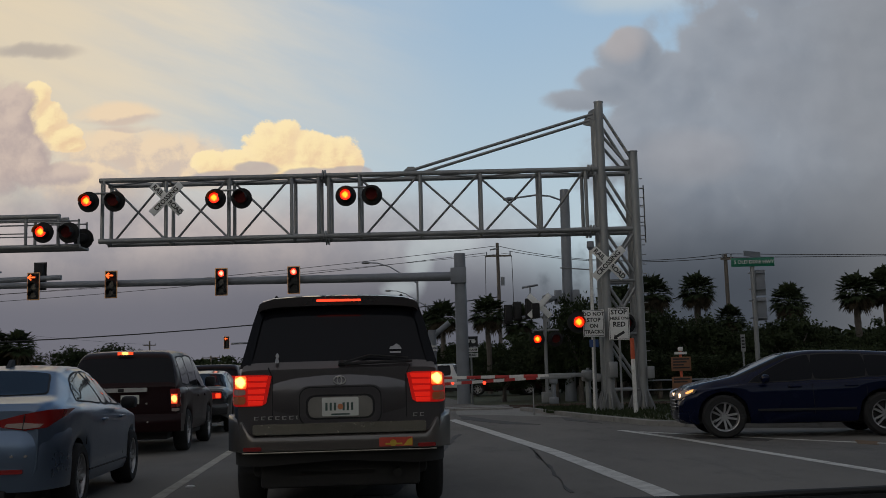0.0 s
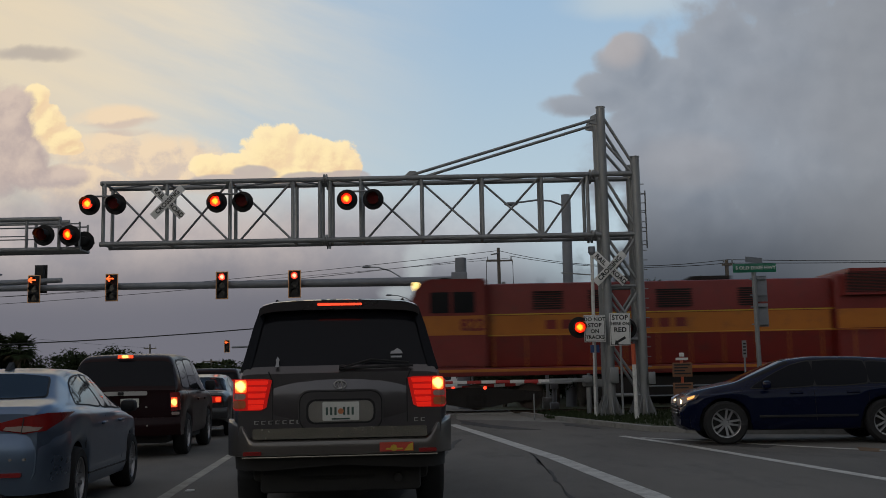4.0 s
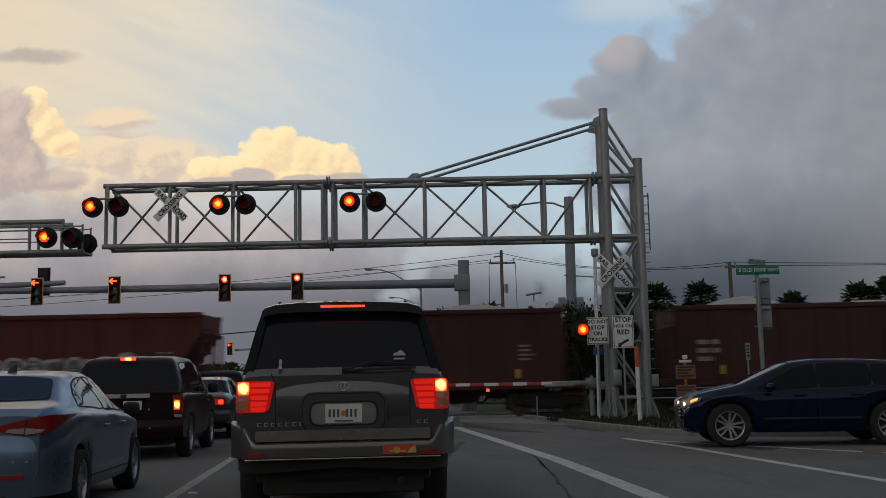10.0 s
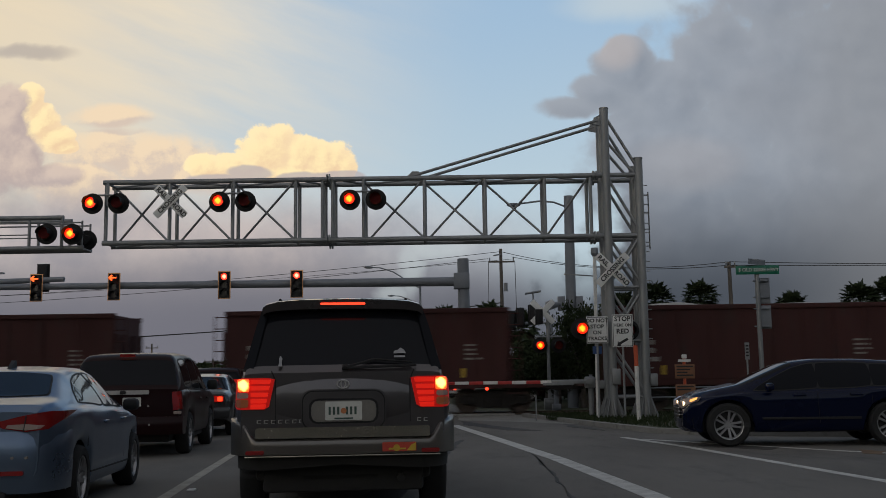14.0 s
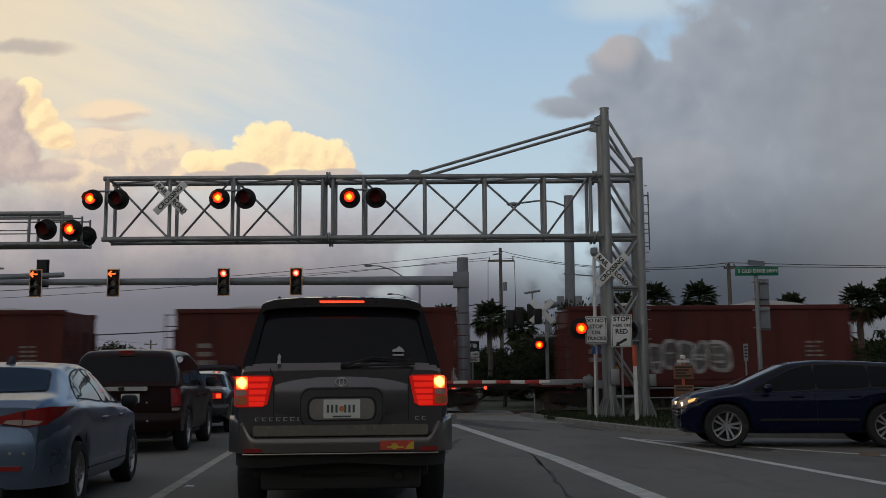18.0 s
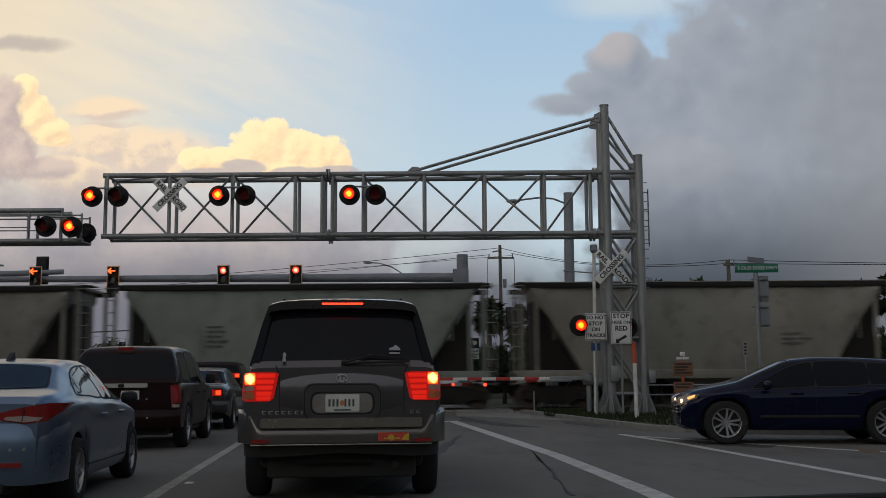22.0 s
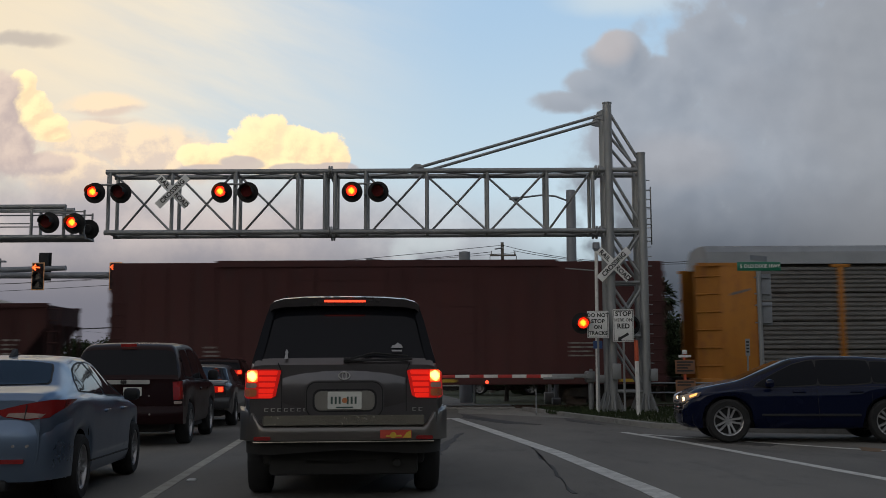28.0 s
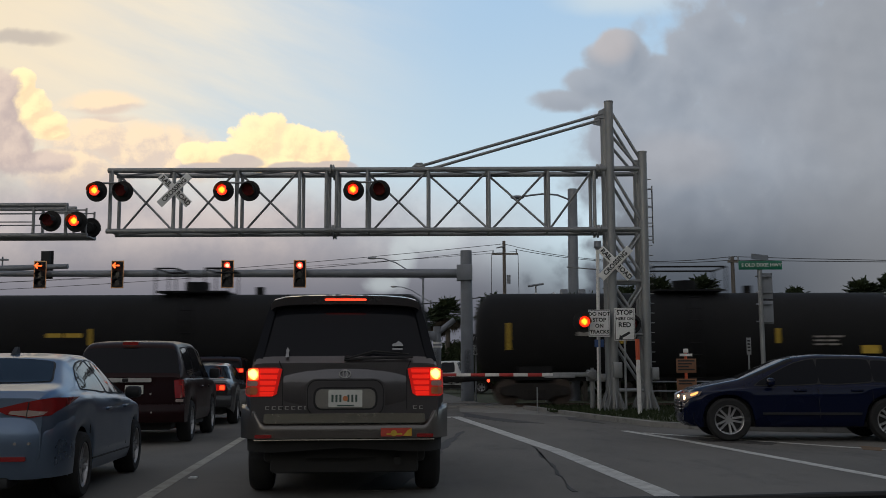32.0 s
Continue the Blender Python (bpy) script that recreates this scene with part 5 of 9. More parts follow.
def locomotive_navy(x0, x1):
    """Second locomotive, its cab at the rear end of its run."""
    mid, half = (x0 + x1) / 2, (x1 - x0) / 2
    car = thing("locomotive", "dark navy diesel locomotive with a cream cab roof", "locomotive", pose(mid, TRACK_Y, 0), group="wagons of the passing train")
    deck = 1.5
    bm = B()
    box(bm, -half, half, -1.48, 1.48, deck - 0.3, deck, 0.03)
    part("frame", bm, LOCO_BLUE, car)
    bm = B()
    for side in (-1, 1):
        box(bm, -half + 0.2, half - 0.2, side * 1.48 - 0.015, side * 1.48 + 0.015, deck - 0.13, deck - 0.02)
    part("sill_stripe", bm, SIGN_WHITE, car, "white stripe along the frame", smooth=0)
    bm = B()
    box(bm, -half + 0.7, half - 4.6, -0.95, 0.95, deck, deck + 2.6, 0.12)
    part("long_hood", bm, LOCO_BLUE, car)
    bm = B()
    box(bm, -half + 0.75, -half + 3.6, -1.0, 1.0, deck + 1.75, deck + 2.35, 0.03)
    part("air_intake", bm, UNDER, car)
    bm = B()
    box(bm, half - 6.6, half - 4.7, -1.02, 1.02, deck + 1.85, deck + 2.55, 0.03)
    part("air_intake", bm, UNDER, car)
    for i, x in enumerate((-half + 1.7, -half + 3.3, 1.2, 3.0)):
        bm = B()
        if i < 2:
            rod(bm, (x, 0, deck + 2.55), (x, 0, deck + 2.85), 0.6, 0.55, sides=18)
        else:
            box(bm, x - 0.9, x + 0.7, -0.7, 0.7, deck + 2.55, deck + 2.85, 0.06)
        part("roof_fan", bm, UNDER, car)
    bm = B()
    box(bm, half - 4.6, half - 2.35, -1.45, 1.45, deck, deck + 2.35, 0.04)
    part("cab", bm, LOCO_BLUE, car)
    bm = B()
    prism(bm, [(-1.48, deck + 2.33), (-1.2, deck + 2.75), (0, deck + 2.88), (1.2, deck + 2.75), (1.48, deck + 2.33)], "x", half - 4.75, half - 2.2)
    part("cab_roof", bm, CAB_CREAM, car, "cream cab roof", smooth=20)
    for side in (-1, 1):
        for xa, xb in ((half - 4.35, half - 3.75), (half - 3.6, half - 2.85)):
            bm = B()
            box(bm, xa, xb, side * 1.45 - 0.02, side * 1.45 + 0.02, deck + 1.45, deck + 2.15)
            part("cab_window", bm, CAB_GLASS, car, smooth=0)
        bm = B()
        for i in range(13):
            x = -half + 0.8 + i * (2 * half - 5.8) / 12
            rod(bm, (x, side * 1.44, deck), (x, side * 1.44, deck + 1.05), 0.018, sides=6)
        rod(bm, (-half + 0.8, side * 1.44, deck + 1.05), (half - 5.0, side * 1.44, deck + 1.05), 0.018, sides=6)
        part("handrail", bm, LOCO_BLUE, car)
        bm = B()
        for i in range(11):
            x = -half + 1.0 + i * 0.95
            box(bm, x, x + 0.82, side * 0.955 - 0.012, side * 0.955 + 0.012, deck + 0.25, deck + 1.5)
            part("hood_door", bm, LOCO_BLUE, car, smooth=0)
            bm = B()
        bm.free()
    bm = B()
    box(bm, half - 2.35, half - 0.7, -0.95, 0.95, deck, deck + 1.65, 0.12)
    part("short_nose", bm, LOCO_BLUE, car)
    bm = B()
    x = -half + 4.15
    for i in range(17):
        if i in (7, 12):
            continue
        tall = 0.52 if i in (0, 1, 4, 8, 13) else 0.36
        q = x + i * 0.33
        prism(bm, [(q, deck + 1.0), (q + 0.25, deck + 1.0), (q + 0.25 + tall * 0.2, deck + 1.0 + tall), (q + tall * 0.2, deck + 1.0 + tall)], "y", -0.985, -0.965)
        part("name_shape", bm, surface("cream_lettering", (0.5, 0.48, 0.43), 0.7, other=(0.4, 0.38, 0.34), scale=5), car, "pale slanted plain shape of a painted name", smooth=0)
        bm = B()
    bm.free()
    wording("411", 0.62, SIGN_WHITE, car, pose(half - 3.5, -1.47, deck + 0.95))
    bm = B()
    rod(bm, (half - 2.3, -0.75, deck + 2.92), (half - 1.75, -0.75, deck + 2.92), 0.06, 0.11, sides=10)
    rod(bm, (half - 2.3, -0.6, deck + 2.92), (half - 1.85, -0.6, deck + 2.92), 0.05, 0.09, sides=10)
    part("horn", bm, UNDER, car)
    bm = B()
    rod(bm, (-2.2, 0, 0.85), (2.4, 0, 0.85), 0.6, sides=14)
    box(bm, -2.2, 2.4, -1.3, 1.3, 0.42, 1.2, 0.12)
    part("fuel_tank", bm, UNDER, car)
    for way in (-1, 1):
        bm = B()
        prism(bm, [(way * half, 0.25), (way * half, 1.3), (way * (half - 0.4), 1.3), (way * (half - 0.12), 0.25)], "y", -1.35, 1.35)
        part("pilot_plate", bm, UNDER, car, smooth=0)
        coupler(car, way * half, way)
        bogie(car, way * (half - 3.2), 2, 2.6, 0.5)
    return car


TRAIN = [locomotive_orange(51.6, 72.6), locomotive_navy(73.7, 89.9)]
HOPPERS = [
    (91.2, 102.45, RUST_RED, (1.2, 9.0, 0.35, 1.1, TAG_BLUE)), (105.2, 114.2, RUST_RED, None), (116.8, 128.3, RUST_RED, (4.2, 9.4, 0.2, 1.25, TAG_SILVER)),
    (130.95, 140.4, RUST_BROWN, None), (144.1, 153.5, RUST_BROWN, None), (157.2, 166.6, RUST_BROWN, (1.0, 8.8, 0.2, 1.0, TAG_GREEN)),
    (170.3, 179.7, RUST_BROWN, None), (183.4, 192.9, RUST_BROWN, (2.0, 4.4, 0.3, 1.3, TAG_SILVER)), (196.45, 205.9, RUST_BROWN, None),
    (209.5, 219.0, RUST_BROWN, None), (222.9, 232.2, RUST_RED, None), (235.9, 245.3, RUST_RED, (3.2, 8.0, 0.1, 1.9, None)),
    (249.0, 258.45, RUST_RED, (2.7, 5.1, 0.2, 1.4, TAG_SILVER)), (262.1, 271.5, RUST_RED, None)]
for i, (a, b, paint, tag) in enumerate(HOPPERS):
    TRAIN.append(open_hopper(a, b, paint, 20 + i, tag, 3.62 if i < 3 else 3.52, 1.35 if i < 3 else 0.12))
for i in range(5):
    a = 274.25 + i * 13.64
    TRAIN.append(covered_hopper(a, a + 12.2, HOPPER_PALE if i in (1, 4) else HOPPER_GREY, 50 + i, (4.6, 8.5, 0.05, 0.45, TAG_GREEN) if i == 4 else None))
TRAIN.append(open_hopper(342.9, 352.5, RUST_RED, 71))
TRAIN.append(open_hopper(355.9, 366.1, RUST_BROWN, 72))
TRAIN.append(box_car(368.15, 386.75, 80))
TRAIN.append(auto_rack(387.9, 414.85))
TRAIN.append(tank_car(416.1, 432.3, 91))
TRAIN.append(tank_car(433.9, 448.6, 92, False))

# ---- level crossing and street furniture ----
FLASH = []      # (lens, first moment at which it is lit, period, lit at the start)


def flasher(parent, x, y, z, start, period, faces=-1, bare=False):
    """A round crossing light: black disc, hood and a lens that turns its lit or its dark face outwards."""
    f = new("flasher")
    f.parent = parent
    f.matrix_basis = pose(x, y, z, 0, 0, 0 if faces < 0 else 180)
    bm = B()
    rod(bm, (0, 0.0, 0), (0, 0.03, 0), 0.305, sides=36)
    part("background_disc", bm, BLACK, f)
    bm = B()
    rod(bm, (0, 0.03, 0), (0, 0.2, 0), 0.17, 0.13, sides=20)
    part("housing", bm, BLACK, f)
    bm = B()
    rings = []
    for d, r in ((0.0, 0.175), (-0.20, 0.175)):
        rings.append([(r * math.cos(2 * math.pi * i / 28), d, r * math.sin(2 * math.pi * i / 28)) for i in range(28)])
    loft(bm, rings, caps=False)
    prism(bm, [(0.175 * math.cos(radians(a)), 0.175 * math.sin(radians(a))) for a in range(-10, 191, 10)] + [(0.168 * math.cos(radians(a)), 0.168 * math.sin(radians(a))) for a in range(190, -11, -10)], "y", -0.42, -0.2)
    part("hood", bm, BLACK, f)
    if not bare:
        bm = B()
        rod(bm, (0, -0.012, 0), (0, 0.012, 0), 0.155, sides=28)
        for face in bm.faces:
            face.material_index = 0 if face.normal.y < -0.5 else 1
        lens = part("lens", bm, [LENS_LIT, LENS_DARK], f, at=pose(0, -0.19, 0))
        FLASH.append((lens, start, period))
    else:
        bm = B()
        rod(bm, (0, -0.012, 0), (0, 0.012, 0), 0.155, sides=28)
        part("lens", bm, LENS_DARK, f, at=pose(0, -0.19, 0))
    return f


def crossbuck(parent, x, y, z, back=False, label="white crossbuck with black lettering"):
    for k, (angle, words) in enumerate(((-45, ("RAIL", "ROAD")), (45, ("CROSSING",)))):
        m = pose(x, y - 0.03 * k, z, 0, -angle, 0)
        bm = B()
        box(bm, -0.61, 0.61, -0.006, 0.006, -0.115, 0.115, 0.004)
        blade = part("crossbuck_blade", bm, SIGN_WHITE, parent, "" if back else label, at=m)
        if not back:
            for i, word in enumerate(words):
                wording(word, 0.19, SIGN_BLACK, blade, pose((0.36 * (2 * i - 1)) if len(words) > 1 else 0, -0.01, 0), depth=0.002)


def bar(name, a, b, r, material, parent, label="", r1=None, sides=14):
    bm = B()
    rod(bm, a, b, r, r1, sides)
    return part(name, bm, material, parent, label)


PERIOD, LEFT_FIRST = 1.3764, 9.45
crossing = thing("signal_cantilever", "galvanised steel truss cantilever with red railway crossing lights", "crossing signal", pose(0, 0, 0.0))
XL, XR, YF, YB, ZB, ZT = -10.0, 4.72, 30.3, 31.15, 5.32, 7.12
for x, y, top in ((4.80, YF, 9.12), (4.80, YB, 9.0), (5.76, YF, 7.6), (5.76, YB, 7.5)):
    bm = B()
    rod(bm, (x, y, 0.05), (x, y, top), 0.13, sides=24)
    rod(bm, (x, y, top), (x, y, top + 0.03), 0.14, sides=24)
    for k in range(8):
        c, s_ = math.cos(k * math.pi / 4), math.sin(k * math.pi / 4)
        fin = [[(x + q * c - d * s_, y + q * s_ + d * c, z) for q, z in ((0.12, 0.05), (0.34, 0.05), (0.34, 0.09), (0.14, 0.62), (0.12, 0.62))] for d in (-0.012, 0.012)]
        loft(bm, fin)
    box(bm, x - 0.38, x + 0.38, y - 0.38, y + 0.38, 0.02, 0.06)
    part("tower_column", bm, GALV, crossing)
for y in (YF, YB):
    for z in (ZB, ZT):
        bar("tower_beam", (4.8, y, z), (5.76, y, z), 0.075, GALV, crossing)
    for a, b in (((4.8, y, 8.95), (5.76, y, 7.3)), ((4.8, y, 8.2), (5.76, y, 7.0)), ((4.8, y, ZT), (5.76, y, ZB + 0.1)), ((4.8, y, ZB), (5.76, y, 3.85)), ((5.76, y, ZB), (4.8, y, 3.9)),
                 ((4.8, y, 3.75), (5.76, y, 2.3)), ((5.76, y, 3.75), (4.8, y, 2.3)), ((4.8, y, 2.2), (5.76, y, 0.7))):
        bar("tower_brace", a, b, 0.045, GALV, crossing)
    for z in (3.8, 2.25, 0.65):
        bar("tower_strut", (4.8, y, z), (5.76, y, z), 0.045, GALV, crossing)
for x in (4.8, 5.76):
    for z in (ZB, ZT, 3.8, 2.25):
        bar("tower_tie", (x, YF, z), (x, YB, z), 0.05, GALV, crossing)
# truss: four chords, posts and crossed braces
for y in (YF, YB):
    for z in (ZB, ZT):
        bar("chord", (XL, y, z), (XR, y, z), 0.075, GALV, crossing, sides=18)
BAYS = [-9.91, -8.04, -6.19, -4.34, -3.55, -3.25, -2.34, -0.55, 1.23, 2.98, 4.33]
for y in (YF, YB):
    for x in BAYS:
        bar("post", (x, y, ZB), (x, y, ZT), 0.055, GALV, crossing)
for a, b in zip(BAYS, BAYS[1:]):
    if b - a > 1.0:
        bar("brace", (a + 0.06, YB, ZB + 0.06), (b - 0.06, YF, ZT - 0.06), 0.034, GALV, crossing)
        if b < 4.3:
            bar("brace", (a + 0.06, YB, ZT - 0.06), (b - 0.06, YF, ZB + 0.06), 0.034, GALV, crossing)
for x in BAYS:
    for z in (ZB, ZT):
        bar("cross_tie", (x, YF, z), (x, YB, z), 0.04, GALV, crossing)
for i, (a, b) in enumerate(zip(BAYS, BAYS[1:])):
    for z in (ZB, ZT):
        bar("lacing", (a, YF if i % 2 else YB, z), (b, YB if i % 2 else YF, z), 0.03, GALV, crossing)
for z in (ZB, ZT):
    for y in (YF, YB):
        bm = B()
        for d in (-0.035, 0.035):
            rod(bm, (-3.38 + d - 0.02, y, z), (-3.38 + d + 0.02, y, z), 0.16, sides=20)
        part("flange", bm, GALV, crossing)
        bm = B()
        for d in (-0.05, 0.05):
            rod(bm, (4.48 + d - 0.03, y, z), (4.48 + d + 0.03, y, z), 0.14, sides=20)
        part("flange", bm, GALV, crossing)
for y in (YF, YB):
    bar("tension_rod", (-0.85, y, ZT + 0.08), (4.62, y, 8.78), 0.045, GALV, crossing)
    bm = B()
    prism(bm, [(-1.1, ZT + 0.02), (-0.6, ZT + 0.02), (-0.72, ZT + 0.2), (-0.9, ZT + 0.2)], "y", y - 0.03, y + 0.03)
    part("rod_lug", bm, GALV, crossing)
    bm = B()
    prism(bm, [(4.45, 8.66), (4.75, 8.6), (4.75, 8.98), (4.5, 8.86)], "y", y - 0.03, y + 0.03)
    part("rod_lug", bm, GALV, crossing)
# ladder on the far column
bm = B()
for dx in (0.0, 0.0):
    rod(bm, (6.02, YF, 4.9), (6.02, YF, 6.6), 0.02, sides=8)
for z in (5.0, 5.5, 6.0, 6.5):
    rod(bm, (5.76, YF, z), (6.02, YF, z), 0.015, sides=6)
for k in range(22):
    rod(bm, (5.88, YF - 0.1, 0.9 + k * 0.28), (5.98, YF - 0.1, 0.9 + k * 0.28), 0.014, sides=6)
part("climbing_bar", bm, GALV, crossing)
for xa, phase in ((-10.22, 0.0), (-6.52, 0.0), (-2.72, 0.0)):
    flasher(crossing, xa, 30.0, 6.45, LEFT_FIRST, PERIOD)
    flasher(crossing, xa + 0.76, 30.0, 6.45, LEFT_FIRST + PERIOD / 2, PERIOD)
    bar("flasher_arm", (xa, 30.16, 6.72), (xa + 0.76, 30.16, 6.72), 0.03, GALV, crossing)
    bar("flasher_stem", (xa + 0.38, 30.22, 6.4), (xa + 0.38, 30.22, 7.1), 0.04, GALV, crossing)
crossbuck(crossing, -7.97, 30.1, 6.5)
crossbuck(crossing, 4.86, 30.06, 4.3)
flasher(crossing, 3.90, 29.95, 2.6, LEFT_FIRST, PERIOD)
flasher(crossing, 5.30, 30.25, 2.55, 0, 0, bare=True)
bar("flasher_arm", (3.8, 30.2, 2.6), (4.7, 30.2, 2.6), 0.03, GALV, crossing)
bar("flasher_arm", (4.9, 30.35, 2.55), (5.6, 30.35, 2.55), 0.03, BLACK, crossing)
for x0, x1, z0, z1 in ((4.75, 5.0, 1.0, 1.45), (5.85, 6.05, 0.95, 1.3)):
    bm = B()
    box(bm, x0, x1, 30.05, 30.2, z0, z1, 0.02)
    part("junction_box", bm, GALV, crossing)

# far cantilever that reaches in from the other side of the road
other = thing("signal_cantilever", "galvanised steel cantilever walkway with crossing lights", "crossing signal")
for y in (YF, YF + 0.7):
    for z in (5.2, 6.1):
        bar("chord", (-19.0, y, z), (-11.15 if z > 6 else -10.55, y, z), 0.07, GALV, other)
    for x in (-18, -16.5, -15, -13.6, -12.15, -11.2):
        bar("post", (x, y, 5.2), (x, y, 6.1), 0.045, GALV, other)
    bar("handrail", (-19.0, y, 5.95), (-10.6, y, 5.95), 0.022, GALV, other)
    bar("handrail", (-19.0, y, 5.6), (-12.1, y, 5.6), 0.018, GALV, other)
    bar("rail_post", (-10.6, y, 5.15), (-10.6, y, 6.0), 0.03, GALV, other)
bm = B()
box(bm, -19, -10.55, YF, YF + 0.7, 5.16, 5.2)
part("walkway", bm, GALV, other, smooth=0)
for y in (YF, YF + 0.7):
    bar("mast", (-18.6, y, 0), (-18.6, y, 8.4), 0.14, GALV, other)
PERIOD2, RIGHT_FIRST2 = 1.4306, 9.02
flasher(other, -11.53, 30.0, 5.58, RIGHT_FIRST2 + PERIOD2 / 2, PERIOD2)
flasher(other, -10.78, 30.0, 5.56, RIGHT_FIRST2, PERIOD2)
flasher(other, -10.68, 30.95, 5.5, 0, 0, faces=1, bare=True)
bar("flasher_arm", (-11.5, 30.17, 5.88), (-10.8, 30.17, 5.88), 0.03, GALV, other)
bar("flasher_stem", (-11.15, 30.2, 5.2), (-11.15, 30.2, 6.05), 0.04, GALV, other)

# gate by the tower
gate = thing("crossing_gate", "lowered crossing gate arm, red and white stripes", "crossing gate", pose(3.95, 31.3, 0))
bm = B()
box(bm, 0.18, 0.46, -0.22, 0.2, 0.9, 1.24, 0.05)
box(bm, 0.22, 0.42, -0.26, -0.2, 0.95, 1.19, 0.02)
rod(bm, (0.32, -0.24, 1.24), (0.32, -0.24, 1.3), 0.05, sides=12)
part("gate_mechanism", bm, GALV, gate)
bm = B()
rod(bm, (0.35, 0, 0.02), (0.35, 0, 0.9), 0.08)
part("pedestal", bm, GALV, gate)
bm = B()
box(bm, -0.85, 0.3, -0.36, -0.3, 1.04, 1.16, 0.01)
box(bm, -1.1, -0.2, -0.4, -0.33, 1.0, 1.07, 0.01)
rod(bm, (0.25, -0.38, 1.1), (0.25, 0.2, 1.1), 0.08, sides=16)
part("arm_bracket", bm, GALV, gate)
for i in range(16):
    x1 = -0.75 - i * 0.42
    bm = B()
    box(bm, x1 - 0.42, x1, -0.335, -0.3, 1.045 + i * 0.002, 1.145, 0.004)
    part("arm_stripe", bm, GATE_RED if i % 2 else GATE_WHITE, gate)
bm = B()
box(bm, 0.55, 0.85, -0.2, 0.0, 0.88, 1.12, 0.03)
part("counterweight", bm, GALV, gate)
lamp_mat = glow("gate_lamp", (1.0, 0.05, 0.02), 2.5)
bm = B()
rod(bm, (-2.75, -0.36, 0.93), (-2.75, -0.30, 0.93), 0.05, sides=12)
part("gate_lamp", bm, lamp_mat, gate, "small lit red gate lamp")

# gate and signal on the other side of the track
far_gate = thing("crossing_gate", "lowered far crossing gate with red and white stripes", "crossing gate", pose(4.25, 41.2, 0))
bm = B()
box(bm, -0.1, 0.2, -0.2, 0.2, 0.72, 1.08, 0.05)
rod(bm, (0.05, 0, -0.05), (0.05, 0, 0.75), 0.09, sides=14)
box(bm, -0.12, 0.22, -0.18, 0.18, -0.05, 0.2, 0.03)
part("gate_mechanism", bm, GALV_DARK, far_gate)
for i in range(13):
    x1 = -0.2 - i * 0.42
    z = 0.93 - i * 0.018
    bm = B()
    prism(bm, [(x1, z), (x1 - 0.42, z - 0.018), (x1 - 0.42, z + 0.1), (x1, z + 0.12)], "y", -0.05, -0.01)
    part("arm_stripe", bm, GATE_RED if i % 2 else GATE_WHITE, far_gate, smooth=0)
bm = B()
rod(bm, (-3.9, -0.08, 0.84), (-3.9, -0.04, 0.84), 0.05, sides=12)
part("gate_lamp", bm, lamp_mat, far_gate, "small lit red gate lamp")

far_signal = thing("crossing_signal", "crossing signal mast with crossbuck seen from behind", "crossing signal", pose(4.12, 42.0, 0))
bar("mast", (0, 0, -0.05), (0, 0, 4.25), 0.07, GALV, far_signal)
bm = B()
box(bm, -0.22, 0.22, -0.22, 0.22, -0.05, 0.4, 0.03)
part("base", bm, GALV, far_signal)
crossbuck(far_signal, -0.2, -0.1, 3.84, back=True)
flasher(far_signal, -0.34, -0.1, 2.5, 13.72, PERIOD)
flasher(far_signal, 0.40, -0.1, 2.5, 13.72 + PERIOD / 2, PERIOD)
bar("crossarm", (-0.5, 0, 2.85), (0.55, 0, 2.85), 0.035, GALV, far_signal)
bm = B()
box(bm, -0.5, -0.2, -0.2, 0.1, 3.35, 3.95, 0.03)
part("bell_box", bm, BLACK, far_signal)

# sign posts beside the tower
post = thing("bell_post", "thin white crossing-bell post with a blue plate", "sign post", pose(4.32, 30.15, 0))
bar("post", (0, 0, 0.05), (0.05, 0, 4.7), 0.05, GATE_WHITE, post)
bm = B()
rod(bm, (0.05, 0, 4.7), (0.05, 0, 4.78), 0.06, 0.11, sides=16)
rod(bm, (0.05, 0, 4.78), (0.05, 0, 4.95), 0.11, 0.1, sides=16)
part("bell", bm, GALV_DARK, post)
bar("conduit_arm", (0.0, 0, 4.13), (-0.85, 0, 4.2), 0.018, GALV, post)
bm = B()
box(bm, -0.1, 0.16, -0.08, -0.06, 1.88, 2.1, 0.005)
part("blue_plate", bm, surface("blue_plate", (0.03, 0.08, 0.24), 0.5), post, "small blue plate")


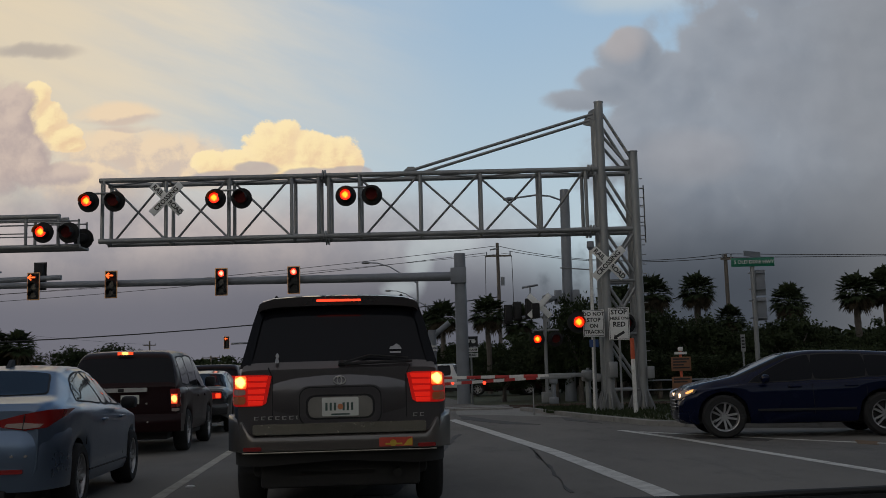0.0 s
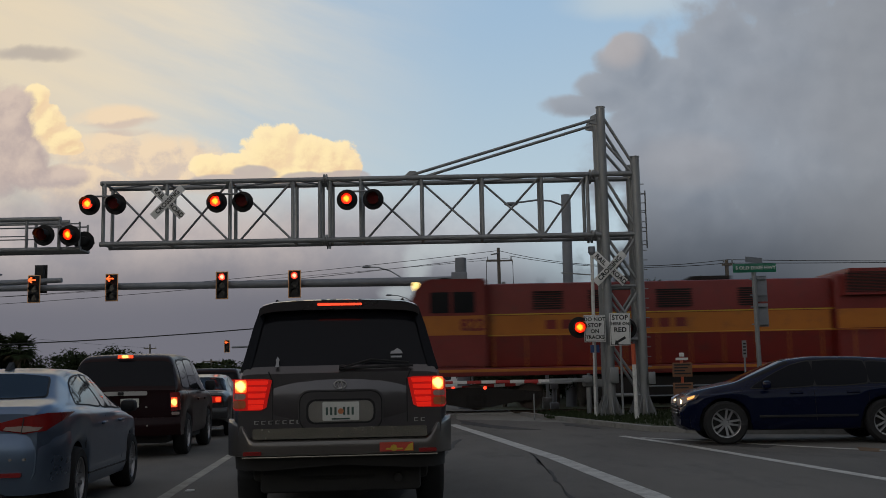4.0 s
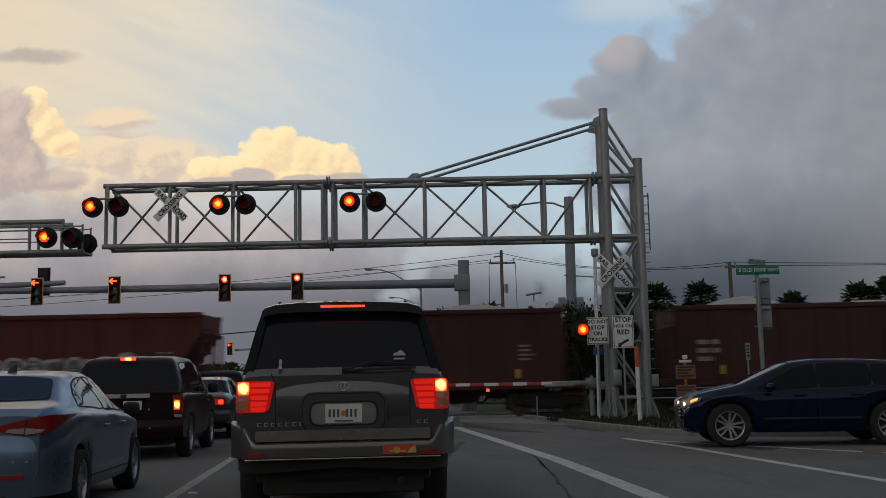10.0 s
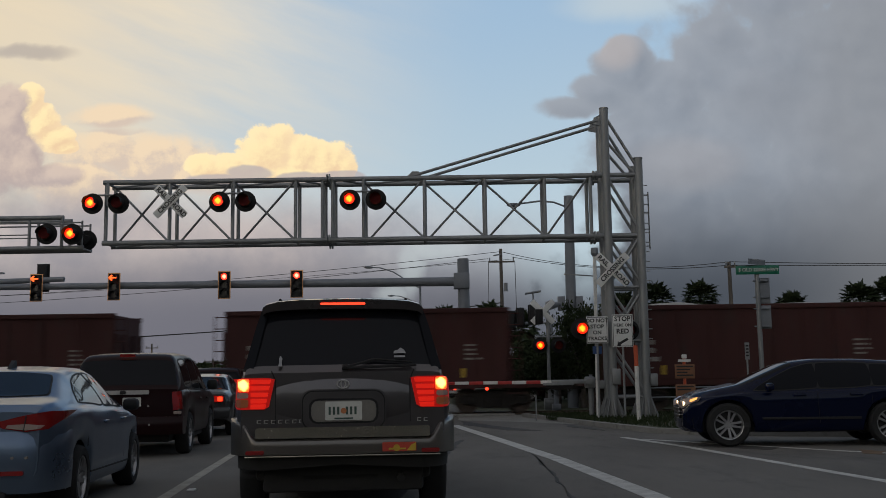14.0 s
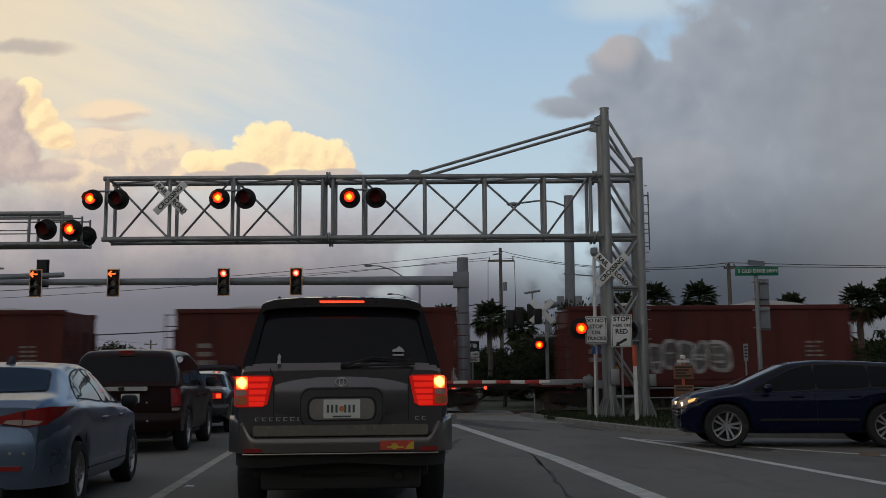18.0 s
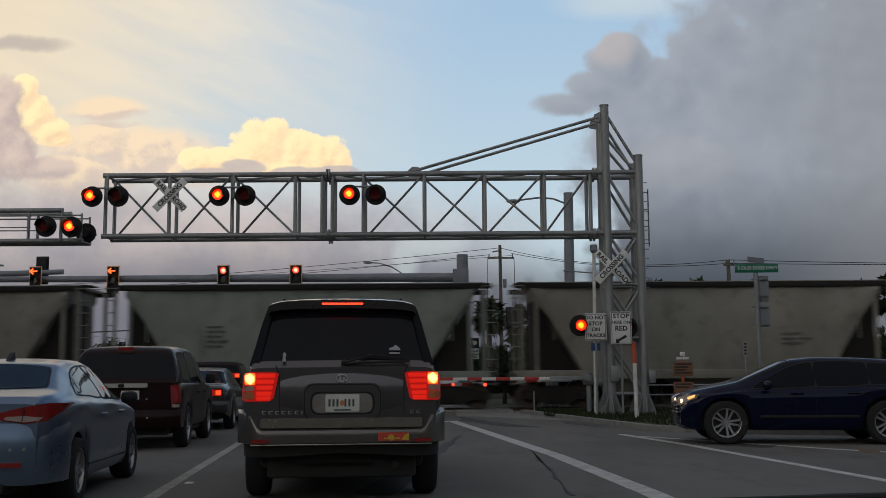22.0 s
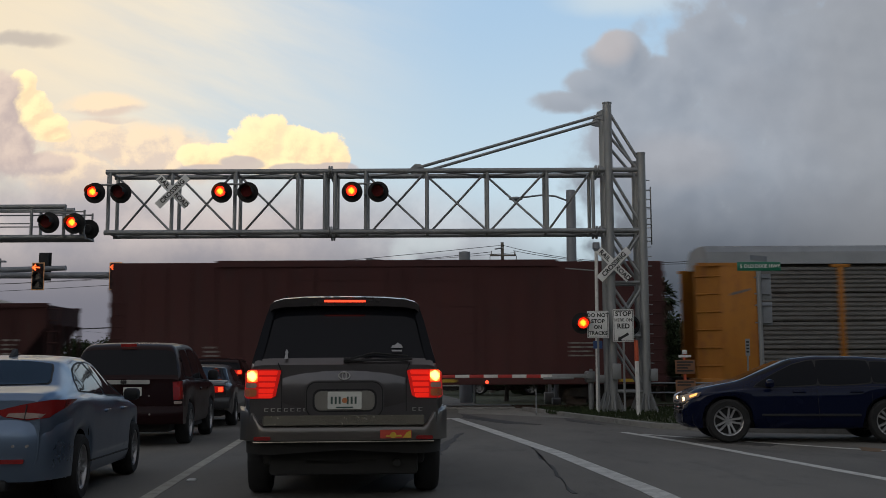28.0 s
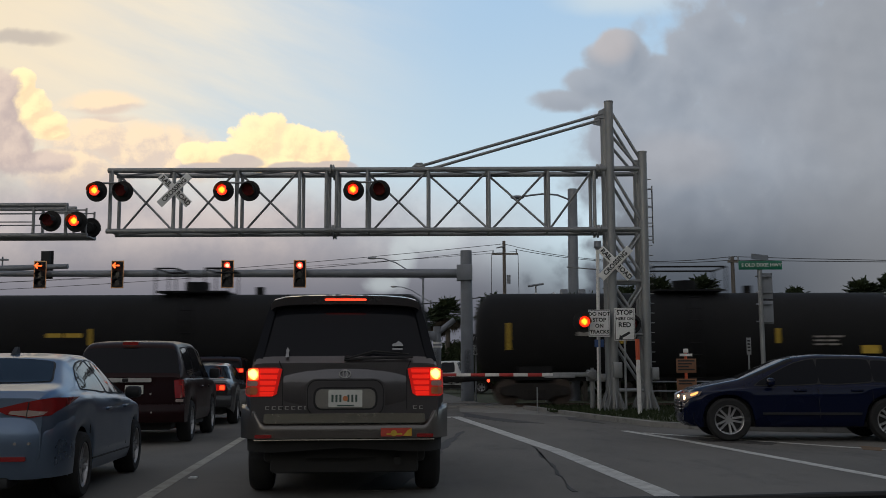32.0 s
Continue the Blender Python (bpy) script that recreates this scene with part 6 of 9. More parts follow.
def road_sign(name, x, y, w, h, z, rows, label, sizes, lean=0.0, arrow=False):
    s = thing(name, label, "road sign", pose(x, y, 0, 0, lean, 0))
    bar("post", (0, 0, 0.04), (0, 0, z + h * 0.4), 0.032, GALV, s)
    bm = B()
    box(bm, -w / 2, w / 2, -0.05, -0.042, z - h / 2, z + h / 2, 0.003)
    plate = part("sign_plate", bm, SIGN_WHITE, s)
    bm = B()
    t, e = 0.014, 0.02
    for xa, xb, za, zb in ((-w / 2 + e, w / 2 - e, h / 2 - e - t, h / 2 - e), (-w / 2 + e, w / 2 - e, -h / 2 + e, -h / 2 + e + t), (-w / 2 + e, -w / 2 + e + t, -h / 2 + e, h / 2 - e), (w / 2 - e - t, w / 2 - e, -h / 2 + e, h / 2 - e)):
        box(bm, xa, xb, -0.054, -0.0495, z + za, z + zb)
    part("border", bm, SIGN_BLACK, plate, smooth=0)
    for words, dz, size in zip(rows, sizes[0], sizes[1]):
        wording(words, size, SIGN_BLACK, plate, pose(0, -0.055, z + dz), depth=0.002, spacing=1.05)
    if arrow:
        bm = B()
        az = z - 0.32
        prism(bm, [(-0.17, az - 0.12), (-0.04, az - 0.12), (-0.075, az - 0.07), (0.16, az + 0.06), (0.12, az + 0.12), (-0.11, az - 0.01), (-0.14, az + 0.03)], "y", -0.057, -0.05)
        part("arrow", bm, SIGN_BLACK, plate, smooth=0)
    return s


road_sign("road_sign", 4.34, 29.95, 0.61, 0.77, 2.56, ("DO NOT", "STOP", "ON", "TRACKS"), "white rectangular sign with black words about tracks", ((0.26, 0.09, -0.08, -0.25), (0.15, 0.155, 0.15, 0.14)))
road_sign("road_sign", 5.04, 29.8, 0.59, 0.92, 2.52, ("STOP", "HERE ON", "RED"), "white rectangular sign with black words and an arrow", ((0.33, 0.155, -0.02), (0.185, 0.115, 0.19)), arrow=True)

marker = thing("delineator_post", "white plastic marker post with an orange-red top", "marker post", pose(5.09, 28.0, 0.0))
bar("post", (0, 0, 0.05), (-0.015, 0, 1.5), 0.055, GATE_WHITE, marker)
bar("sleeve", (-0.015, 0, 1.5), (-0.02, 0, 2.05), 0.058, ORANGE_RED, marker, "orange-red sleeve")

PANEL_ORANGE = surface("faded_orange_panel", (0.22, 0.10, 0.05), 0.75, other=(0.16, 0.085, 0.05), scale=4, bump=0.05)
cable_sign = thing("warning_sign", "two faded orange warning panels on a post", "warning sign", pose(5.78, 25.5, 0))
bar("post", (0, 0, 0.05), (0, 0, 1.66), 0.035, ORANGE_RED, cable_sign)
for za, zb in ((1.16, 1.5), (0.68, 1.02)):
    bm = B()
    box(bm, -0.24, 0.24, -0.05, -0.035, za, zb, 0.004)
    plate = part("panel", bm, PANEL_ORANGE, cable_sign)
    bm = B()
    for i in range(4 if za > 1.1 else 2):
        box(bm, -0.2, 0.2 - 0.07 * (i % 3), -0.056, -0.049, zb - 0.07 - i * 0.07, zb - 0.035 - i * 0.07)
    part("writing", bm, SIGN_BLACK, plate, smooth=0)
bm = B()
box(bm, -0.15, 0.15, -0.05, -0.035, 1.56, 1.62)
box(bm, -0.06, 0.06, -0.06, -0.0, 1.64, 1.74, 0.02)
part("cap", bm, GATE_WHITE, cable_sign)

street = thing("street_sign", "green street-name blade on a tall steel post", "street sign", pose(8.1, 27.0, 0))
bar("post", (0.02, 0, 0.05), (0.0, 0, 3.95), 0.06, GALV, street)
bm = B()
box(bm, -0.56, 0.56, -0.09, -0.075, 3.80, 4.03, 0.004)
blade = part("name_blade", bm, SIGN_GREEN, street, "green blade with white letters")
wording("S OLD DIXIE HWY", 0.125, SIGN_WHITE, blade, pose(0.03, -0.094, 3.915), depth=0.002, spacing=1.02, weight=0.015)
bm = B()
prism(bm, [(-0.26, -0.24), (0.3, 0.2), (0.295, 0.22), (-0.265, -0.22)], "z", 4.06, 4.2)
part("name_blade", bm, GALV_DARK, street, "second blade seen edge on")
bm = B()
for za, zb in ((3.05, 3.72), (2.4, 3.0)):
    box(bm, 0.08, 0.34, 0.05, 0.07, za, zb, 0.004)
part("route_plate", bm, GALV_DARK, street, "back of a route plate")
bm = B()
for z in (3.62, 3.2, 2.9, 2.45):
    box(bm, -0.1, 0.3, -0.03, 0.08, z, z + 0.03)
part("bracket", bm, GALV_DARK, street)
small = thing("road_sign", "narrow grey sign on a thin post", "road sign", pose(7.46, 26.0, 0))
bar("post", (0, 0, 0.05), (0, 0, 2.0), 0.022, GALV, small)
bm = B()
box(bm, -0.055, 0.055, -0.03, -0.02, 1.6, 2.02)
plate = part("sign_plate", bm, GALV, small)
bm = B()
for i in range(4):
    box(bm, -0.035, 0.035, -0.034, -0.03, 1.68 + i * 0.08, 1.72 + i * 0.08)
part("writing", bm, SIGN_BLACK, plate, smooth=0)

# ---- traffic signals beyond the track ----
mast = thing("traffic_signal_mast", "grey steel mast arm carrying red traffic signals", "traffic signal", pose(0.80, 42.5, 0))
bar("pole", (0, 0, -0.1), (-0.03, 0, 6.1), 0.27, GALV_DARK, mast, r1=0.23, sides=24)
bar("arm", (-0.1, -0.1, 5.16), (-25.0, -0.1, 5.22), 0.19, GALV_DARK, mast, r1=0.1, sides=20)
bm = B()
box(bm, -0.42, 0.22, -0.33, 0.2, 4.86, 5.5, 0.03)
part("arm_clamp", bm, GALV_DARK, mast)


def traffic_signal(parent, x, y, z, arrow=False, back=False, scale=1.0, lit=True):
    s = new("signal_head")
    s.parent = parent
    s.matrix_basis = pose(x, y, z, 0, 0, 180 if back else 0) @ Matrix.Scale(scale, 4)
    bm = B()
    box(bm, -0.255, 0.255, -0.02, 0.0, -0.56, 0.56, 0.01)
    part("backplate", bm, BLACK if back else SIGNAL_YELLOW, s)
    bm = B()
    box(bm, -0.22, 0.22, -0.03, -0.015, -0.525, 0.525)
    box(bm, -0.17, 0.17, -0.02, 0.2, -0.5, 0.5, 0.03)
    part("housing", bm, BLACK, s)
    for k, zz in enumerate((0.34, 0.0, -0.34)):
        bm = B()
        prism(bm, [(0.155 * math.cos(radians(a)), zz + 0.155 * math.sin(radians(a))) for a in range(-20, 201, 20)] + [(0.145 * math.cos(radians(a)), zz + 0.145 * math.sin(radians(a))) for a in range(200, -21, -20)], "y", -0.24, -0.03)
        part("visor", bm, BLACK, s)
        bm = B()
        if k == 0 and lit and not back:
            if arrow:
                prism(bm, [(-0.165, zz), (-0.03, zz + 0.13), (0.015, zz + 0.09), (-0.05, zz + 0.028), (0.16, zz + 0.028), (0.16, zz - 0.028), (-0.05, zz - 0.028), (0.015, zz - 0.09), (-0.03, zz - 0.13)], "y", -0.26, -0.245)
                part("lit_arrow", bm, ARROW_LIT, s, "lit red arrow", smooth=0)
            else:
                rod(bm, (0, -0.012, 0), (0, 0.0, 0), 0.135, sides=20)
                part("lit_lens", bm, LENS_SIGNAL, s, "lit red lens", at=pose(0, -0.035, zz))
        else:
            rod(bm, (0, -0.045, zz), (0, -0.032, zz), 0.135, sides=20)
            part("dark_lens", bm, surface("smoked_lens", (0.03, 0.03, 0.032), 0.2, bump=0.0), s)
    return s


for x, arrow in ((-17.3, True), (-14.16, True), (-9.70, False), (-6.77, False)):
    traffic_signal(mast, x, -0.45, 5.16 - 0.03, arrow)
# the arm from the other side, with its signal seen from behind
mast2 = thing("traffic_signal_mast", "grey mast arm end with a signal seen from behind", "traffic signal", pose(-25.93, 44.3, -0.099) @ Matrix.Scale(1.0805, 4))
bar("pole", (0, 0, -0.1), (0, 0, 6.2), 0.26, GALV_DARK, mast2, r1=0.22, sides=20)
bar("arm", (0, 0, 5.1), (9.0, 0, 5.36), 0.16, GALV_DARK, mast2, r1=0.1)
traffic_signal(mast2, 8.05, 0.3, 5.45, back=True)
bm = B()
box(bm, 5.6, 7.0, -0.12, -0.02, 5.05, 5.12)
rod(bm, (6.4, 0, 5.3), (6.4, 0, 5.75), 0.03)
box(bm, 6.2, 6.6, -0.1, 0.1, 5.6, 5.66)
part("camera_mount", bm, GALV_DARK, mast2)

far_head = thing("traffic_signal_mast", "distant traffic signal on a thin arm", "traffic signal", pose(-17.0, 95, 0))
bar("arm", (-2.2, 0, 4.35), (4.0, 0, 4.5), 0.09, GALV_DARK, far_head)
bar("pole", (4.0, 0, 0), (4.0, 0, 5.2), 0.15, GALV_DARK, far_head)
traffic_signal(far_head, -2.6, -0.2, 4.45, True, scale=1.0)

behind = thing("traffic_signal_mast", "black signal heads seen from the side", "traffic signal", pose(4.0, 55, 0))
bar("pole", (1.6, 0.3, -0.1), (1.6, 0.3, 4.2), 0.1, GALV_DARK, behind)
bar("arm", (-0.6, 0.3, 4.05), (1.6, 0.3, 4.1), 0.06, GALV_DARK, behind)
for x, z in ((-0.5, 4.25), (-0.02, 4.4), (0.62, 4.55)):
    s = traffic_signal(behind, x, 0.2, z, back=True, scale=0.9)

# lamp pole and street lamps
lamp_pole = thing("street_lamp", "tall grey steel pole with a curved lamp arm", "street lamp", pose(5.3, 44.0, 0))
bar("pole", (0, 0, -0.1), (0.05, 0, 8.9), 0.24, GALV_DARK, lamp_pole, r1=0.2, sides=24)
bm = B()
for a, b in (((-0.1, 0, 8.45), (-0.6, 0, 8.65)), ((-0.6, 0, 8.65), (-1.2, 0, 8.7)), ((-1.2, 0, 8.7), (-2.05, 0, 8.6))):
    rod(bm, a, b, 0.04, sides=8)
part("lamp_arm", bm, GALV_DARK, lamp_pole)
bm = B()
ball(bm, -2.3, 0, 8.55, 0.2, 1.5, 0.8, 0.45)
part("lantern", bm, GALV_DARK, lamp_pole)
for x0, x1 in ((-0.55, -0.25), (0.2, 0.5)):
    bm = B()
    box(bm, x0, x1, -0.3, 0.0, 4.0, 4.6, 0.03)
    part("horn_box", bm, GALV_DARK, lamp_pole)
bm = B()
rod(bm, (-0.5, -0.3, 4.25), (-0.95, -0.6, 4.2), 0.08, 0.2, sides=14)
part("horn", bm, GALV_DARK, lamp_pole)


def street_lamp(x, y, h, reach, label):
    s = thing("street_lamp", label, "street lamp", pose(x, y, 0), group="distant street lamps")
    bar("pole", (0, 0, -0.1), (0, 0, h - 1.6), 0.12, GALV_DARK, s, r1=0.09)
    bm = B()
    rod(bm, (0, 0, h - 1.9), (reach * 0.55, 0, h - 0.4), 0.05, sides=8)
    rod(bm, (reach * 0.55, 0, h - 0.4), (reach * 0.8, 0, h - 0.05), 0.05, sides=8)
    rod(bm, (reach * 0.8, 0, h - 0.05), (reach, 0, h), 0.05, sides=8)
    part("lamp_arm", bm, GALV_DARK, s)
    bm = B()
    ball(bm, reach * 1.03, 0, h, 0.28, 1.5, 0.8, 0.4)
    part("lantern", bm, GALV_DARK, s)
    return s


street_lamp(-2.1, 90, 10.9, -4.3, "distant grey street lamp with a long arm")
street_lamp(-2.0, 125, 11.2, -4.3, "distant grey street lamp with a long arm")

# utility poles and wires
def utility_pole(x, y, h, arms, label, r=0.16):
    p = thing("utility_pole", label, "utility pole", pose(x, y, 0), group="poles of the power line")
    bar("pole", (0, 0, -0.1), (-0.05, 0, h), r, WOOD_POLE, p, r1=r * 0.7)
    for z, w in arms:
        bm = B()
        box(bm, -w, w, -0.16, -0.06, z - 0.06, z + 0.06)
        part("crossarm", bm, WOOD_POLE, p, smooth=0)
        for k in (-w + 0.1, w - 0.1):
            bm = B()
            rod(bm, (k, -0.11, z + 0.06), (k, -0.11, z + 0.3), 0.05, 0.035, sides=8)
            part("insulator", bm, GALV_DARK, p)
    return p


pole_a = utility_pole(4.15, 75, 10.5, ((9.55, 0.95), (5.35, 0.95)), "weathered wooden utility pole with two crossarms")
for k in (-0.95, 0.95):
    bar("drop_wire", (k, -0.2, 9.5), (k * 1.05, -0.2, 5.4), 0.02, CABLE, pole_a)
bm = B()
rod(bm, (0.25, -0.2, 7.4), (0.25, -0.2, 8.0), 0.14)
part("transformer", bm, GALV_DARK, pole_a)
bar("conductor_clamp", (-0.6, -0.1, 10.0), (0.0, -0.1, 10.1), 0.05, GALV_DARK, pole_a)
utility_pole(16.5, 60, 7.7, ((7.4, 0.35),), "plain utility pole above the trees", 0.15)
utility_pole(-42, 150, 6.8, ((6.2, 0.9),), "distant wooden utility pole with one crossarm")
utility_pole(-31.0, 140, 4.3, ((4.0, 1.2),), "distant wooden utility pole with one crossarm")


def wire(points, sag, r=0.02, label="thin black overhead cable"):
    bm = B()
    rings = []
    for (ax, ay, az), (bx, by, bz) in zip(points, points[1:]):
        for i in range(13):
            t = i / 12
            x, y, z = ax + (bx - ax) * t, ay + (by - ay) * t, az + (bz - az) * t - sag * 4 * t * (1 - t)
            rings.append([(x, y + r * math.cos(k * 1.2566), z + r * math.sin(k * 1.2566)) for k in range(5)])
    loft(bm, rings)
    return solid("overhead_cable", bm, CABLE, label, "cable", group="overhead cables", smooth=60)


wire([(-60, 95, 8.9), (4.1, 75, 10.3), (16.5, 60, 7.7), (60, 40, 6.5)], 0.7)
wire([(-60, 95, 8.2), (3.2, 75, 9.8)], 0.7)
wire([(4.9, 75, 9.9), (16.5, 60, 7.5), (60, 40, 6.3)], 0.5)
wire([(-70, 100, 9.2), (5.0, 75, 9.75)], 0.6, 0.014)
wire([(-45, 66, 3.9), (4.1, 75, 6.6)], 0.9, 0.04)
wire([(-60, 95, 8.9), (-42, 150, 6.3)], 0.5, 0.014)

bike = thing("road_sign", "black and white bicycle lane sign on a post", "road sign", pose(1.14, 43.2, 0))
bar("post", (0.02, 0, -0.1), (0.02, 0, 2.7), 0.04, GALV, bike)
bm = B()
box(bm, -0.3, 0.3, -0.06, -0.04, 2.3, 2.72)
part("sign_plate", bm, SIGN_BLACK, bike, smooth=0)
bm = B()
for x in (-0.12, 0.12):
    rod(bm, (x, -0.07, 2.52), (x, -0.06, 2.52), 0.09, sides=16)
box(bm, -0.14, 0.14, -0.07, -0.06, 2.58, 2.61)
part("cycle_symbol", bm, SIGN_WHITE, bike)
for za, zb in ((2.08, 2.26), (1.86, 2.04)):
    bm = B()
    box(bm, -0.3, 0.3, -0.06, -0.04, za, zb)
    p = part("word_plate", bm, SIGN_WHITE, bike, smooth=0)
    wording("AHEAD" if za < 2 else "BIKE LANE", 0.14 if za < 2 else 0.115, SIGN_BLACK, p, pose(0, -0.064, (za + zb) / 2), depth=0.002)

pedestrian = thing("signal_post", "short grey post with a slanted street light arm", "signal post", pose(-0.45, 45.0, 0))
bar("post", (0, 0, -0.1), (0, 0, 3.1), 0.18, GALV_DARK, pedestrian)
bar("arm", (0, 0, 2.8), (0.75, 0, 3.4), 0.12, GALV_DARK, pedestrian)
bm = B()
box(bm, -0.5, -0.05, -0.2, 0.1, 2.5, 2.9, 0.03)
part("box", bm, GALV_DARK, pedestrian)
bm = B()
for z in (0.3, 0.5, 2.2, 2.35):
    rod(bm, (0, 0, z), (0, 0, z + 0.08), 0.19, sides=14)
part("band", bm, GATE_WHITE, pedestrian)
stub = thing("guard_post", "thin steel stake beside the road", "post", pose(2.55, 30.0, 0))
bar("stake", (0, 0, 0), (0, 0, 0.75), 0.02, GALV, stub)
vane = thing("weather_mast", "thin mast with a small weather vane", "mast", pose(5.6, 66, 0))
bar("pole", (0, 0, 0), (0, 0, 6.6), 0.05, GALV_DARK, vane)
bar("vane", (-0.5, 0, 6.5), (0.5, 0, 6.65), 0.07, GALV_DARK, vane)
rail = thing("guard_rail", "low dark steel pipe rail by the track", "guard rail", pose(0, 33.6, 0))
for z in (0.55, 0.85):
    bar("pipe", (6.4, 0, z), (18, 0, z), 0.025, GALV_DARK, rail)
for x in (6.4, 8.6, 10.8, 13, 15.2, 18):
    bar("stake", (x, 0, 0.0), (x, 0, 0.85), 0.03, GALV_DARK, rail)

# ---- trees and far background ----
def crown_mesh(seed, rx, ry, rz, clumps, leaves, size, lift):
    """Many small leaf blades in clumps, with an uneven outline and gaps."""
    rng = random.Random(seed)
    verts, faces = [], []
    for c in range(clumps):
        while True:
            p = Vector((rng.uniform(-1, 1), rng.uniform(-1, 1), rng.uniform(-1, 1)))
            if 0.25 < p.length < 1.0:
                break
        k = rng.uniform(0.75, 1.12)
        centre = Vector((p.x * rx * k, p.y * ry * k, lift + p.z * rz * k))
        spread = rng.uniform(0.16, 0.34) * min(rx, rz)
        for i in range(leaves):
            q = centre + Vector((rng.gauss(0, 1), rng.gauss(0, 1), rng.gauss(0, 0.75))) * spread * 0.6
            a = Vector((rng.gauss(0, 1), rng.gauss(0, 1), rng.gauss(0, 1))).normalized()
            b = a.cross(Vector((rng.gauss(0, 1), rng.gauss(0, 1), rng.gauss(0, 1)))).normalized()
            s = size * rng.uniform(0.6, 1.3)
            i0 = len(verts)
            verts += [q - a * s, q + b * s * 0.45, q + a * s, q - b * s * 0.45]
            faces.append((i0, i0 + 1, i0 + 2, i0 + 3))
    data = bpy.data.meshes.new("crown")
    data.from_pydata(verts, [], faces)
    data.materials.append(LEAF)
    return data


CROWNS = [crown_mesh(s, 2.2, 1.9, 1.55, 64, 105, 0.105, 2.5) for s in (1, 2, 3)]


def trunk_mesh(seed):
    rng = random.Random(seed)
    bm = B()
    rod(bm, (0, 0, -0.15), (0.05, 0, 1.5), 0.17, 0.12, sides=8)
    for i in range(6):
        a = i * 1.05 + rng.uniform(-0.3, 0.3)
        rod(bm, (0.05, 0, 1.2 + 0.05 * i), (1.2 * math.cos(a), 1.1 * math.sin(a), 2.3 + rng.uniform(0, 0.9)), 0.09, 0.03, sides=6)
    return mesh_of(bm, BARK, 40, "trunk")


TRUNKS = [trunk_mesh(s) for s in (1, 2, 3)]


def tree(x, y, scale, kind, turn, wide=1.0):
    t = thing("tree", "dark dense broadleaf tree behind the railway", "tree", pose(x, y, -0.05, 0, 0, turn) @ Matrix.Diagonal((scale * wide, scale * wide, scale, 1)), group="trees behind the railway")
    part("trunk", TRUNKS[kind], BARK, t)
    part("crown", CROWNS[kind], LEAF, t)
    return t


def palm_crown(seed, dead=True):
    """Fan fronds: each a stalk with a spread of narrow blades."""
    rng = random.Random(seed)
    verts, faces, mats = [], [], []
    for i in range(64):
        a = i * 2.399 + rng.uniform(-0.3, 0.3)
        up = math.asin(min(0.99, max(-0.85, 1.0 - 1.85 * (i + 0.5) / 64 + rng.uniform(-0.08, 0.08))))
        way = Vector((math.cos(a) * math.cos(up), math.sin(a) * math.cos(up), math.sin(up)))
        stalk = rng.uniform(0.38, 0.6)
        root, tip = Vector((0, 0, 0)), way * stalk
        side = way.cross(Vector((0, 0, 1))).normalized()
        face = side.cross(way)
        dry = 1 if up < -0.5 else 0
        k = len(verts)
        verts += [root - side * 0.02, root + side * 0.02, tip + side * 0.015, tip - side * 0.015]
        faces.append((k, k + 1, k + 2, k + 3))
        mats.append(dry)
        for j in range(17):
            f = (j - 8) / 8 * 1.5
            d = (way * math.cos(f) + side * math.sin(f) + face * 0.25 * abs(math.sin(f))).normalized()
            length = rng.uniform(0.42, 0.6) * (1 - 0.15 * abs(f))
            m = tip + d * length * 0.6
            e = tip + d * length + Vector((0, 0, -1)) * length * rng.uniform(0.1, 0.4)
            w = d.cross(face).normalized() * 0.042
            k = len(verts)
            verts += [tip, m + w, e, m - w]
            faces.append((k, k + 1, k + 2, k + 3))
            mats.append(dry)
    data = bpy.data.meshes.new("fronds")
    data.from_pydata(verts, [], faces)
    data.materials.append(FROND)
    data.materials.append(DRY_FROND)
    data.polygons.foreach_set("material_index", mats)
    return data


PALMS = [palm_crown(s) for s in (11, 12, 13)]
bm = B()
for i in range(10):
    rod(bm, (0.03 * math.sin(i), 0, i * 0.5 - 0.2), (0.03 * math.sin(i + 1), 0, i * 0.5 + 0.32), 0.17, 0.15, sides=10)
PALM_TRUNK = mesh_of(bm, BARK, 40, "trunk")


def palm(x, y, h, kind, spread=1.0):
    t = thing("palm_tree", "cabbage palm with a round head of fan leaves", "palm tree", pose(x, y, 0, 0, 0, 47 * kind), group="palms behind the railway")
    part("trunk", PALM_TRUNK, BARK, t, at=Matrix.Diagonal((1, 1, h / 5.0, 1)))
    part("fronds", PALMS[kind % 3], FROND, t, at=pose(0, 0, h, 0, 0, 31 * kind) @ Matrix.Scale(spread, 4))
    return t


rng = random.Random(8)
x = 4.6
i = 0
while x < 34:
    y = rng.uniform(47, 52)
    tall = 0.78 if x < 6.5 else rng.uniform(0.92, 1.14) if x < 11.5 else rng.uniform(0.72, 0.96)
    tree(x, y, tall, i % 3, rng.uniform(0, 360), rng.uniform(0.9, 1.15))
    tree(x + 0.9, y + 4, tall * rng.uniform(0.85, 1.1), (i + 1) % 3, rng.uniform(0, 360))
    x += rng.uniform(1.5, 2.3)
    i += 1
for i in range(14):
    tree(2.6 + i * 2.2, 45.2 + rng.uniform(-0.6, 0.6), rng.uniform(0.42, 0.56), i % 3, rng.uniform(0, 360), 1.5)
for i in range(9):
    tree(-0.5 + i * 0.9, 66 + rng.uniform(0, 8), rng.uniform(0.6, 0.8), i % 3, rng.uniform(0, 360), 1.2)
tree(5.65, 43.35, 1.04, 1, 40, 0.62)
tree(7.1, 43.7, 0.95, 2, 130, 0.7)
tree(4.75, 44.1, 0.66, 0, 75, 0.8)
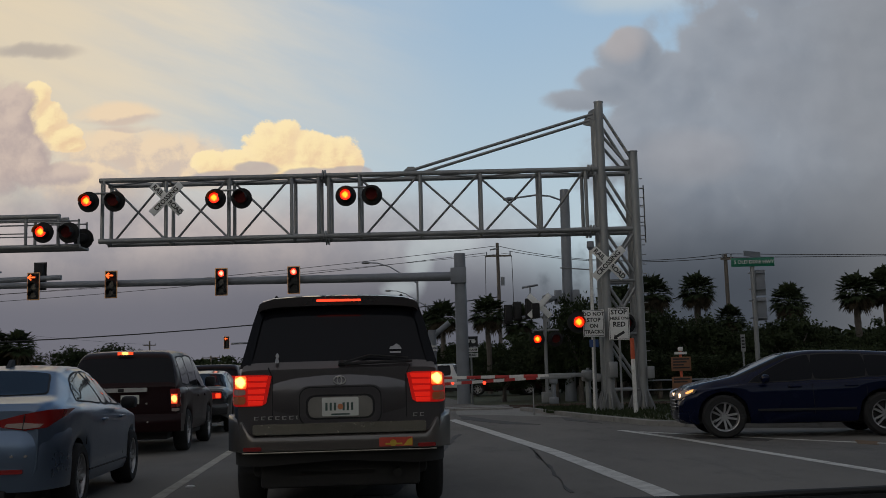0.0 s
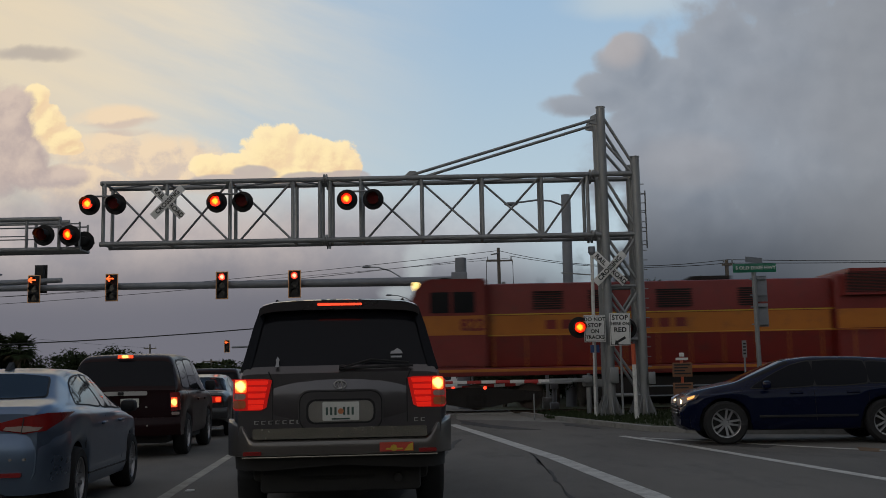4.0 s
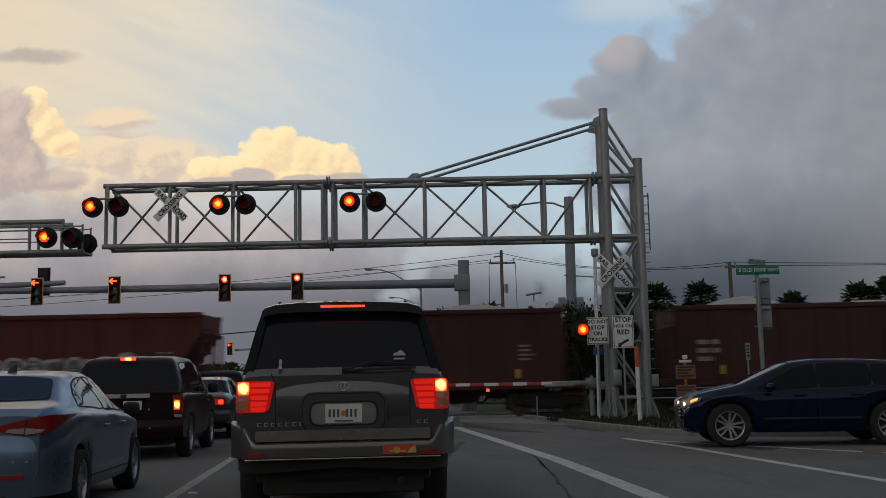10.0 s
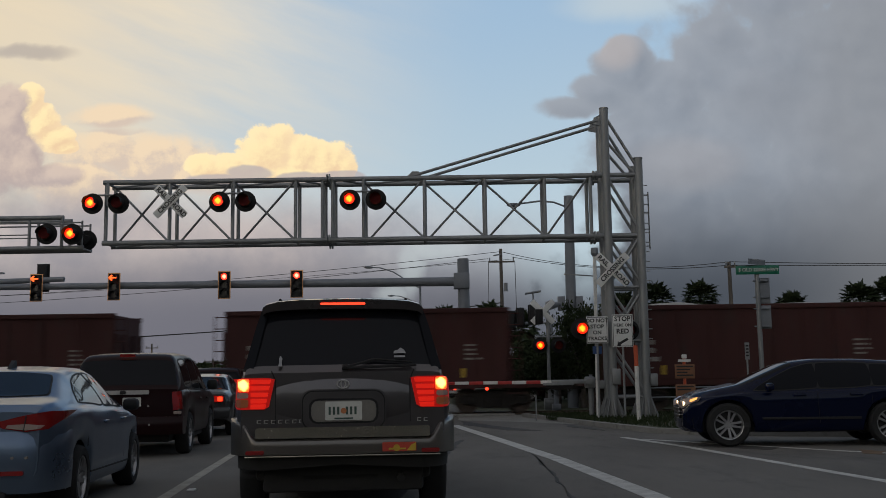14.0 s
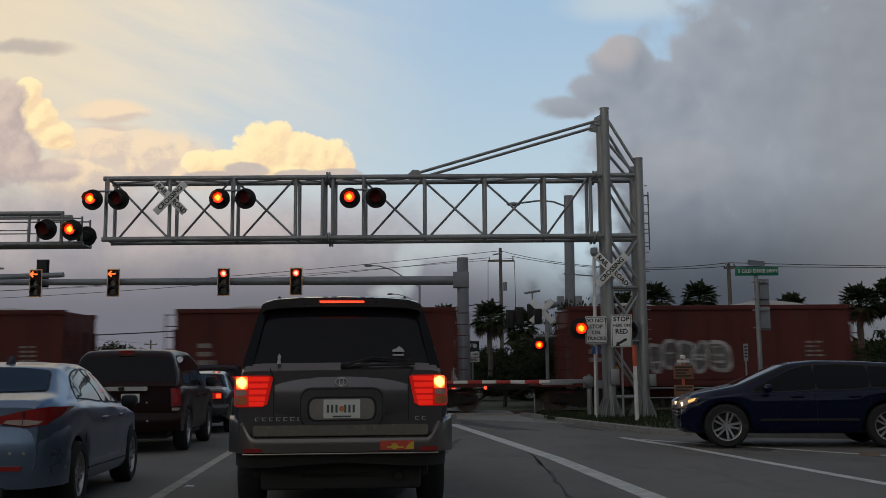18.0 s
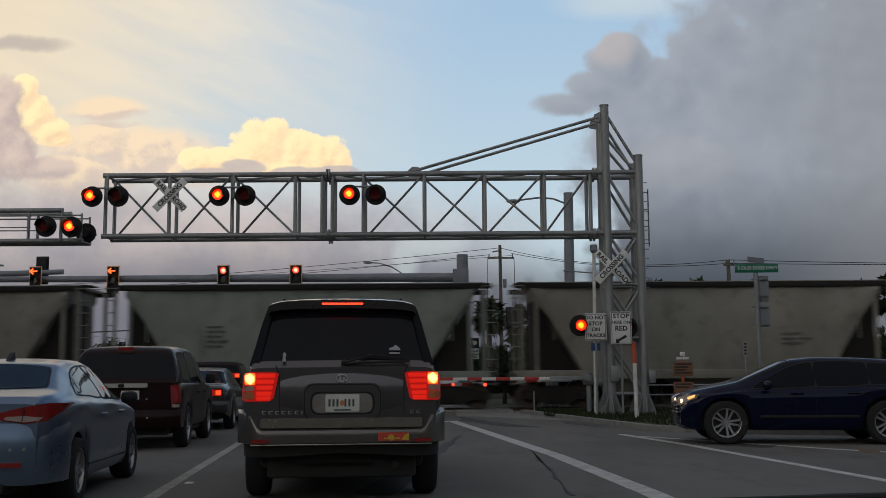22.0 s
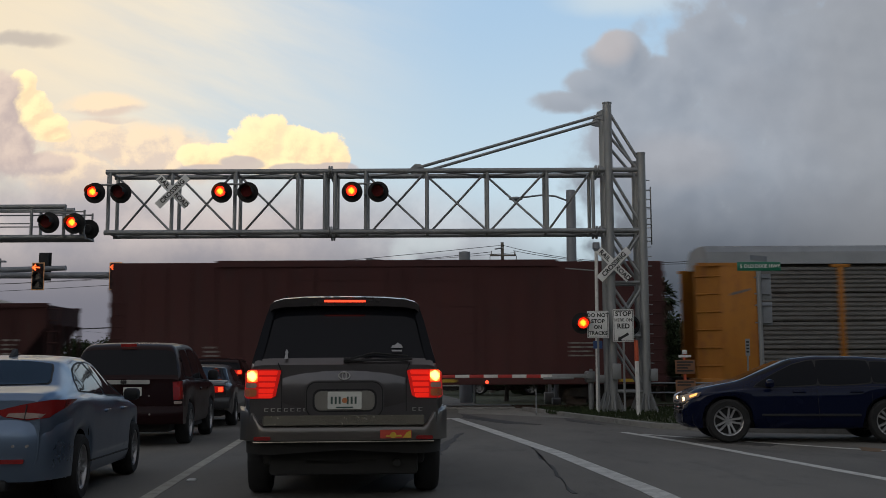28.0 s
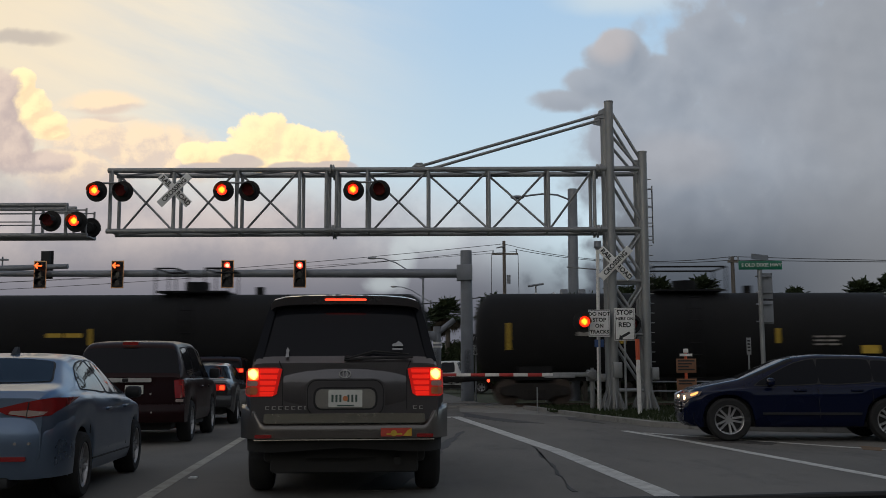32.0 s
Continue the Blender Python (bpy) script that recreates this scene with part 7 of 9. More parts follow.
for px, py, h, s in ((12.75, 52, 5.0, 1.12), (10.1, 50, 4.75, 1.1), (8.6, 50, 4.4, 1.0), (17.3, 52, 4.3, 1.15), (20.7, 52, 4.75, 1.2), (22.6, 53, 5.0, 1.25), (24.6, 54, 5.1, 1.2), (14.6, 53, 3.6, 0.9), (2.75, 63, 4.7, 1.35), (4.75, 64, 4.2, 1.3), (0.0, 70, 4.9, 1.4), (-0.8, 72, 4.5, 1.3), (-40.5, 100, 4.7, 1.9), (-43, 100, 4.9, 1.9), (27.5, 52, 4.9, 1.2)):
    palm(px, py, h, int(px * 7) % 5, s)
for px, py, k in ((-45, 102, 1.3), (-36, 112, 1.25), (-39.5, 112, 1.2), (-33.5, 113, 1.1), (-42, 104, 1.1), (-30, 125, 0.9), (-26, 130, 0.9), (-22, 128, 1.0), (-19, 130, 1.0), (-50, 100, 1.3), (-55, 100, 1.4), (-16, 128, 0.9), (-12, 125, 0.9)):
    tree(px, py, k, int(-px) % 3, px * 31, 1.3)
# distant white building and woods
WALL_PALE = surface("pale_stucco", (0.5, 0.48, 0.45), 0.9, other=(0.4, 0.38, 0.36), scale=1.0, bump=0.2)
shed = thing("building", "low pale building far down the road", "building", pose(-24, 110, 0))
bm = B()
box(bm, -3.5, 3.5, 0, 8, -0.1, 2.0)
part("wall", bm, WALL_PALE, shed, smooth=0)
bm = B()
box(bm, -3.8, 3.8, -0.4, 8.4, 2.0, 2.35, 0.04)
part("roof", bm, CONCRETE, shed)
for k in range(6):
    bm = B()
    box(bm, -3.1 + k * 1.1, -2.4 + k * 1.1, -0.06, 0.02, 0.7, 1.6)
    part("window", bm, CAB_GLASS, shed, smooth=0)


def woods(name, x0, x1, y, low, high, seed, label):
    """A far strip of tree tops, built of many leaf clumps."""
    rng = random.Random(seed)
    verts, faces = [], []
    for i in range(9000):
        px = rng.uniform(x0, x1)
        top = low + (high - low) * (0.5 + 0.5 * noise.noise(Vector((px * 0.06, seed, 0)))) * (0.7 + 0.6 * abs(noise.noise(Vector((px * 0.35, seed, 3)))))
        q = Vector((px, y + rng.uniform(-3, 3), rng.uniform(0, 1) ** 0.7 * top))
        a = Vector((rng.gauss(0, 1), rng.gauss(0, 1), rng.gauss(0, 1))).normalized()
        b = a.cross(Vector((rng.gauss(0, 1), rng.gauss(0, 1), rng.gauss(0, 1)))).normalized()
        s = rng.uniform(0.25, 0.6)
        k = len(verts)
        verts += [q - a * s, q + b * s * 0.6, q + a * s, q - b * s * 0.6]
        faces.append((k, k + 1, k + 2, k + 3))
    data = bpy.data.meshes.new(name)
    data.from_pydata(verts, [], faces)
    data.materials.append(LEAF)
    return tagged(new(name, data), label, "woods", kind="stuff")


woods("woods_and_unseen_belt", 4, 75, 60, 2.6, 4.0, 3, "dark undergrowth and woods behind the railway")
woods("woods_and_unseen_belt", -120, -30, 150, 3.0, 5.5, 5, "distant dark tree line")
woods("woods_and_unseen_belt", -30, 6, 170, 2.0, 3.2, 6, "distant dark tree line down the road")

# ---- vehicles ----
def paint(name, colour, other, metal=0.3, rough=0.36, dirt=None):
    m = surface(name, colour, rough, metal, other=other, scale=0.8, amount=0.25, grain=260, bump=0.0, coat=0.7, dirt=dirt or tuple(c * 0.7 for c in colour), dirt_amount=0.25)
    m.node_tree.nodes["Principled BSDF"].inputs["Specular IOR Level"].default_value = 0.2
    m.node_tree.nodes["Principled BSDF"].inputs["Coat Roughness"].default_value = 0.03
    return m


PAINT_GREY = paint("dark_pewter_paint", (0.115, 0.106, 0.108), (0.095, 0.088, 0.090), 0.8, 0.30)
PAINT_PEWTER = paint("bumper_pewter", (0.15, 0.136, 0.122), (0.125, 0.113, 0.102), 0.65, 0.34)
PAINT_BLUE = paint("metallic_blue_paint", (0.15, 0.205, 0.29), (0.13, 0.175, 0.25), 0.7, 0.30)
PAINT_MAROON = paint("black_cherry_paint", (0.016, 0.005, 0.0055), (0.012, 0.004, 0.0045), 0.1, 0.3)
PAINT_NAVY = paint("deep_navy_paint", (0.002, 0.005, 0.024), (0.0018, 0.004, 0.019), 0.1, 0.25)
for deep, gloss in ((PAINT_MAROON, 0.14), (PAINT_NAVY, 0.3), (PAINT_BLUE, 0.4)):
    deep.node_tree.nodes["Principled BSDF"].inputs["Coat Weight"].default_value = gloss
    deep.node_tree.nodes["Principled BSDF"].inputs["Specular IOR Level"].default_value = 0.1
PAINT_SILVER = paint("grey_sedan_paint", (0.04, 0.04, 0.042), (0.032, 0.032, 0.034))
PAINT_WHITE_CAR = paint("white_car_paint", (0.6, 0.6, 0.59), (0.5, 0.5, 0.49), 0.0)
TYRE = surface("tyre_rubber", (0.018, 0.018, 0.018), 0.95, other=(0.026, 0.025, 0.024), scale=6, grain=90, bump=0.3)
TRIM = surface("black_plastic_trim", (0.010, 0.010, 0.0105), 0.7, other=(0.014, 0.0135, 0.0135), scale=5, bump=0.1)
DARK_UNDER = surface("sooty_underside", (0.024, 0.0232, 0.022), 0.9, other=(0.034, 0.032, 0.029), scale=5, bump=0.1)
CHROME = surface("chrome", (0.5, 0.5, 0.51), 0.16, 1.0, other=(0.5, 0.5, 0.5), scale=5, bump=0.0)
# chrome trim as pale grey: its bright reflection is put into the colour
BADGE = surface("chrome_as_pale_grey", (0.45, 0.44, 0.42), 0.4, 0.2, other=(0.35, 0.34, 0.33), scale=9, bump=0.0)
ALLOY = surface("alloy_wheel", (0.42, 0.42, 0.43), 0.3, 0.7, other=(0.3, 0.3, 0.31), scale=5, bump=0.02)
CAR_GLASS = glass("tinted_car_glass", (0.009, 0.0095, 0.012), 0.0, 0.04)
CLEAR_GLASS = glass("grey_car_glass", (0.022, 0.025, 0.03), 0.0, 0.04)
# deep tinted panes, and the SUV's rear pillars with their shade coloured in
DIM_GLASS_AND_PILLAR = glass("deep_tinted_glass_and_pillar", (0.010, 0.011, 0.014), 0.0, 0.06)
DIM_GLASS_AND_PILLAR.node_tree.nodes["Principled BSDF"].inputs["IOR"].default_value = 1.18
LAMP_RED = surface("red_lamp_lens", (0.24, 0.010, 0.010), 0.2, other=(0.22, 0.01, 0.01), scale=12, grain=150, bump=0.05, coat=0.6)
LAMP_CLEAR = surface("clear_lamp_lens", (0.38, 0.30, 0.26), 0.2, other=(0.3, 0.22, 0.19), scale=12, bump=0.02, coat=0.6)
TAIL_LIT = glow("lit_tail_lamp", (0.5, 0.008, 0.005), 0.34)
TAIL_STRIP = glow("lit_tail_strip", (0.75, 0.016, 0.007), 0.58)
BRAKE_LIT = glow("lit_brake_lamp", (1.0, 0.06, 0.015), 1.5, (1.0, 0.42, 0.10), 2.8, 0.075)
BULB_LIT = glow("lit_brake_bulb", (1.0, 0.10, 0.015), 1.3, (1.0, 0.62, 0.14), 3.2, 0.062)
AMBER_LIT = glow("lit_amber_lamp", (1.0, 0.45, 0.12), 1.2)
PLATE_WHITE = surface("plate_white", (0.6, 0.6, 0.55), 0.5, other=(0.5, 0.5, 0.46), scale=8, bump=0.02)


def smooth_line(points, span=0.10):
    """A function through control points, rounded a little at its corners."""
    xs, ys = [p[0] for p in points], [p[1] for p in points]
    def f(y):
        return float(np.mean([np.interp(y + d, xs, ys) for d in (-span, -span / 2, 0, span / 2, span)]))
    return f


def curved(points, steps=6):
    """A closed outline rounded through its points."""
    out, k = [], len(points)
    for i in range(k):
        p0, p1, p2, p3 = (Vector(points[(i + d) % k]) for d in (-1, 0, 1, 2))
        for j in range(steps):
            t = j / steps
            q = 0.5 * (2 * p1 + (p2 - p0) * t + (2 * p0 - 5 * p1 + 4 * p2 - p3) * t * t + (3 * p1 - p0 - 3 * p2 + p3) * t ** 3)
            q = q * 0.35 + (p1 + (p2 - p1) * t) * 0.65
            out.append((q.x, q.y))
    return out


def skin_sheet(outline, lay, step=0.05):
    """A pane over a flat outline, laid on a curved skin: lay(a, b) gives each place on the skin."""
    bm = B()
    lows = [min(p[i] for p in outline) for i in (0, 1)]
    highs = [max(p[i] for p in outline) for i in (0, 1)]
    edge = [bm.verts.new((p[0], p[1], 0)) for p in outline]
    bm.faces.new(edge)
    for axis, normal in ((0, (1, 0, 0)), (1, (0, 1, 0))):
        k = int((highs[axis] - lows[axis]) / step)
        for i in range(1, k + 1):
            at = [0, 0, 0]
            at[axis] = lows[axis] + (highs[axis] - lows[axis]) * i / (k + 1)
            bmesh.ops.bisect_plane(bm, geom=bm.verts[:] + bm.edges[:] + bm.faces[:], plane_co=at, plane_no=normal)
    for v in bm.verts:
        v.co = Vector(lay(v.co.x, v.co.y))
    bmesh.ops.recalc_face_normals(bm, faces=bm.faces[:])
    return bm


def car_body(parent, spec, coat):
    """Skins of a car from lines along its length: sill, widest, belt, roof. y runs forwards from the rear bumper."""
    L, W = spec["length"], spec["width"]
    yr, yf, r = spec["axles"][0], spec["axles"][1], spec["wheel"]
    top, shoulder = smooth_line(spec["top"], spec.get("round", 0.05)), smooth_line(spec["belt"], 0.1)
    half, roof = smooth_line(spec["half"], 0.05), smooth_line(spec["roof_half"], 0.05)
    sill = smooth_line(spec["sill"], 0.05)

    def profile(y, arch=True):
        zs = sill(y)
        if arch:
            for w in (yr, yf):
                R = r + 0.055
                if abs(y - w) < R:
                    zs = max(zs, r + math.sqrt(R * R - (y - w) ** 2) * 0.98)
        zt, zb, hw, rw = top(y), shoulder(y), half(y), roof(y)
        zb = min(zb, zt - 0.02)
        zs = min(zs, zb - 0.06)
        h, deck = zb - zs, zt - zb
        k = min(1.0, deck / 0.35)
        rw = min(rw, hw * 0.95)
        neck = hw * 0.945
        side = []
        for f in (0.0, 0.25, 0.5, 0.75, 1.0):
            bow = 0.022 * k * math.sin(math.pi * f)
            side.append((neck + (rw + 0.015 - neck) * f + bow, zb + 0.006 + (deck - 0.006 - 0.085 * k) * f))
        return [(hw * 0.94, zs), (hw * 0.978, zs + h * 0.12), (hw * 0.99, zs + h * 0.34), (hw * 0.993, zs + h * 0.56), (hw, zs + h * 0.74), (hw * 0.995, zs + h * 0.86), (hw * 0.978, zs + h * 0.95), (hw * 0.958, zb)] + side + [
            (rw - 0.015, zt - 0.05 * k), (rw - 0.06, zt - 0.024 * k), (rw - 0.15, zt - 0.012 * k), (rw * 0.4, zt - 0.002), (0.0, zt)]

    stops = sorted(set([round(L * i / 110, 4) for i in range(111)] + [round(0.025 * i, 4) for i in range(10)] + [round(L - 0.03 * i, 4) for i in range(8)] + list(spec["screen"]) + list(spec["back"])))
    rows = [(y, profile(y)) for y in stops]
    sets = {"body": [], "screen": [], "back": []}
    for (ya, pa), (yb, pb) in zip(rows, rows[1:]):
        mid = (ya + yb) / 2
        for i in range(len(pa) - 1):
            where = "body"
            if i >= 12 and spec["screen"][0] <= mid <= spec["screen"][1]:
                where = "screen"
            if i >= 12 and not spec.get("back_pane") and spec["back"][0] <= mid <= spec["back"][1]:
                where = "back"
            for side in (1, -1):
                sets[where].append([(side * pa[i][0], ya, pa[i][1]), (side * pa[i + 1][0], ya, pa[i + 1][1]), (side * pb[i + 1][0], yb, pb[i + 1][1]), (side * pb[i][0], yb, pb[i][1])])
    for y, pts in (rows[0], rows[-1]):
        for side in (1, -1):
            for (ax, az), (bx, bz) in zip(pts, pts[1:]):
                quad = [(side * ax, y, az), (side * bx, y, bz), (0, y, bz), (0, y, az)]
                if bx == 0:
                    quad = quad[:2] + quad[3:]
                if az != bz:
                    sets["body"].append(quad)
    for key, quads in sets.items():
        if not quads:
            continue
        bm = B()
        for q in quads:
            bm.faces.new([bm.verts.new(p) for p in q])
        bmesh.ops.remove_doubles(bm, verts=bm.verts[:], dist=0.0008)
        bmesh.ops.recalc_face_normals(bm, faces=bm.faces[:])
        part({"body": "body", "screen": "windscreen", "back": "rear_window"}[key], bm, coat if key == "body" else spec.get("back_glass", CAR_GLASS) if key == "back" else CAR_GLASS, parent, smooth=38)
    # side panes in black surrounds, laid on the skin
    def flank(y, z, lift):
        pts = profile(y, False)
        return float(np.interp(z, [q[1] for q in pts], [q[0] for q in pts])) + lift
    for side in (-1, 1):
        for outline in spec["windows"]:
            middle = Vector((sum(q[0] for q in outline), sum(q[1] for q in outline))) / len(outline)
            line = curved(list(outline))
            wide = [(middle.x + (a - middle.x) * 1.06, middle.y + (b - middle.y) * 1.10) for a, b in line]
            part("window_surround", skin_sheet(wide, lambda a, b: (side * flank(a, b, 0.003), a, b)), spec.get("surround", TRIM), parent, smooth=40)
            part("side_window", skin_sheet(line, lambda a, b: (side * flank(a, b, 0.007), a, b)), spec.get("side_glass", CAR_GLASS), parent, smooth=40)
    if spec.get("back_pane"):
        def deck(x, y):
            pts = profile(y, False)[8:][::-1]
            return float(np.interp(abs(x), [q[0] for q in pts], [q[1] for q in pts]))
        line = curved(list(spec["back_pane"]))
        centre = sum(b for a, b in line) / len(line)
        part("window_surround", skin_sheet([(a * 1.03, centre + (b - centre) * 1.06) for a, b in line], lambda a, b: (a, b - 0.002, deck(a, b) + 0.003)), TRIM, parent, smooth=40)
        part("rear_window", skin_sheet(line, lambda a, b: (a, b - 0.004, deck(a, b) + 0.007)), spec.get("back_glass", CAR_GLASS), parent, smooth=40)
    bm = B()
    box(bm, -W / 2 + 0.26, W / 2 - 0.26, 0.25, L - 0.25, 0.24, 0.75, 0.04)
    box(bm, -W / 2 + 0.12, W / 2 - 0.12, yr + r + 0.15, yf - r - 0.15, 0.24, 0.5, 0.04)
    part("underbody", bm, DARK_UNDER, parent)
    for y in (yr, yf):
        for side in (-1, 1):
            wheel(parent, side * (W / 2 - 0.125), y, r, side, spec["spokes"], spec.get("rim", ALLOY))


WHEEL_MESHES = {}


def wheel(parent, x, y, r, side, spokes, rim_material):
    key = (r, spokes, rim_material.name)
    if key not in WHEEL_MESHES:
        prof = [(0.66, -0.10), (0.70, -0.115), (0.9, -0.118), (0.97, -0.095), (1.0, -0.06), (1.0, 0.06), (0.97, 0.095), (0.9, 0.118), (0.70, 0.115), (0.66, 0.10)]
        bm = B()
        loft(bm, [[(p[1], r * p[0] * math.cos(2 * math.pi * i / 36), r * p[0] * math.sin(2 * math.pi * i / 36)) for p in prof] for i in range(37)])
        bmesh.ops.remove_doubles(bm, verts=bm.verts[:], dist=0.0005)
        tyre = mesh_of(bm, TYRE, 40, "tyre")
        bm = B()
        prof = [(0.68, 0.105), (0.64, 0.10), (0.60, 0.07), (0.60, -0.09), (0.66, -0.1)]
        rings = [[(p[1], r * p[0] * math.cos(2 * math.pi * i / 36), r * p[0] * math.sin(2 * math.pi * i / 36)) for p in prof] for i in range(37)]
        loft(bm, rings, close=False, caps=False)
        for k in range(spokes):
            a = 2 * math.pi * k / spokes
            for d in (-0.09, 0.09):
                c, s = math.cos(a), math.sin(a)
                def at(rad, off, depth):
                    return (depth, rad * c - off * s, rad * s + off * c)
                loft(bm, [[at(r * 0.1, d * r * 0.5 - 0.018, 0.07), at(r * 0.1, d * r * 0.5 + 0.018, 0.07), at(r * 0.1, d * r * 0.5 + 0.018, 0.03), at(r * 0.1, d * r * 0.5 - 0.018, 0.03)],
                          [at(r * 0.63, d * r * 1.5 - 0.018, 0.085), at(r * 0.63, d * r * 1.5 + 0.018, 0.085), at(r * 0.63, d * r * 1.5 + 0.018, 0.04), at(r * 0.63, d * r * 1.5 - 0.018, 0.04)]])
        rod(bm, (0.02, 0, 0), (0.085, 0, 0), r * 0.15, r * 0.12, sides=20)
        rim = mesh_of(bm, rim_material, 35, "rim")
        bm = B()
        rod(bm, (-0.02, 0, 0), (0.0, 0, 0), r * 0.6, sides=30)
        disc = mesh_of(bm, TRIM, 35, "brake_disc")
        WHEEL_MESHES[key] = (tyre, rim, disc)
    w = new("wheel")
    w.parent = parent
    w.matrix_basis = pose(x, y, r, 0, 0, 0 if side > 0 else 180)
    part("tyre", WHEEL_MESHES[key][0], None, w)
    part("rim", WHEEL_MESHES[key][1], None, w)
    part("brake_disc", WHEEL_MESHES[key][2], None, w)


def panel(name, outline, y0, y1, material, parent, label="", bevel=0.0, smooth=35.0):
    """A plate with an outline in x and z, between two depths."""
    bm = B()
    prism(bm, outline, "y", y0, y1)
    if bevel:
        bmesh.ops.bevel(bm, geom=bm.edges[:], offset=bevel, segments=2, affect="EDGES")
    return part(name, bm, material, parent, label, smooth)


def bent_panel(name, outline, depth, thick, material, parent, label="", grid=8):
    """A plate over an outline in x and z whose depth follows depth(x, z)."""
    bm = B()
    prism(bm, outline, "y", 0.0, thick)
    bmesh.ops.triangulate(bm, faces=bm.faces[:])
    bmesh.ops.subdivide_edges(bm, edges=bm.edges[:], cuts=4, use_grid_fill=True)
    for v in bm.verts:
        v.co.y += depth(v.co.x, v.co.z)
    return part(name, bm, material, parent, label, 40)


def on_skin(half, lift=0.012):
    """How far forward the skin of a car lies at a distance from its middle, at the rear corners."""
    xs, ys = [p[1] for p in half], [p[0] for p in half]
    def depth(x, z):
        return float(np.interp(abs(x), xs, ys)) - lift
    return depth


def rounded(x0, x1, z0, z1, r, k=4):
    pts = []
    for cx, cz, a0 in ((x1 - r, z1 - r, 0), (x0 + r, z1 - r, 90), (x0 + r, z0 + r, 180), (x1 - r, z0 + r, 270)):
        for i in range(k + 1):
            a = radians(a0 + 90 * i / k)
            pts.append((cx + r * math.cos(a), cz + r * math.sin(a)))
    return pts


def plate_bars(parent, x, y, z, w=0.305, h=0.152):
    """A number plate, its writing turned into plain bars."""
    panel("number_plate", rounded(x - w / 2, x + w / 2, z - h / 2, z + h / 2, 0.012), y, y + 0.008, PLATE_WHITE, parent, "white number plate with plain bars", smooth=0)
    bm = B()
    for k in range(7):
        if k != 3:
            px = x - w * 0.41 + k * w * 0.117
            box(bm, px, px + w * 0.06, y - 0.003, y + 0.002, z - h * 0.2, z + h * 0.22)
    box(bm, x - w * 0.25, x + w * 0.25, y - 0.004, y + 0.002, z - h * 0.44, z - h * 0.36)
    part("plate_bar", bm, surface("plate_green", (0.05, 0.09, 0.07), 0.5), parent, smooth=0)
    bm = B()
    rod(bm, (x, y - 0.004, z), (x, y, z), w * 0.08, sides=12)
    part("plate_emblem", bm, surface("plate_orange", (0.55, 0.2, 0.08), 0.5), parent)


# the grey sport-utility vehicle that waits ahead
suv = thing("suv", "dark grey sport-utility vehicle with its brake lights on", "car", pose(-0.925, 9.45, 0, 0, 0, 5.1))
car_body(suv, dict(length=5.18, width=1.98, axles=(1.08, 4.08), wheel=0.40, spokes=6,
    top=[(0, 1.30), (0.05, 1.36), (0.20, 1.70), (0.30, 1.92), (0.50, 1.985), (1.2, 2.015), (2.6, 2.01), (3.2, 1.93), (3.95, 1.22), (4.2, 1.16), (5.0, 1.04), (5.18, 0.85)],
    belt=[(0, 1.24), (0.4, 1.26), (3.9, 1.18), (5.18, 0.9)], half=[(0, 0.90), (0.08, 0.95), (0.3, 0.985), (4.4, 0.985), (4.9, 0.93), (5.18, 0.78)],
    roof_half=[(0, 0.86), (0.05, 0.85), (0.20, 0.77), (0.35, 0.70), (0.6, 0.69), (3.0, 0.68), (3.9, 0.74), (4.3, 0.82), (5.18, 0.6)],
    sill=[(0, 0.62), (0.5, 0.55), (0.7, 0.42), (4.6, 0.40), (5.18, 0.5)], windows=([(0.55, 1.36), (1.45, 1.34), (1.45, 1.84), (0.72, 1.82)], [(1.55, 1.33), (2.5, 1.30), (2.5, 1.86), (1.55, 1.85)], [(2.6, 1.29), (3.62, 1.26), (3.25, 1.66), (2.95, 1.83), (2.6, 1.86)]), screen=(3.22, 3.9), back=(0.055, 0.30)), PAINT_GREY)
# tailgate glass edge, spoiler, third brake light
bm = B()
loft(bm, [[(x, y, z + c) for x, c in ((-0.735, -0.085), (-0.70, -0.05), (-0.6, -0.022), (-0.4, -0.007), (0, 0.0), (0.4, -0.007), (0.6, -0.022), (0.70, -0.05), (0.735, -0.085))] + [(x, y + 0.03, z - 0.06 + c) for x, c in ((0.735, -0.085), (0.70, -0.06), (0.6, -0.04), (0.4, -0.03), (0, -0.025), (-0.4, -0.03), (-0.6, -0.04), (-0.70, -0.06), (-0.735, -0.085))] for y, z in ((0.17, 1.985), (0.3, 2.005), (0.5, 2.02))])
part("roof_spoiler", bm, PAINT_GREY, suv)
panel("third_brake_light", rounded(-0.205, 0.205, 1.934, 1.953, 0.008), 0.165, 0.2, glow("lit_high_brake_light", (1.0, 0.055, 0.02), 1.7), suv, "lit red high brake light")
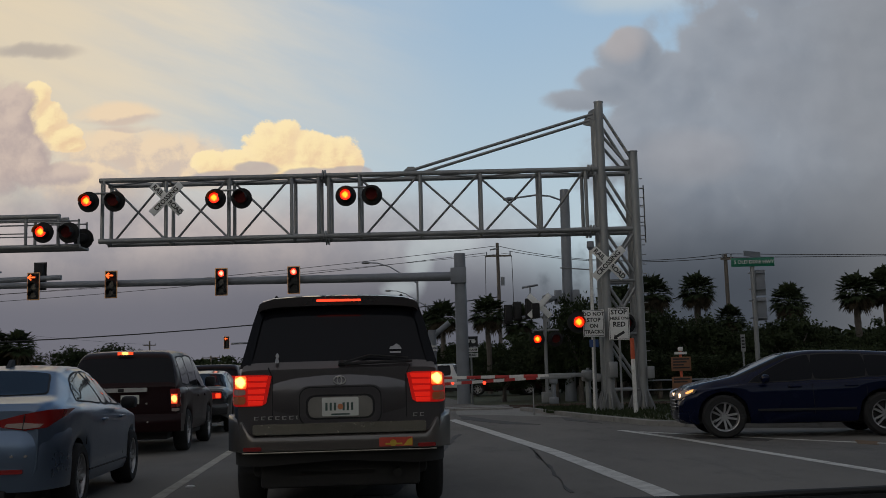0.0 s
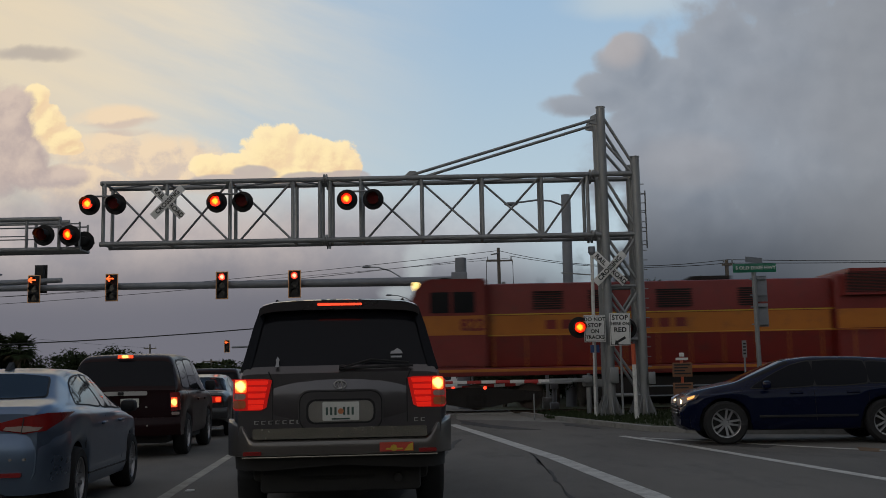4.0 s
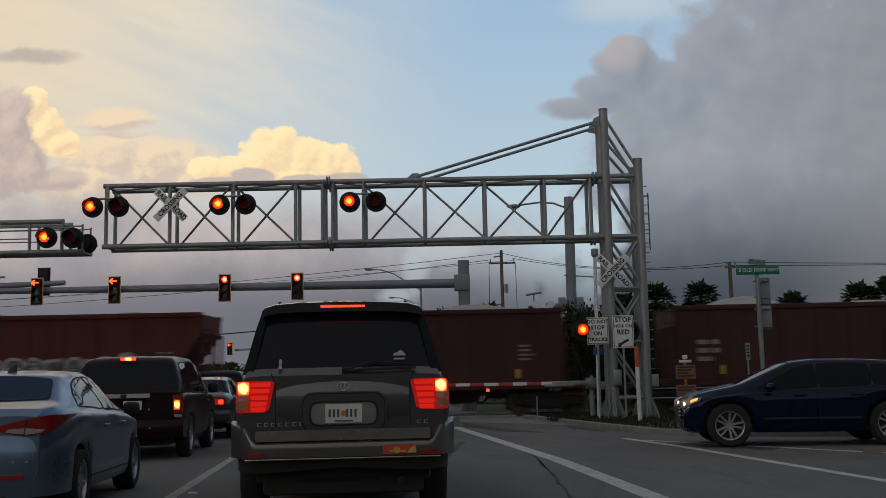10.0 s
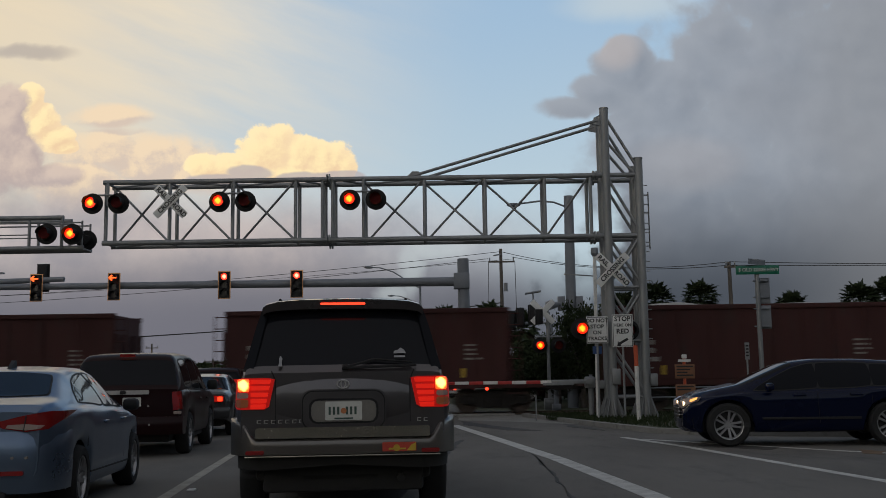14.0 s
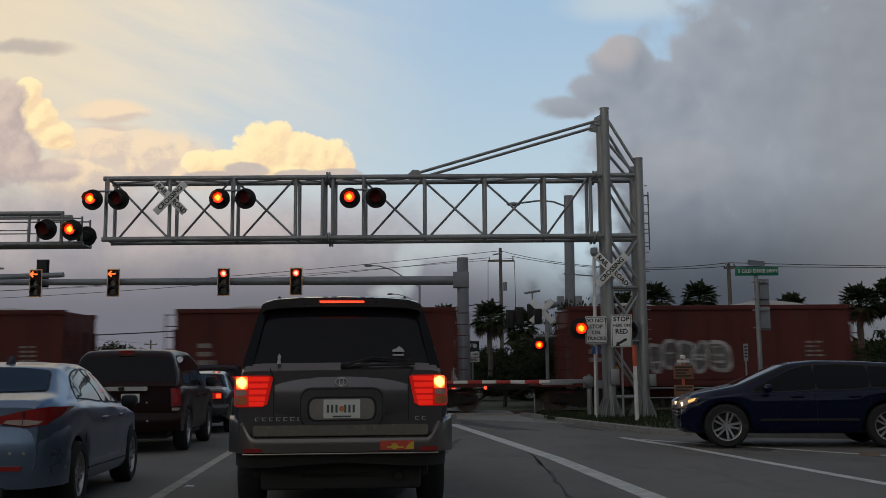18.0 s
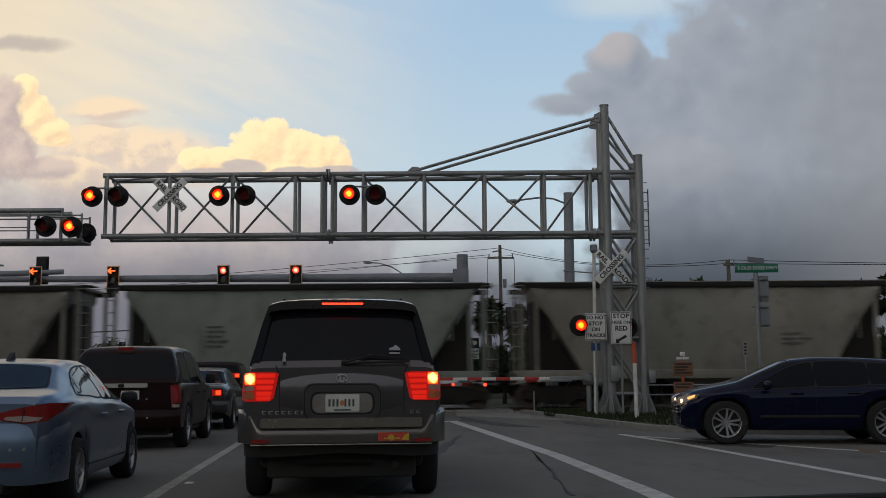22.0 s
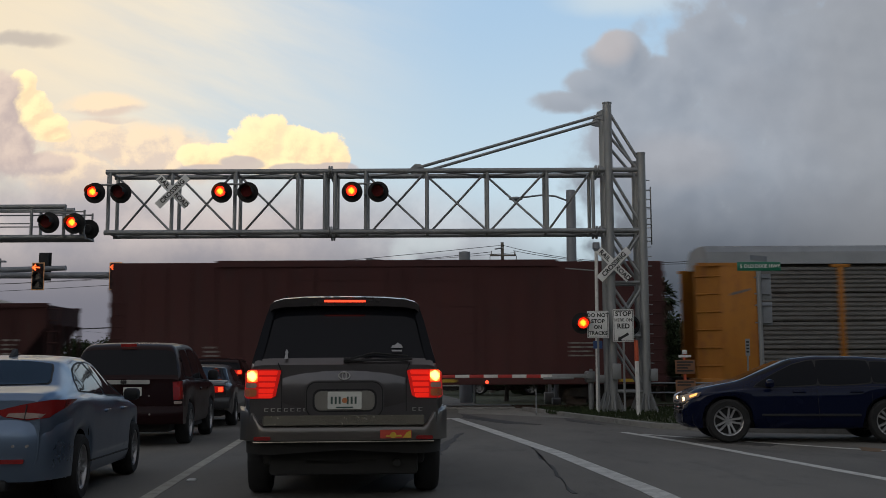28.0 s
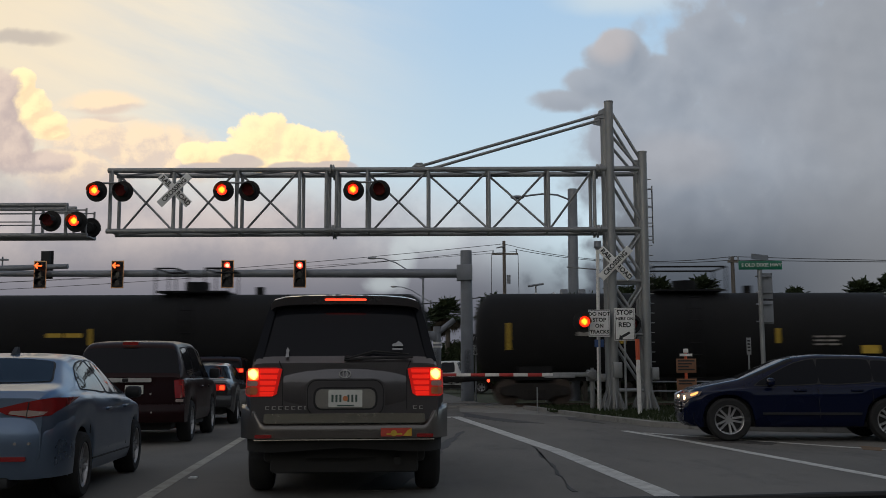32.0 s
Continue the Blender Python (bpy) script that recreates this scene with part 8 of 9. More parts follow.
for side in (-1, 1):
    bm = B()
    rod(bm, (side * 0.60, 0.6, 2.012), (side * 0.60, 2.8, 2.02), 0.014, sides=8)
    for y in (0.6, 1.6, 2.8):
        rod(bm, (side * 0.60, y, 1.95), (side * 0.60, y, 2.014), 0.016, sides=8)
    part("roof_rail", bm, TRIM, suv)
    bm = B()
    box(bm, side * 0.93 if side > 0 else -1.16, 1.16 if side > 0 else -0.93, 3.35, 3.5, 1.16, 1.38, 0.05)
    part("door_mirror", bm, PAINT_GREY, suv)
    s = side
    depth = on_skin([(0, 0.90), (0.08, 0.95), (0.3, 0.985)], 0.02)
    bent_panel("tail_lamp", [(s * 0.605, 1.26), (s * 0.66, 1.272), (s * 0.90, 1.272), (s * 0.955, 1.24), (s * 0.97, 1.02), (s * 0.93, 0.995), (s * 0.70, 0.995), (s * 0.655, 1.02)], depth, 0.06, TAIL_LIT, suv, "lit red tail lamp")
    depth2 = on_skin([(0, 0.90), (0.08, 0.95), (0.3, 0.985)], 0.03)
    for z in (1.222, 1.165, 1.108, 1.051, 1.005):
        inner = 0.645 + (1.222 - z) * 0.2
        bent_panel("lamp_strip", [(s * inner, z), (s * 0.815, z), (s * 0.815, z + 0.036), (s * (inner - 0.007), z + 0.036)], depth2, 0.02, TAIL_STRIP, suv, "bright red lamp segment")
    bm = B()
    box(bm, -0.05, 0.05, -0.014, 0.014, -0.056, 0.056, 0.013)
    part("brake_bulb", bm, BULB_LIT, suv, "bright orange-white lit bulb", at=pose(s * 0.878, depth2(0.878, 1.21), 1.208))
    bent_panel("reversing_lens", rounded(min(s * 0.835, s * 0.945), max(s * 0.835, s * 0.945), 1.095, 1.145, 0.02), depth2, 0.02, LAMP_CLEAR, suv)
    bent_panel("turn_lens", rounded(min(s * 0.835, s * 0.955), max(s * 0.835, s * 0.955), 1.015, 1.085, 0.02), depth2, 0.02, surface("amber_lens", (0.5, 0.16, 0.06), 0.25, coat=0.5, bump=0.0), suv, "dull amber turn lens")
    bent_panel("shut_line", [(s * 0.595, 0.87), (s * 0.603, 0.87), (s * 0.603, 1.24), (s * 0.64, 1.33), (s * 0.632, 1.34), (s * 0.595, 1.25)], on_skin([(0, 0.90), (0.08, 0.95), (0.3, 0.985)], 0.003), 0.02, TRIM, suv)
    panel("bumper_reflector", rounded(min(s * 0.69, s * 0.85), max(s * 0.69, s * 0.85), 0.605, 0.64, 0.012), -0.107, -0.09, LAMP_RED, suv, "red bumper reflector")
# bumper, with corners that rise beside the tailgate
bm = B()
rings = []
for x in (-0.985, -0.975, -0.95, -0.90, -0.84, -0.78, -0.74, -0.4, 0, 0.4, 0.74, 0.78, 0.84, 0.90, 0.95, 0.975, 0.985):
    a = abs(x)
    y = -0.10 + (0.0 if a < 0.7 else 0.34 * ((a - 0.7) / 0.285) ** 2.4)
    z = float(np.interp(a, [0, 0.76, 0.80, 0.86, 0.985], [0.735, 0.735, 0.80, 0.90, 0.915]))
    x *= 1.03
    rings.append([(x, y + 0.045, z), (x, y + 0.012, z - 0.018), (x, y, z - 0.05), (x, y + 0.004, 0.66), (x, y + 0.012, 0.60), (x, y + 0.03, 0.592), (x, 0.45, 0.592), (x, 0.45, z)])
loft(bm, rings)
part("bumper", bm, PAINT_PEWTER, suv, "pewter-coloured rear bumper")
panel("step_strip", rounded(-0.77, 0.77, 0.742, 0.835, 0.02), -0.075, -0.04, surface("bumper_step_strip", (0.34, 0.31, 0.25), 0.24, 0.8, other=(0.25, 0.23, 0.19), scale=3, bump=0.02, coat=0.4), suv, "pale metallic strip above the bumper")
bm = B()
box(bm, -0.86, 0.86, -0.094, 0.1, 0.578, 0.592, 0.005)
part("bumper_seam", bm, surface("bumper_step_strip", (0.2, 0.2, 0.2)), suv)
bm = B()
rings = []
for x in (-0.97, -0.93, -0.84, -0.7, 0, 0.7, 0.84, 0.93, 0.97):
    y = -0.07 + (0.0 if abs(x) < 0.7 else 0.34 * ((abs(x) - 0.7) / 0.27) ** 2.2)
    low = 0.50 if abs(x) < 0.55 else 0.46
    x *= 0.99
    y += 0.05
    rings.append([(x, y, 0.578), (x, y + 0.05, low), (x, 0.5, low), (x, 0.5, 0.578)])
loft(bm, rings)
part("bumper_skirt", bm, DARK_UNDER, suv, "black plastic lower bumper")
bm = B()
box(bm, -0.80, 0.80, 0.3, 0.9, 0.34, 0.57, 0.05)
box(bm, -0.42, 0.36, 0.25, 0.7, 0.30, 0.44, 0.05)
rod(bm, (0.52, 0.2, 0.36), (0.52, 0.8, 0.38), 0.04)
part("tow_frame", bm, DARK_UNDER, suv)
bent_panel("tailgate", [(-0.592, 0.86), (-0.2, 0.86), (0.2, 0.86), (0.592, 0.86), (0.592, 1.1), (0.592, 1.24), (0.625, 1.325), (0.2, 1.335), (-0.2, 1.335), (-0.625, 1.325), (-0.592, 1.24), (-0.592, 1.1)], lambda x, z: -0.028 + 0.75 * (z - 1.07) ** 2 + 0.05 * x * x, 0.03, PAINT_GREY, suv)
# number plate recess, badge, wiper, stickers
# innermost panel is paler, so the light in the recess is in its colour
for k, (ring_, y0, mat_) in enumerate(((rounded(-0.375, 0.385, 0.80, 1.165, 0.10), -0.036, PAINT_GREY), (rounded(-0.368, 0.378, 0.807, 1.158, 0.097), -0.039, TRIM), (rounded(-0.355, 0.365, 0.82, 1.145, 0.09), -0.046, PAINT_GREY), (rounded(-0.305, 0.315, 0.862, 1.085, 0.075), -0.050, TRIM), (rounded(-0.285, 0.295, 0.878, 1.068, 0.065), -0.054, surface("lit_plate_recess", (0.24, 0.225, 0.20), 0.35, 0.4)))):
    panel("plate_surround", ring_, y0, 0.03, mat_, suv, bevel=0.004)
plate_bars(suv, 0.005, -0.066, 0.975, 0.325, 0.165)
bm = B()
for rx_, rz_ in ((0.053, 0.036), (0.02, 0.034)):
    k = 24
    pts = [(rx_ * math.cos(2 * math.pi * i / k), -0.03, 1.21 + rz_ * math.sin(2 * math.pi * i / k)) for i in range(k)]
    for a, b in zip(pts, pts[1:] + pts[:1]):
        rod(bm, a, b, 0.006, sides=6)
part("badge", bm, BADGE, suv, "chrome oval badge")
for x0, n, w in ((-0.76, 7, 0.062), (0.66, 2, 0.06)):
    bm = B()
    for k in range(n):
        box(bm, x0 + k * w, x0 + k * w + w * 0.55, -0.030, 0.0, 0.872, 0.876)
        box(bm, x0 + k * w, x0 + k * w + w * 0.12, -0.030, 0.0, 0.872, 0.902)
        box(bm, x0 + k * w, x0 + k * w + w * 0.6, -0.030, 0.0, 0.898, 0.902)
    part("model_badge", bm, BADGE, suv, "chrome model badge as plain bars")
panel("bumper_sticker", rounded(0.345, 0.645, 0.615, 0.695, 0.006), -0.108, -0.1, surface("sticker_red", (0.5, 0.05, 0.03), 0.5, other=(0.42, 0.06, 0.03), scale=8), suv, "red and yellow bumper sticker", smooth=0)
bm = B()
prism(bm, [(0.56, 0.62), (0.64, 0.62), (0.64, 0.69), (0.60, 0.67)], "y", -0.112, -0.107)
rod(bm, (0.47, -0.112, 0.645), (0.47, -0.107, 0.645), 0.03, sides=14)
box(bm, 0.40, 0.55, -0.113, -0.108, 0.63, 0.645)
part("sticker_mark", bm, STENCIL_YELLOW, suv, smooth=0)


def on_glass(z):
    return float(np.interp(z, [1.36, 1.70, 1.92], [0.05, 0.20, 0.30])) - 0.02


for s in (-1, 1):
    # a body pillar in dark glass: its dimness is put into the colour
    bent_panel("rear_pillar", [(s * 0.895, 1.33), (s * 0.80, 1.335), (s * 0.765, 1.50), (s * 0.715, 1.75), (s * 0.665, 1.92), (s * 0.735, 1.93), (s * 0.79, 1.75), (s * 0.85, 1.50)], lambda x, z: on_glass(z) + 0.012 + 0.25 * max(0.0, abs(x) - (0.80 - (z - 1.34) * 0.23)), 0.05, DIM_GLASS_AND_PILLAR, suv, "body rear pillar, its shade put into a dark colour")
bm = B()
for a, b, r_ in (((0.02, 1.36), (0.28, 1.43), 0.011), ((0.28, 1.43), (0.62, 1.40), 0.009), ((0.0, 1.352), (0.66, 1.372), 0.012)):
    rod(bm, (a[0], on_glass(a[1]) - 0.02, a[1]), (b[0], on_glass(b[1]) - 0.02, b[1]), r_, sides=6)
rod(bm, (0.02, on_glass(1.35) - 0.02, 1.345), (0.02, on_glass(1.38), 1.37), 0.03, sides=10)
part("rear_wiper", bm, TRIM, suv)
for x, z, pts in ((-0.56, 1.42, [(-0.018, -0.045), (0.018, -0.045), (0.012, 0.0), (0.02, 0.02), (0.0, 0.05), (-0.014, 0.02), (-0.01, 0.0)]), (0.51, 1.49, [(-0.055, -0.01), (0.06, -0.01), (0.045, 0.02), (0.01, 0.042), (-0.015, 0.02), (-0.045, 0.014)]), (0.51, 1.452, [(-0.05, -0.008), (0.05, -0.008), (0.05, 0.008), (-0.05, 0.008)])):
    bm = B()
    vs = [bm.verts.new((x + px, on_glass(z + pz) - 0.018, z + pz)) for px, pz in pts]
    bm.faces.new(vs)
    part("window_sticker", bm, surface("sticker_grey_white", (0.35, 0.35, 0.36), 0.5), suv, "small white window sticker", smooth=0)

# the pale blue saloon in the next lane
blue = thing("sedan", "pale metallic blue saloon car seen from behind", "car", pose(-4.37, 9.45, 0, 0, 0, 6.0))
car_body(blue, dict(length=4.53, width=1.775, axles=(0.98, 3.68), wheel=0.325, spokes=5, side_glass=CLEAR_GLASS, back_glass=DIM_GLASS_AND_PILLAR, round=0.07,
    top=[(0, 0.98), (0.06, 1.06), (0.35, 1.10), (0.55, 1.13), (1.25, 1.39), (1.7, 1.44), (2.3, 1.44), (2.6, 1.40), (3.45, 1.0), (3.7, 0.97), (4.35, 0.78), (4.53, 0.62)],
    belt=[(0, 0.93), (0.5, 1.03), (1.4, 1.0), (3.3, 0.92), (4.0, 0.8), (4.53, 0.6)], half=[(0, 0.70), (0.1, 0.78), (0.35, 0.85), (0.9, 0.885), (3.7, 0.88), (4.2, 0.8), (4.53, 0.6)],
    roof_half=[(0, 0.66), (0.3, 0.74), (0.6, 0.72), (1.2, 0.60), (1.7, 0.56), (2.5, 0.56), (3.3, 0.68), (3.8, 0.70), (4.53, 0.5)],
    sill=[(0, 0.42), (0.4, 0.34), (0.6, 0.24), (4.0, 0.22), (4.53, 0.32)], windows=([(1.00, 1.075), (1.12, 1.17), (1.34, 1.27), (1.62, 1.325), (1.98, 1.345), (2.03, 1.03), (1.55, 1.05)], [(2.12, 1.025), (2.07, 1.348), (2.36, 1.335), (2.62, 1.27), (2.90, 1.15), (3.14, 0.985), (2.6, 1.005)]), screen=(2.62, 3.4), back=(0.56, 1.24),
    back_pane=[(-0.60, 0.60), (0.0, 0.54), (0.60, 0.60), (0.57, 0.85), (0.49, 1.14), (0.0, 1.20), (-0.49, 1.14), (-0.57, 0.85)]), PAINT_BLUE)
for side in (-1, 1):
    s = side
    depth = on_skin([(0, 0.70), (0.06, 0.75), (0.12, 0.79), (0.35, 0.85), (0.9, 0.885)], 0.014)
    bent_panel("tail_lamp", [(s * 0.30, 0.905), (s * 0.40, 0.855), (s * 0.60, 0.825), (s * 0.77, 0.845), (s * 0.85, 0.93), (s * 0.87, 1.0), (s * 0.78, 1.005), (s * 0.55, 0.965)], depth, 0.05, LAMP_RED, blue, "dull red tail lamp")
    depth3 = on_skin([(0, 0.70), (0.06, 0.75), (0.12, 0.79), (0.35, 0.85), (0.9, 0.885)], 0.024)
    bent_panel("reversing_lens", [(s * 0.42, 0.862), (s * 0.60, 0.838), (s * 0.72, 0.852), (s * 0.75, 0.88), (s * 0.60, 0.895), (s * 0.44, 0.888)], depth3, 0.03, LAMP_CLEAR, blue, "pale clear lens")
    panel("bumper_reflector", rounded(min(s * 0.36, s * 0.60), max(s * 0.36, s * 0.60), 0.445, 0.485, 0.012), -0.078, -0.02, LAMP_RED, blue, "red bumper reflector")
    bm = B()
    box(bm, min(s * 0.88, s * 1.06), max(s * 0.88, s * 1.06), 2.78, 2.95, 0.93, 1.07, 0.05)
    part("door_mirror", bm, PAINT_BLUE if s < 0 else TRIM, blue)
    for y in (1.85, 2.75):
        bm = B()
        box(bm, min(s * 0.86, s * 0.915), max(s * 0.86, s * 0.915), y, y + 0.2, 0.83, 0.86, 0.012)
        part("door_handle", bm, PAINT_BLUE, blue)
for s in (-1, 1):
    for y, z0, z1 in ((2.09, 0.42, 0.98), (3.02, 0.4, 0.93), (1.2, 0.62, 1.0)):
        bm = B()
        rod(bm, (s * 0.868, y, z0), (s * 0.866, y, z1 - 0.06), 0.004, sides=4)
        part("door_seam", bm, TRIM, blue)
    bm = B()
    rod(bm, (s * 0.862, 1.35, 0.36), (s * 0.862, 3.3, 0.34), 0.012, sides=6)
    part("sill_trim", bm, TRIM, blue)
    depth4 = on_skin([(0, 0.70), (0.06, 0.75), (0.12, 0.79), (0.35, 0.85), (0.9, 0.885)], 0.026)
    bent_panel("lamp_divider", [(s * 0.575, 0.83), (s * 0.583, 0.83), (s * 0.60, 0.965), (s * 0.592, 0.965)], depth4, 0.03, TRIM, blue)
bm = B()
rings = []
corner = [(0.56 + 0.322 * math.sin(radians(d)), -0.055 + 0.60 * (1 - math.cos(radians(d)))) for d in range(0, 91, 6)]
for x, y in [(-px, py) for px, py in corner[::-1]] + [(-0.4, -0.065), (-0.2, -0.07), (0, -0.072), (0.2, -0.07), (0.4, -0.065)] + corner:
    rings.append([(x * 0.975, y + 0.05, 0.83), (x * 0.99, y + 0.02, 0.77), (x, y, 0.68), (x, y, 0.55), (x * 0.99, y + 0.015, 0.42), (x * 0.97, y + 0.05, 0.28), (x * 0.8, 0.6, 0.26), (x * 0.8, 0.6, 0.80)])
loft(bm, rings)
part("bumper", bm, PAINT_BLUE, blue, smooth=55)
bm = B()
box(bm, -0.45, 0.45, -0.055, 0.3, 0.20, 0.30, 0.03)
part("diffuser", bm, TRIM, blue)
bm = B()
prism(bm, [(1.42, 1.40), (1.65, 1.43), (1.62, 1.50), (1.58, 1.50)], "x", -0.02, 0.02)
part("roof_aerial", bm, TRIM, blue)
bm = B()
for k in range(4):
    box(bm, 0.28 + k * 0.05, 0.315 + k * 0.05, -0.02, 0.04, 0.70, 0.73, 0.004)
part("model_badge", bm, CHROME, blue)
bm = B()
for x in (0.5, 0.62):
    rod(bm, (x, -0.075, 0.60), (x, -0.04, 0.60), 0.013, sides=10)
part("parking_sensor", bm, STENCIL, blue)

# the dark sport-utility vehicle ahead of it
cherry = thing("suv", "black-cherry sport-utility vehicle in the queue", "car", pose(-5.43, 17.75, 0, 0, 0, 5.1))
car_body(cherry, dict(length=4.78, width=1.97, axles=(0.98, 3.68), wheel=0.365, spokes=5,
    top=[(0, 1.12), (0.06, 1.20), (0.20, 1.48), (0.30, 1.68), (0.45, 1.75), (1.2, 1.79), (2.4, 1.78), (2.9, 1.70), (3.65, 1.14), (4.6, 0.98), (4.78, 0.8)],
    belt=[(0, 1.08), (0.4, 1.12), (3.6, 1.08), (4.78, 0.85)], half=[(0, 0.91), (0.08, 0.96), (0.3, 0.985), (4.1, 0.98), (4.5, 0.92), (4.78, 0.78)],
    roof_half=[(0, 0.88), (0.06, 0.87), (0.20, 0.81), (0.32, 0.76), (0.6, 0.74), (2.7, 0.73), (3.6, 0.80), (4.78, 0.6)],
    sill=[(0, 0.5), (0.4, 0.45), (0.6, 0.36), (4.2, 0.34), (4.78, 0.45)], windows=([(0.50, 1.20), (1.28, 1.18), (1.28, 1.64), (0.62, 1.62)], [(1.4, 1.17), (2.25, 1.15), (2.25, 1.66), (1.4, 1.65)], [(2.35, 1.14), (3.3, 1.12), (2.95, 1.47), (2.7, 1.62), (2.35, 1.66)]), screen=(2.92, 3.6), back=(0.062, 0.29)), PAINT_MAROON)
panel("chrome_bar", rounded(-0.52, 0.42, 1.055, 1.125, 0.02), -0.03, 0.02, BADGE, cherry, "chrome bar across the tailgate")
bm = B()
box(bm, -0.06, 0.04, -0.045, -0.02, 1.06, 1.12, 0.015)
part("badge", bm, TRIM, cherry)
plate_bars(cherry, 0.14, -0.03, 0.93, 0.305, 0.15)
BRAKES = []


def switched_lamp(parent, x, y, z, w, h, d=0.02):
    """A brake light built as a bar that turns its lit or its dark face outwards."""
    bm = B()
    box(bm, -w / 2, w / 2, -d, d, -h / 2, h / 2)
    for face in bm.faces:
        face.material_index = 0 if face.normal.y < -0.5 else 1
    lamp = part("brake_light", bm, [BRAKE_LIT, LAMP_RED], parent, "brake light, lit at first and then dark", smooth=0, at=pose(x, y, z))
    BRAKES.append((lamp, (x, y, z)))


switched_lamp(cherry, 0.0, 0.27, 1.715, 0.26, 0.05)
for side in (-1, 1):
    s = side
    depth = on_skin([(0, 0.91), (0.08, 0.96), (0.3, 0.985)], 0.02)
    bent_panel("tail_lamp", [(s * 0.80, 1.09), (s * 0.95, 1.10), (s * 0.965, 0.80), (s * 0.82, 0.78)], depth, 0.06, LAMP_RED, cherry, "red tail lamp")
    bent_panel("reversing_lens", rounded(min(s * 0.83, s * 0.95), max(s * 0.83, s * 0.95), 0.72, 0.77, 0.015), depth, 0.04, LAMP_CLEAR, cherry)
    switched_lamp(cherry, s * 0.88, -0.045, 0.93, 0.10, 0.16)
    bm = B()
    box(bm, min(s * 0.97, s * 1.17), max(s * 0.97, s * 1.17), 3.0, 3.15, 1.1, 1.3, 0.05)
    part("door_mirror", bm, TRIM, cherry)
    for y in (1.95, 2.85):
        bm = B()
        box(bm, min(s * 0.96, s * 1.0), max(s * 0.96, s * 1.0), y, y + 0.22, 0.93, 0.97, 0.012)
        part("door_handle", bm, PAINT_MAROON, cherry)
bm = B()
rings = []
for x in (-0.98, -0.9, -0.5, 0, 0.5, 0.9, 0.98):
    y = -0.07 + 0.5 * max(0, abs(x) - 0.75) ** 1.3
    rings.append([(x, y + 0.03, 0.68), (x, y, 0.62), (x, y, 0.46), (x, y + 0.03, 0.38), (x, 0.35, 0.38), (x, 0.35, 0.68)])
loft(bm, rings)
part("bumper", bm, PAINT_MAROON, cherry)
bm = B()
for x in (0.42, 0.44):
    rod(bm, (x, -0.075, 0.86 if x < 0.43 else 0.55), (x, -0.05, 0.86 if x < 0.43 else 0.55), 0.016, sides=10)
part("sensor", bm, STENCIL, cherry)

# a grey saloon and a dark estate further up the queue
grey = thing("sedan", "grey saloon car with lit tail lamps", "car", pose(-5.78, 24.0, 0, 0, 0, 5.1))
SEDAN = dict(length=4.7, width=1.8, axles=(1.0, 3.75), wheel=0.33, spokes=5, back_glass=CLEAR_GLASS,
    top=[(0, 0.95), (0.06, 1.02), (0.5, 1.06), (1.2, 1.38), (1.8, 1.45), (2.4, 1.44), (3.3, 1.0), (4.5, 0.78), (4.7, 0.6)],
    belt=[(0, 0.9), (0.5, 0.98), (3.3, 0.92), (4.7, 0.6)], half=[(0, 0.74), (0.1, 0.82), (0.4, 0.88), (4.2, 0.86), (4.7, 0.65)],
    roof_half=[(0, 0.7), (0.5, 0.74), (1.2, 0.62), (2.4, 0.6), (3.3, 0.72), (4.7, 0.5)], sill=[(0, 0.4), (0.6, 0.25), (4.2, 0.23), (4.7, 0.35)],
    windows=([(1.15, 1.05), (1.4, 1.28), (1.9, 1.35), (1.92, 1.03)], [(2.0, 1.03), (2.0, 1.35), (2.35, 1.34), (3.0, 1.02)]), screen=(2.45, 3.25), back=(0.52, 1.2))
car_body(grey, SEDAN, PAINT_SILVER)
estate = thing("suv", "dark car with a lit tail lamp further ahead", "car", pose(-7.05, 33.0 - 1.2, 0, 0, 0, 5.1))
car_body(estate, dict(length=4.7, width=1.9, axles=(1.0, 3.7), wheel=0.36, spokes=5,
    top=[(0, 1.1), (0.06, 1.18), (0.3, 1.6), (0.5, 1.68), (2.6, 1.68), (3.5, 1.1), (4.5, 0.95), (4.7, 0.8)], belt=[(0, 1.05), (3.5, 1.02), (4.7, 0.8)],
    half=[(0, 0.9), (0.3, 0.95), (4.2, 0.94), (4.7, 0.75)], roof_half=[(0, 0.86), (0.3, 0.74), (2.6, 0.7), (3.5, 0.78), (4.7, 0.6)], sill=[(0, 0.45), (0.6, 0.33), (4.7, 0.42)],
    windows=([(0.6, 1.15), (1.5, 1.13), (1.5, 1.56), (0.7, 1.54)], [(1.6, 1.13), (3.1, 1.1), (2.6, 1.53), (1.6, 1.56)]), screen=(2.65, 3.45), back=(0.07, 0.28)), PAINT_MAROON)
for car, z, hw in ((grey, 0.86, 0.70), (estate, 1.25, 0.86)):
    for s in (-1, 1):
        panel("tail_lamp", rounded(min(s * (hw - 0.26), s * hw), max(s * (hw - 0.26), s * hw), z - 0.07, z + 0.07, 0.03), -0.03, 0.06, TAIL_LIT, car, "lit red tail lamp")
        panel("brake_bulb", rounded(min(s * (hw - 0.13), s * (hw - 0.02)), max(s * (hw - 0.13), s * (hw - 0.02)), z - 0.05, z + 0.05, 0.02), -0.04, 0.0, BRAKE_LIT, car)
    bm = B()
    box(bm, -0.85, 0.85, -0.07, 0.3, 0.42, 0.68, 0.05)
    part("bumper", bm, PAINT_SILVER if car is grey else PAINT_MAROON, car)

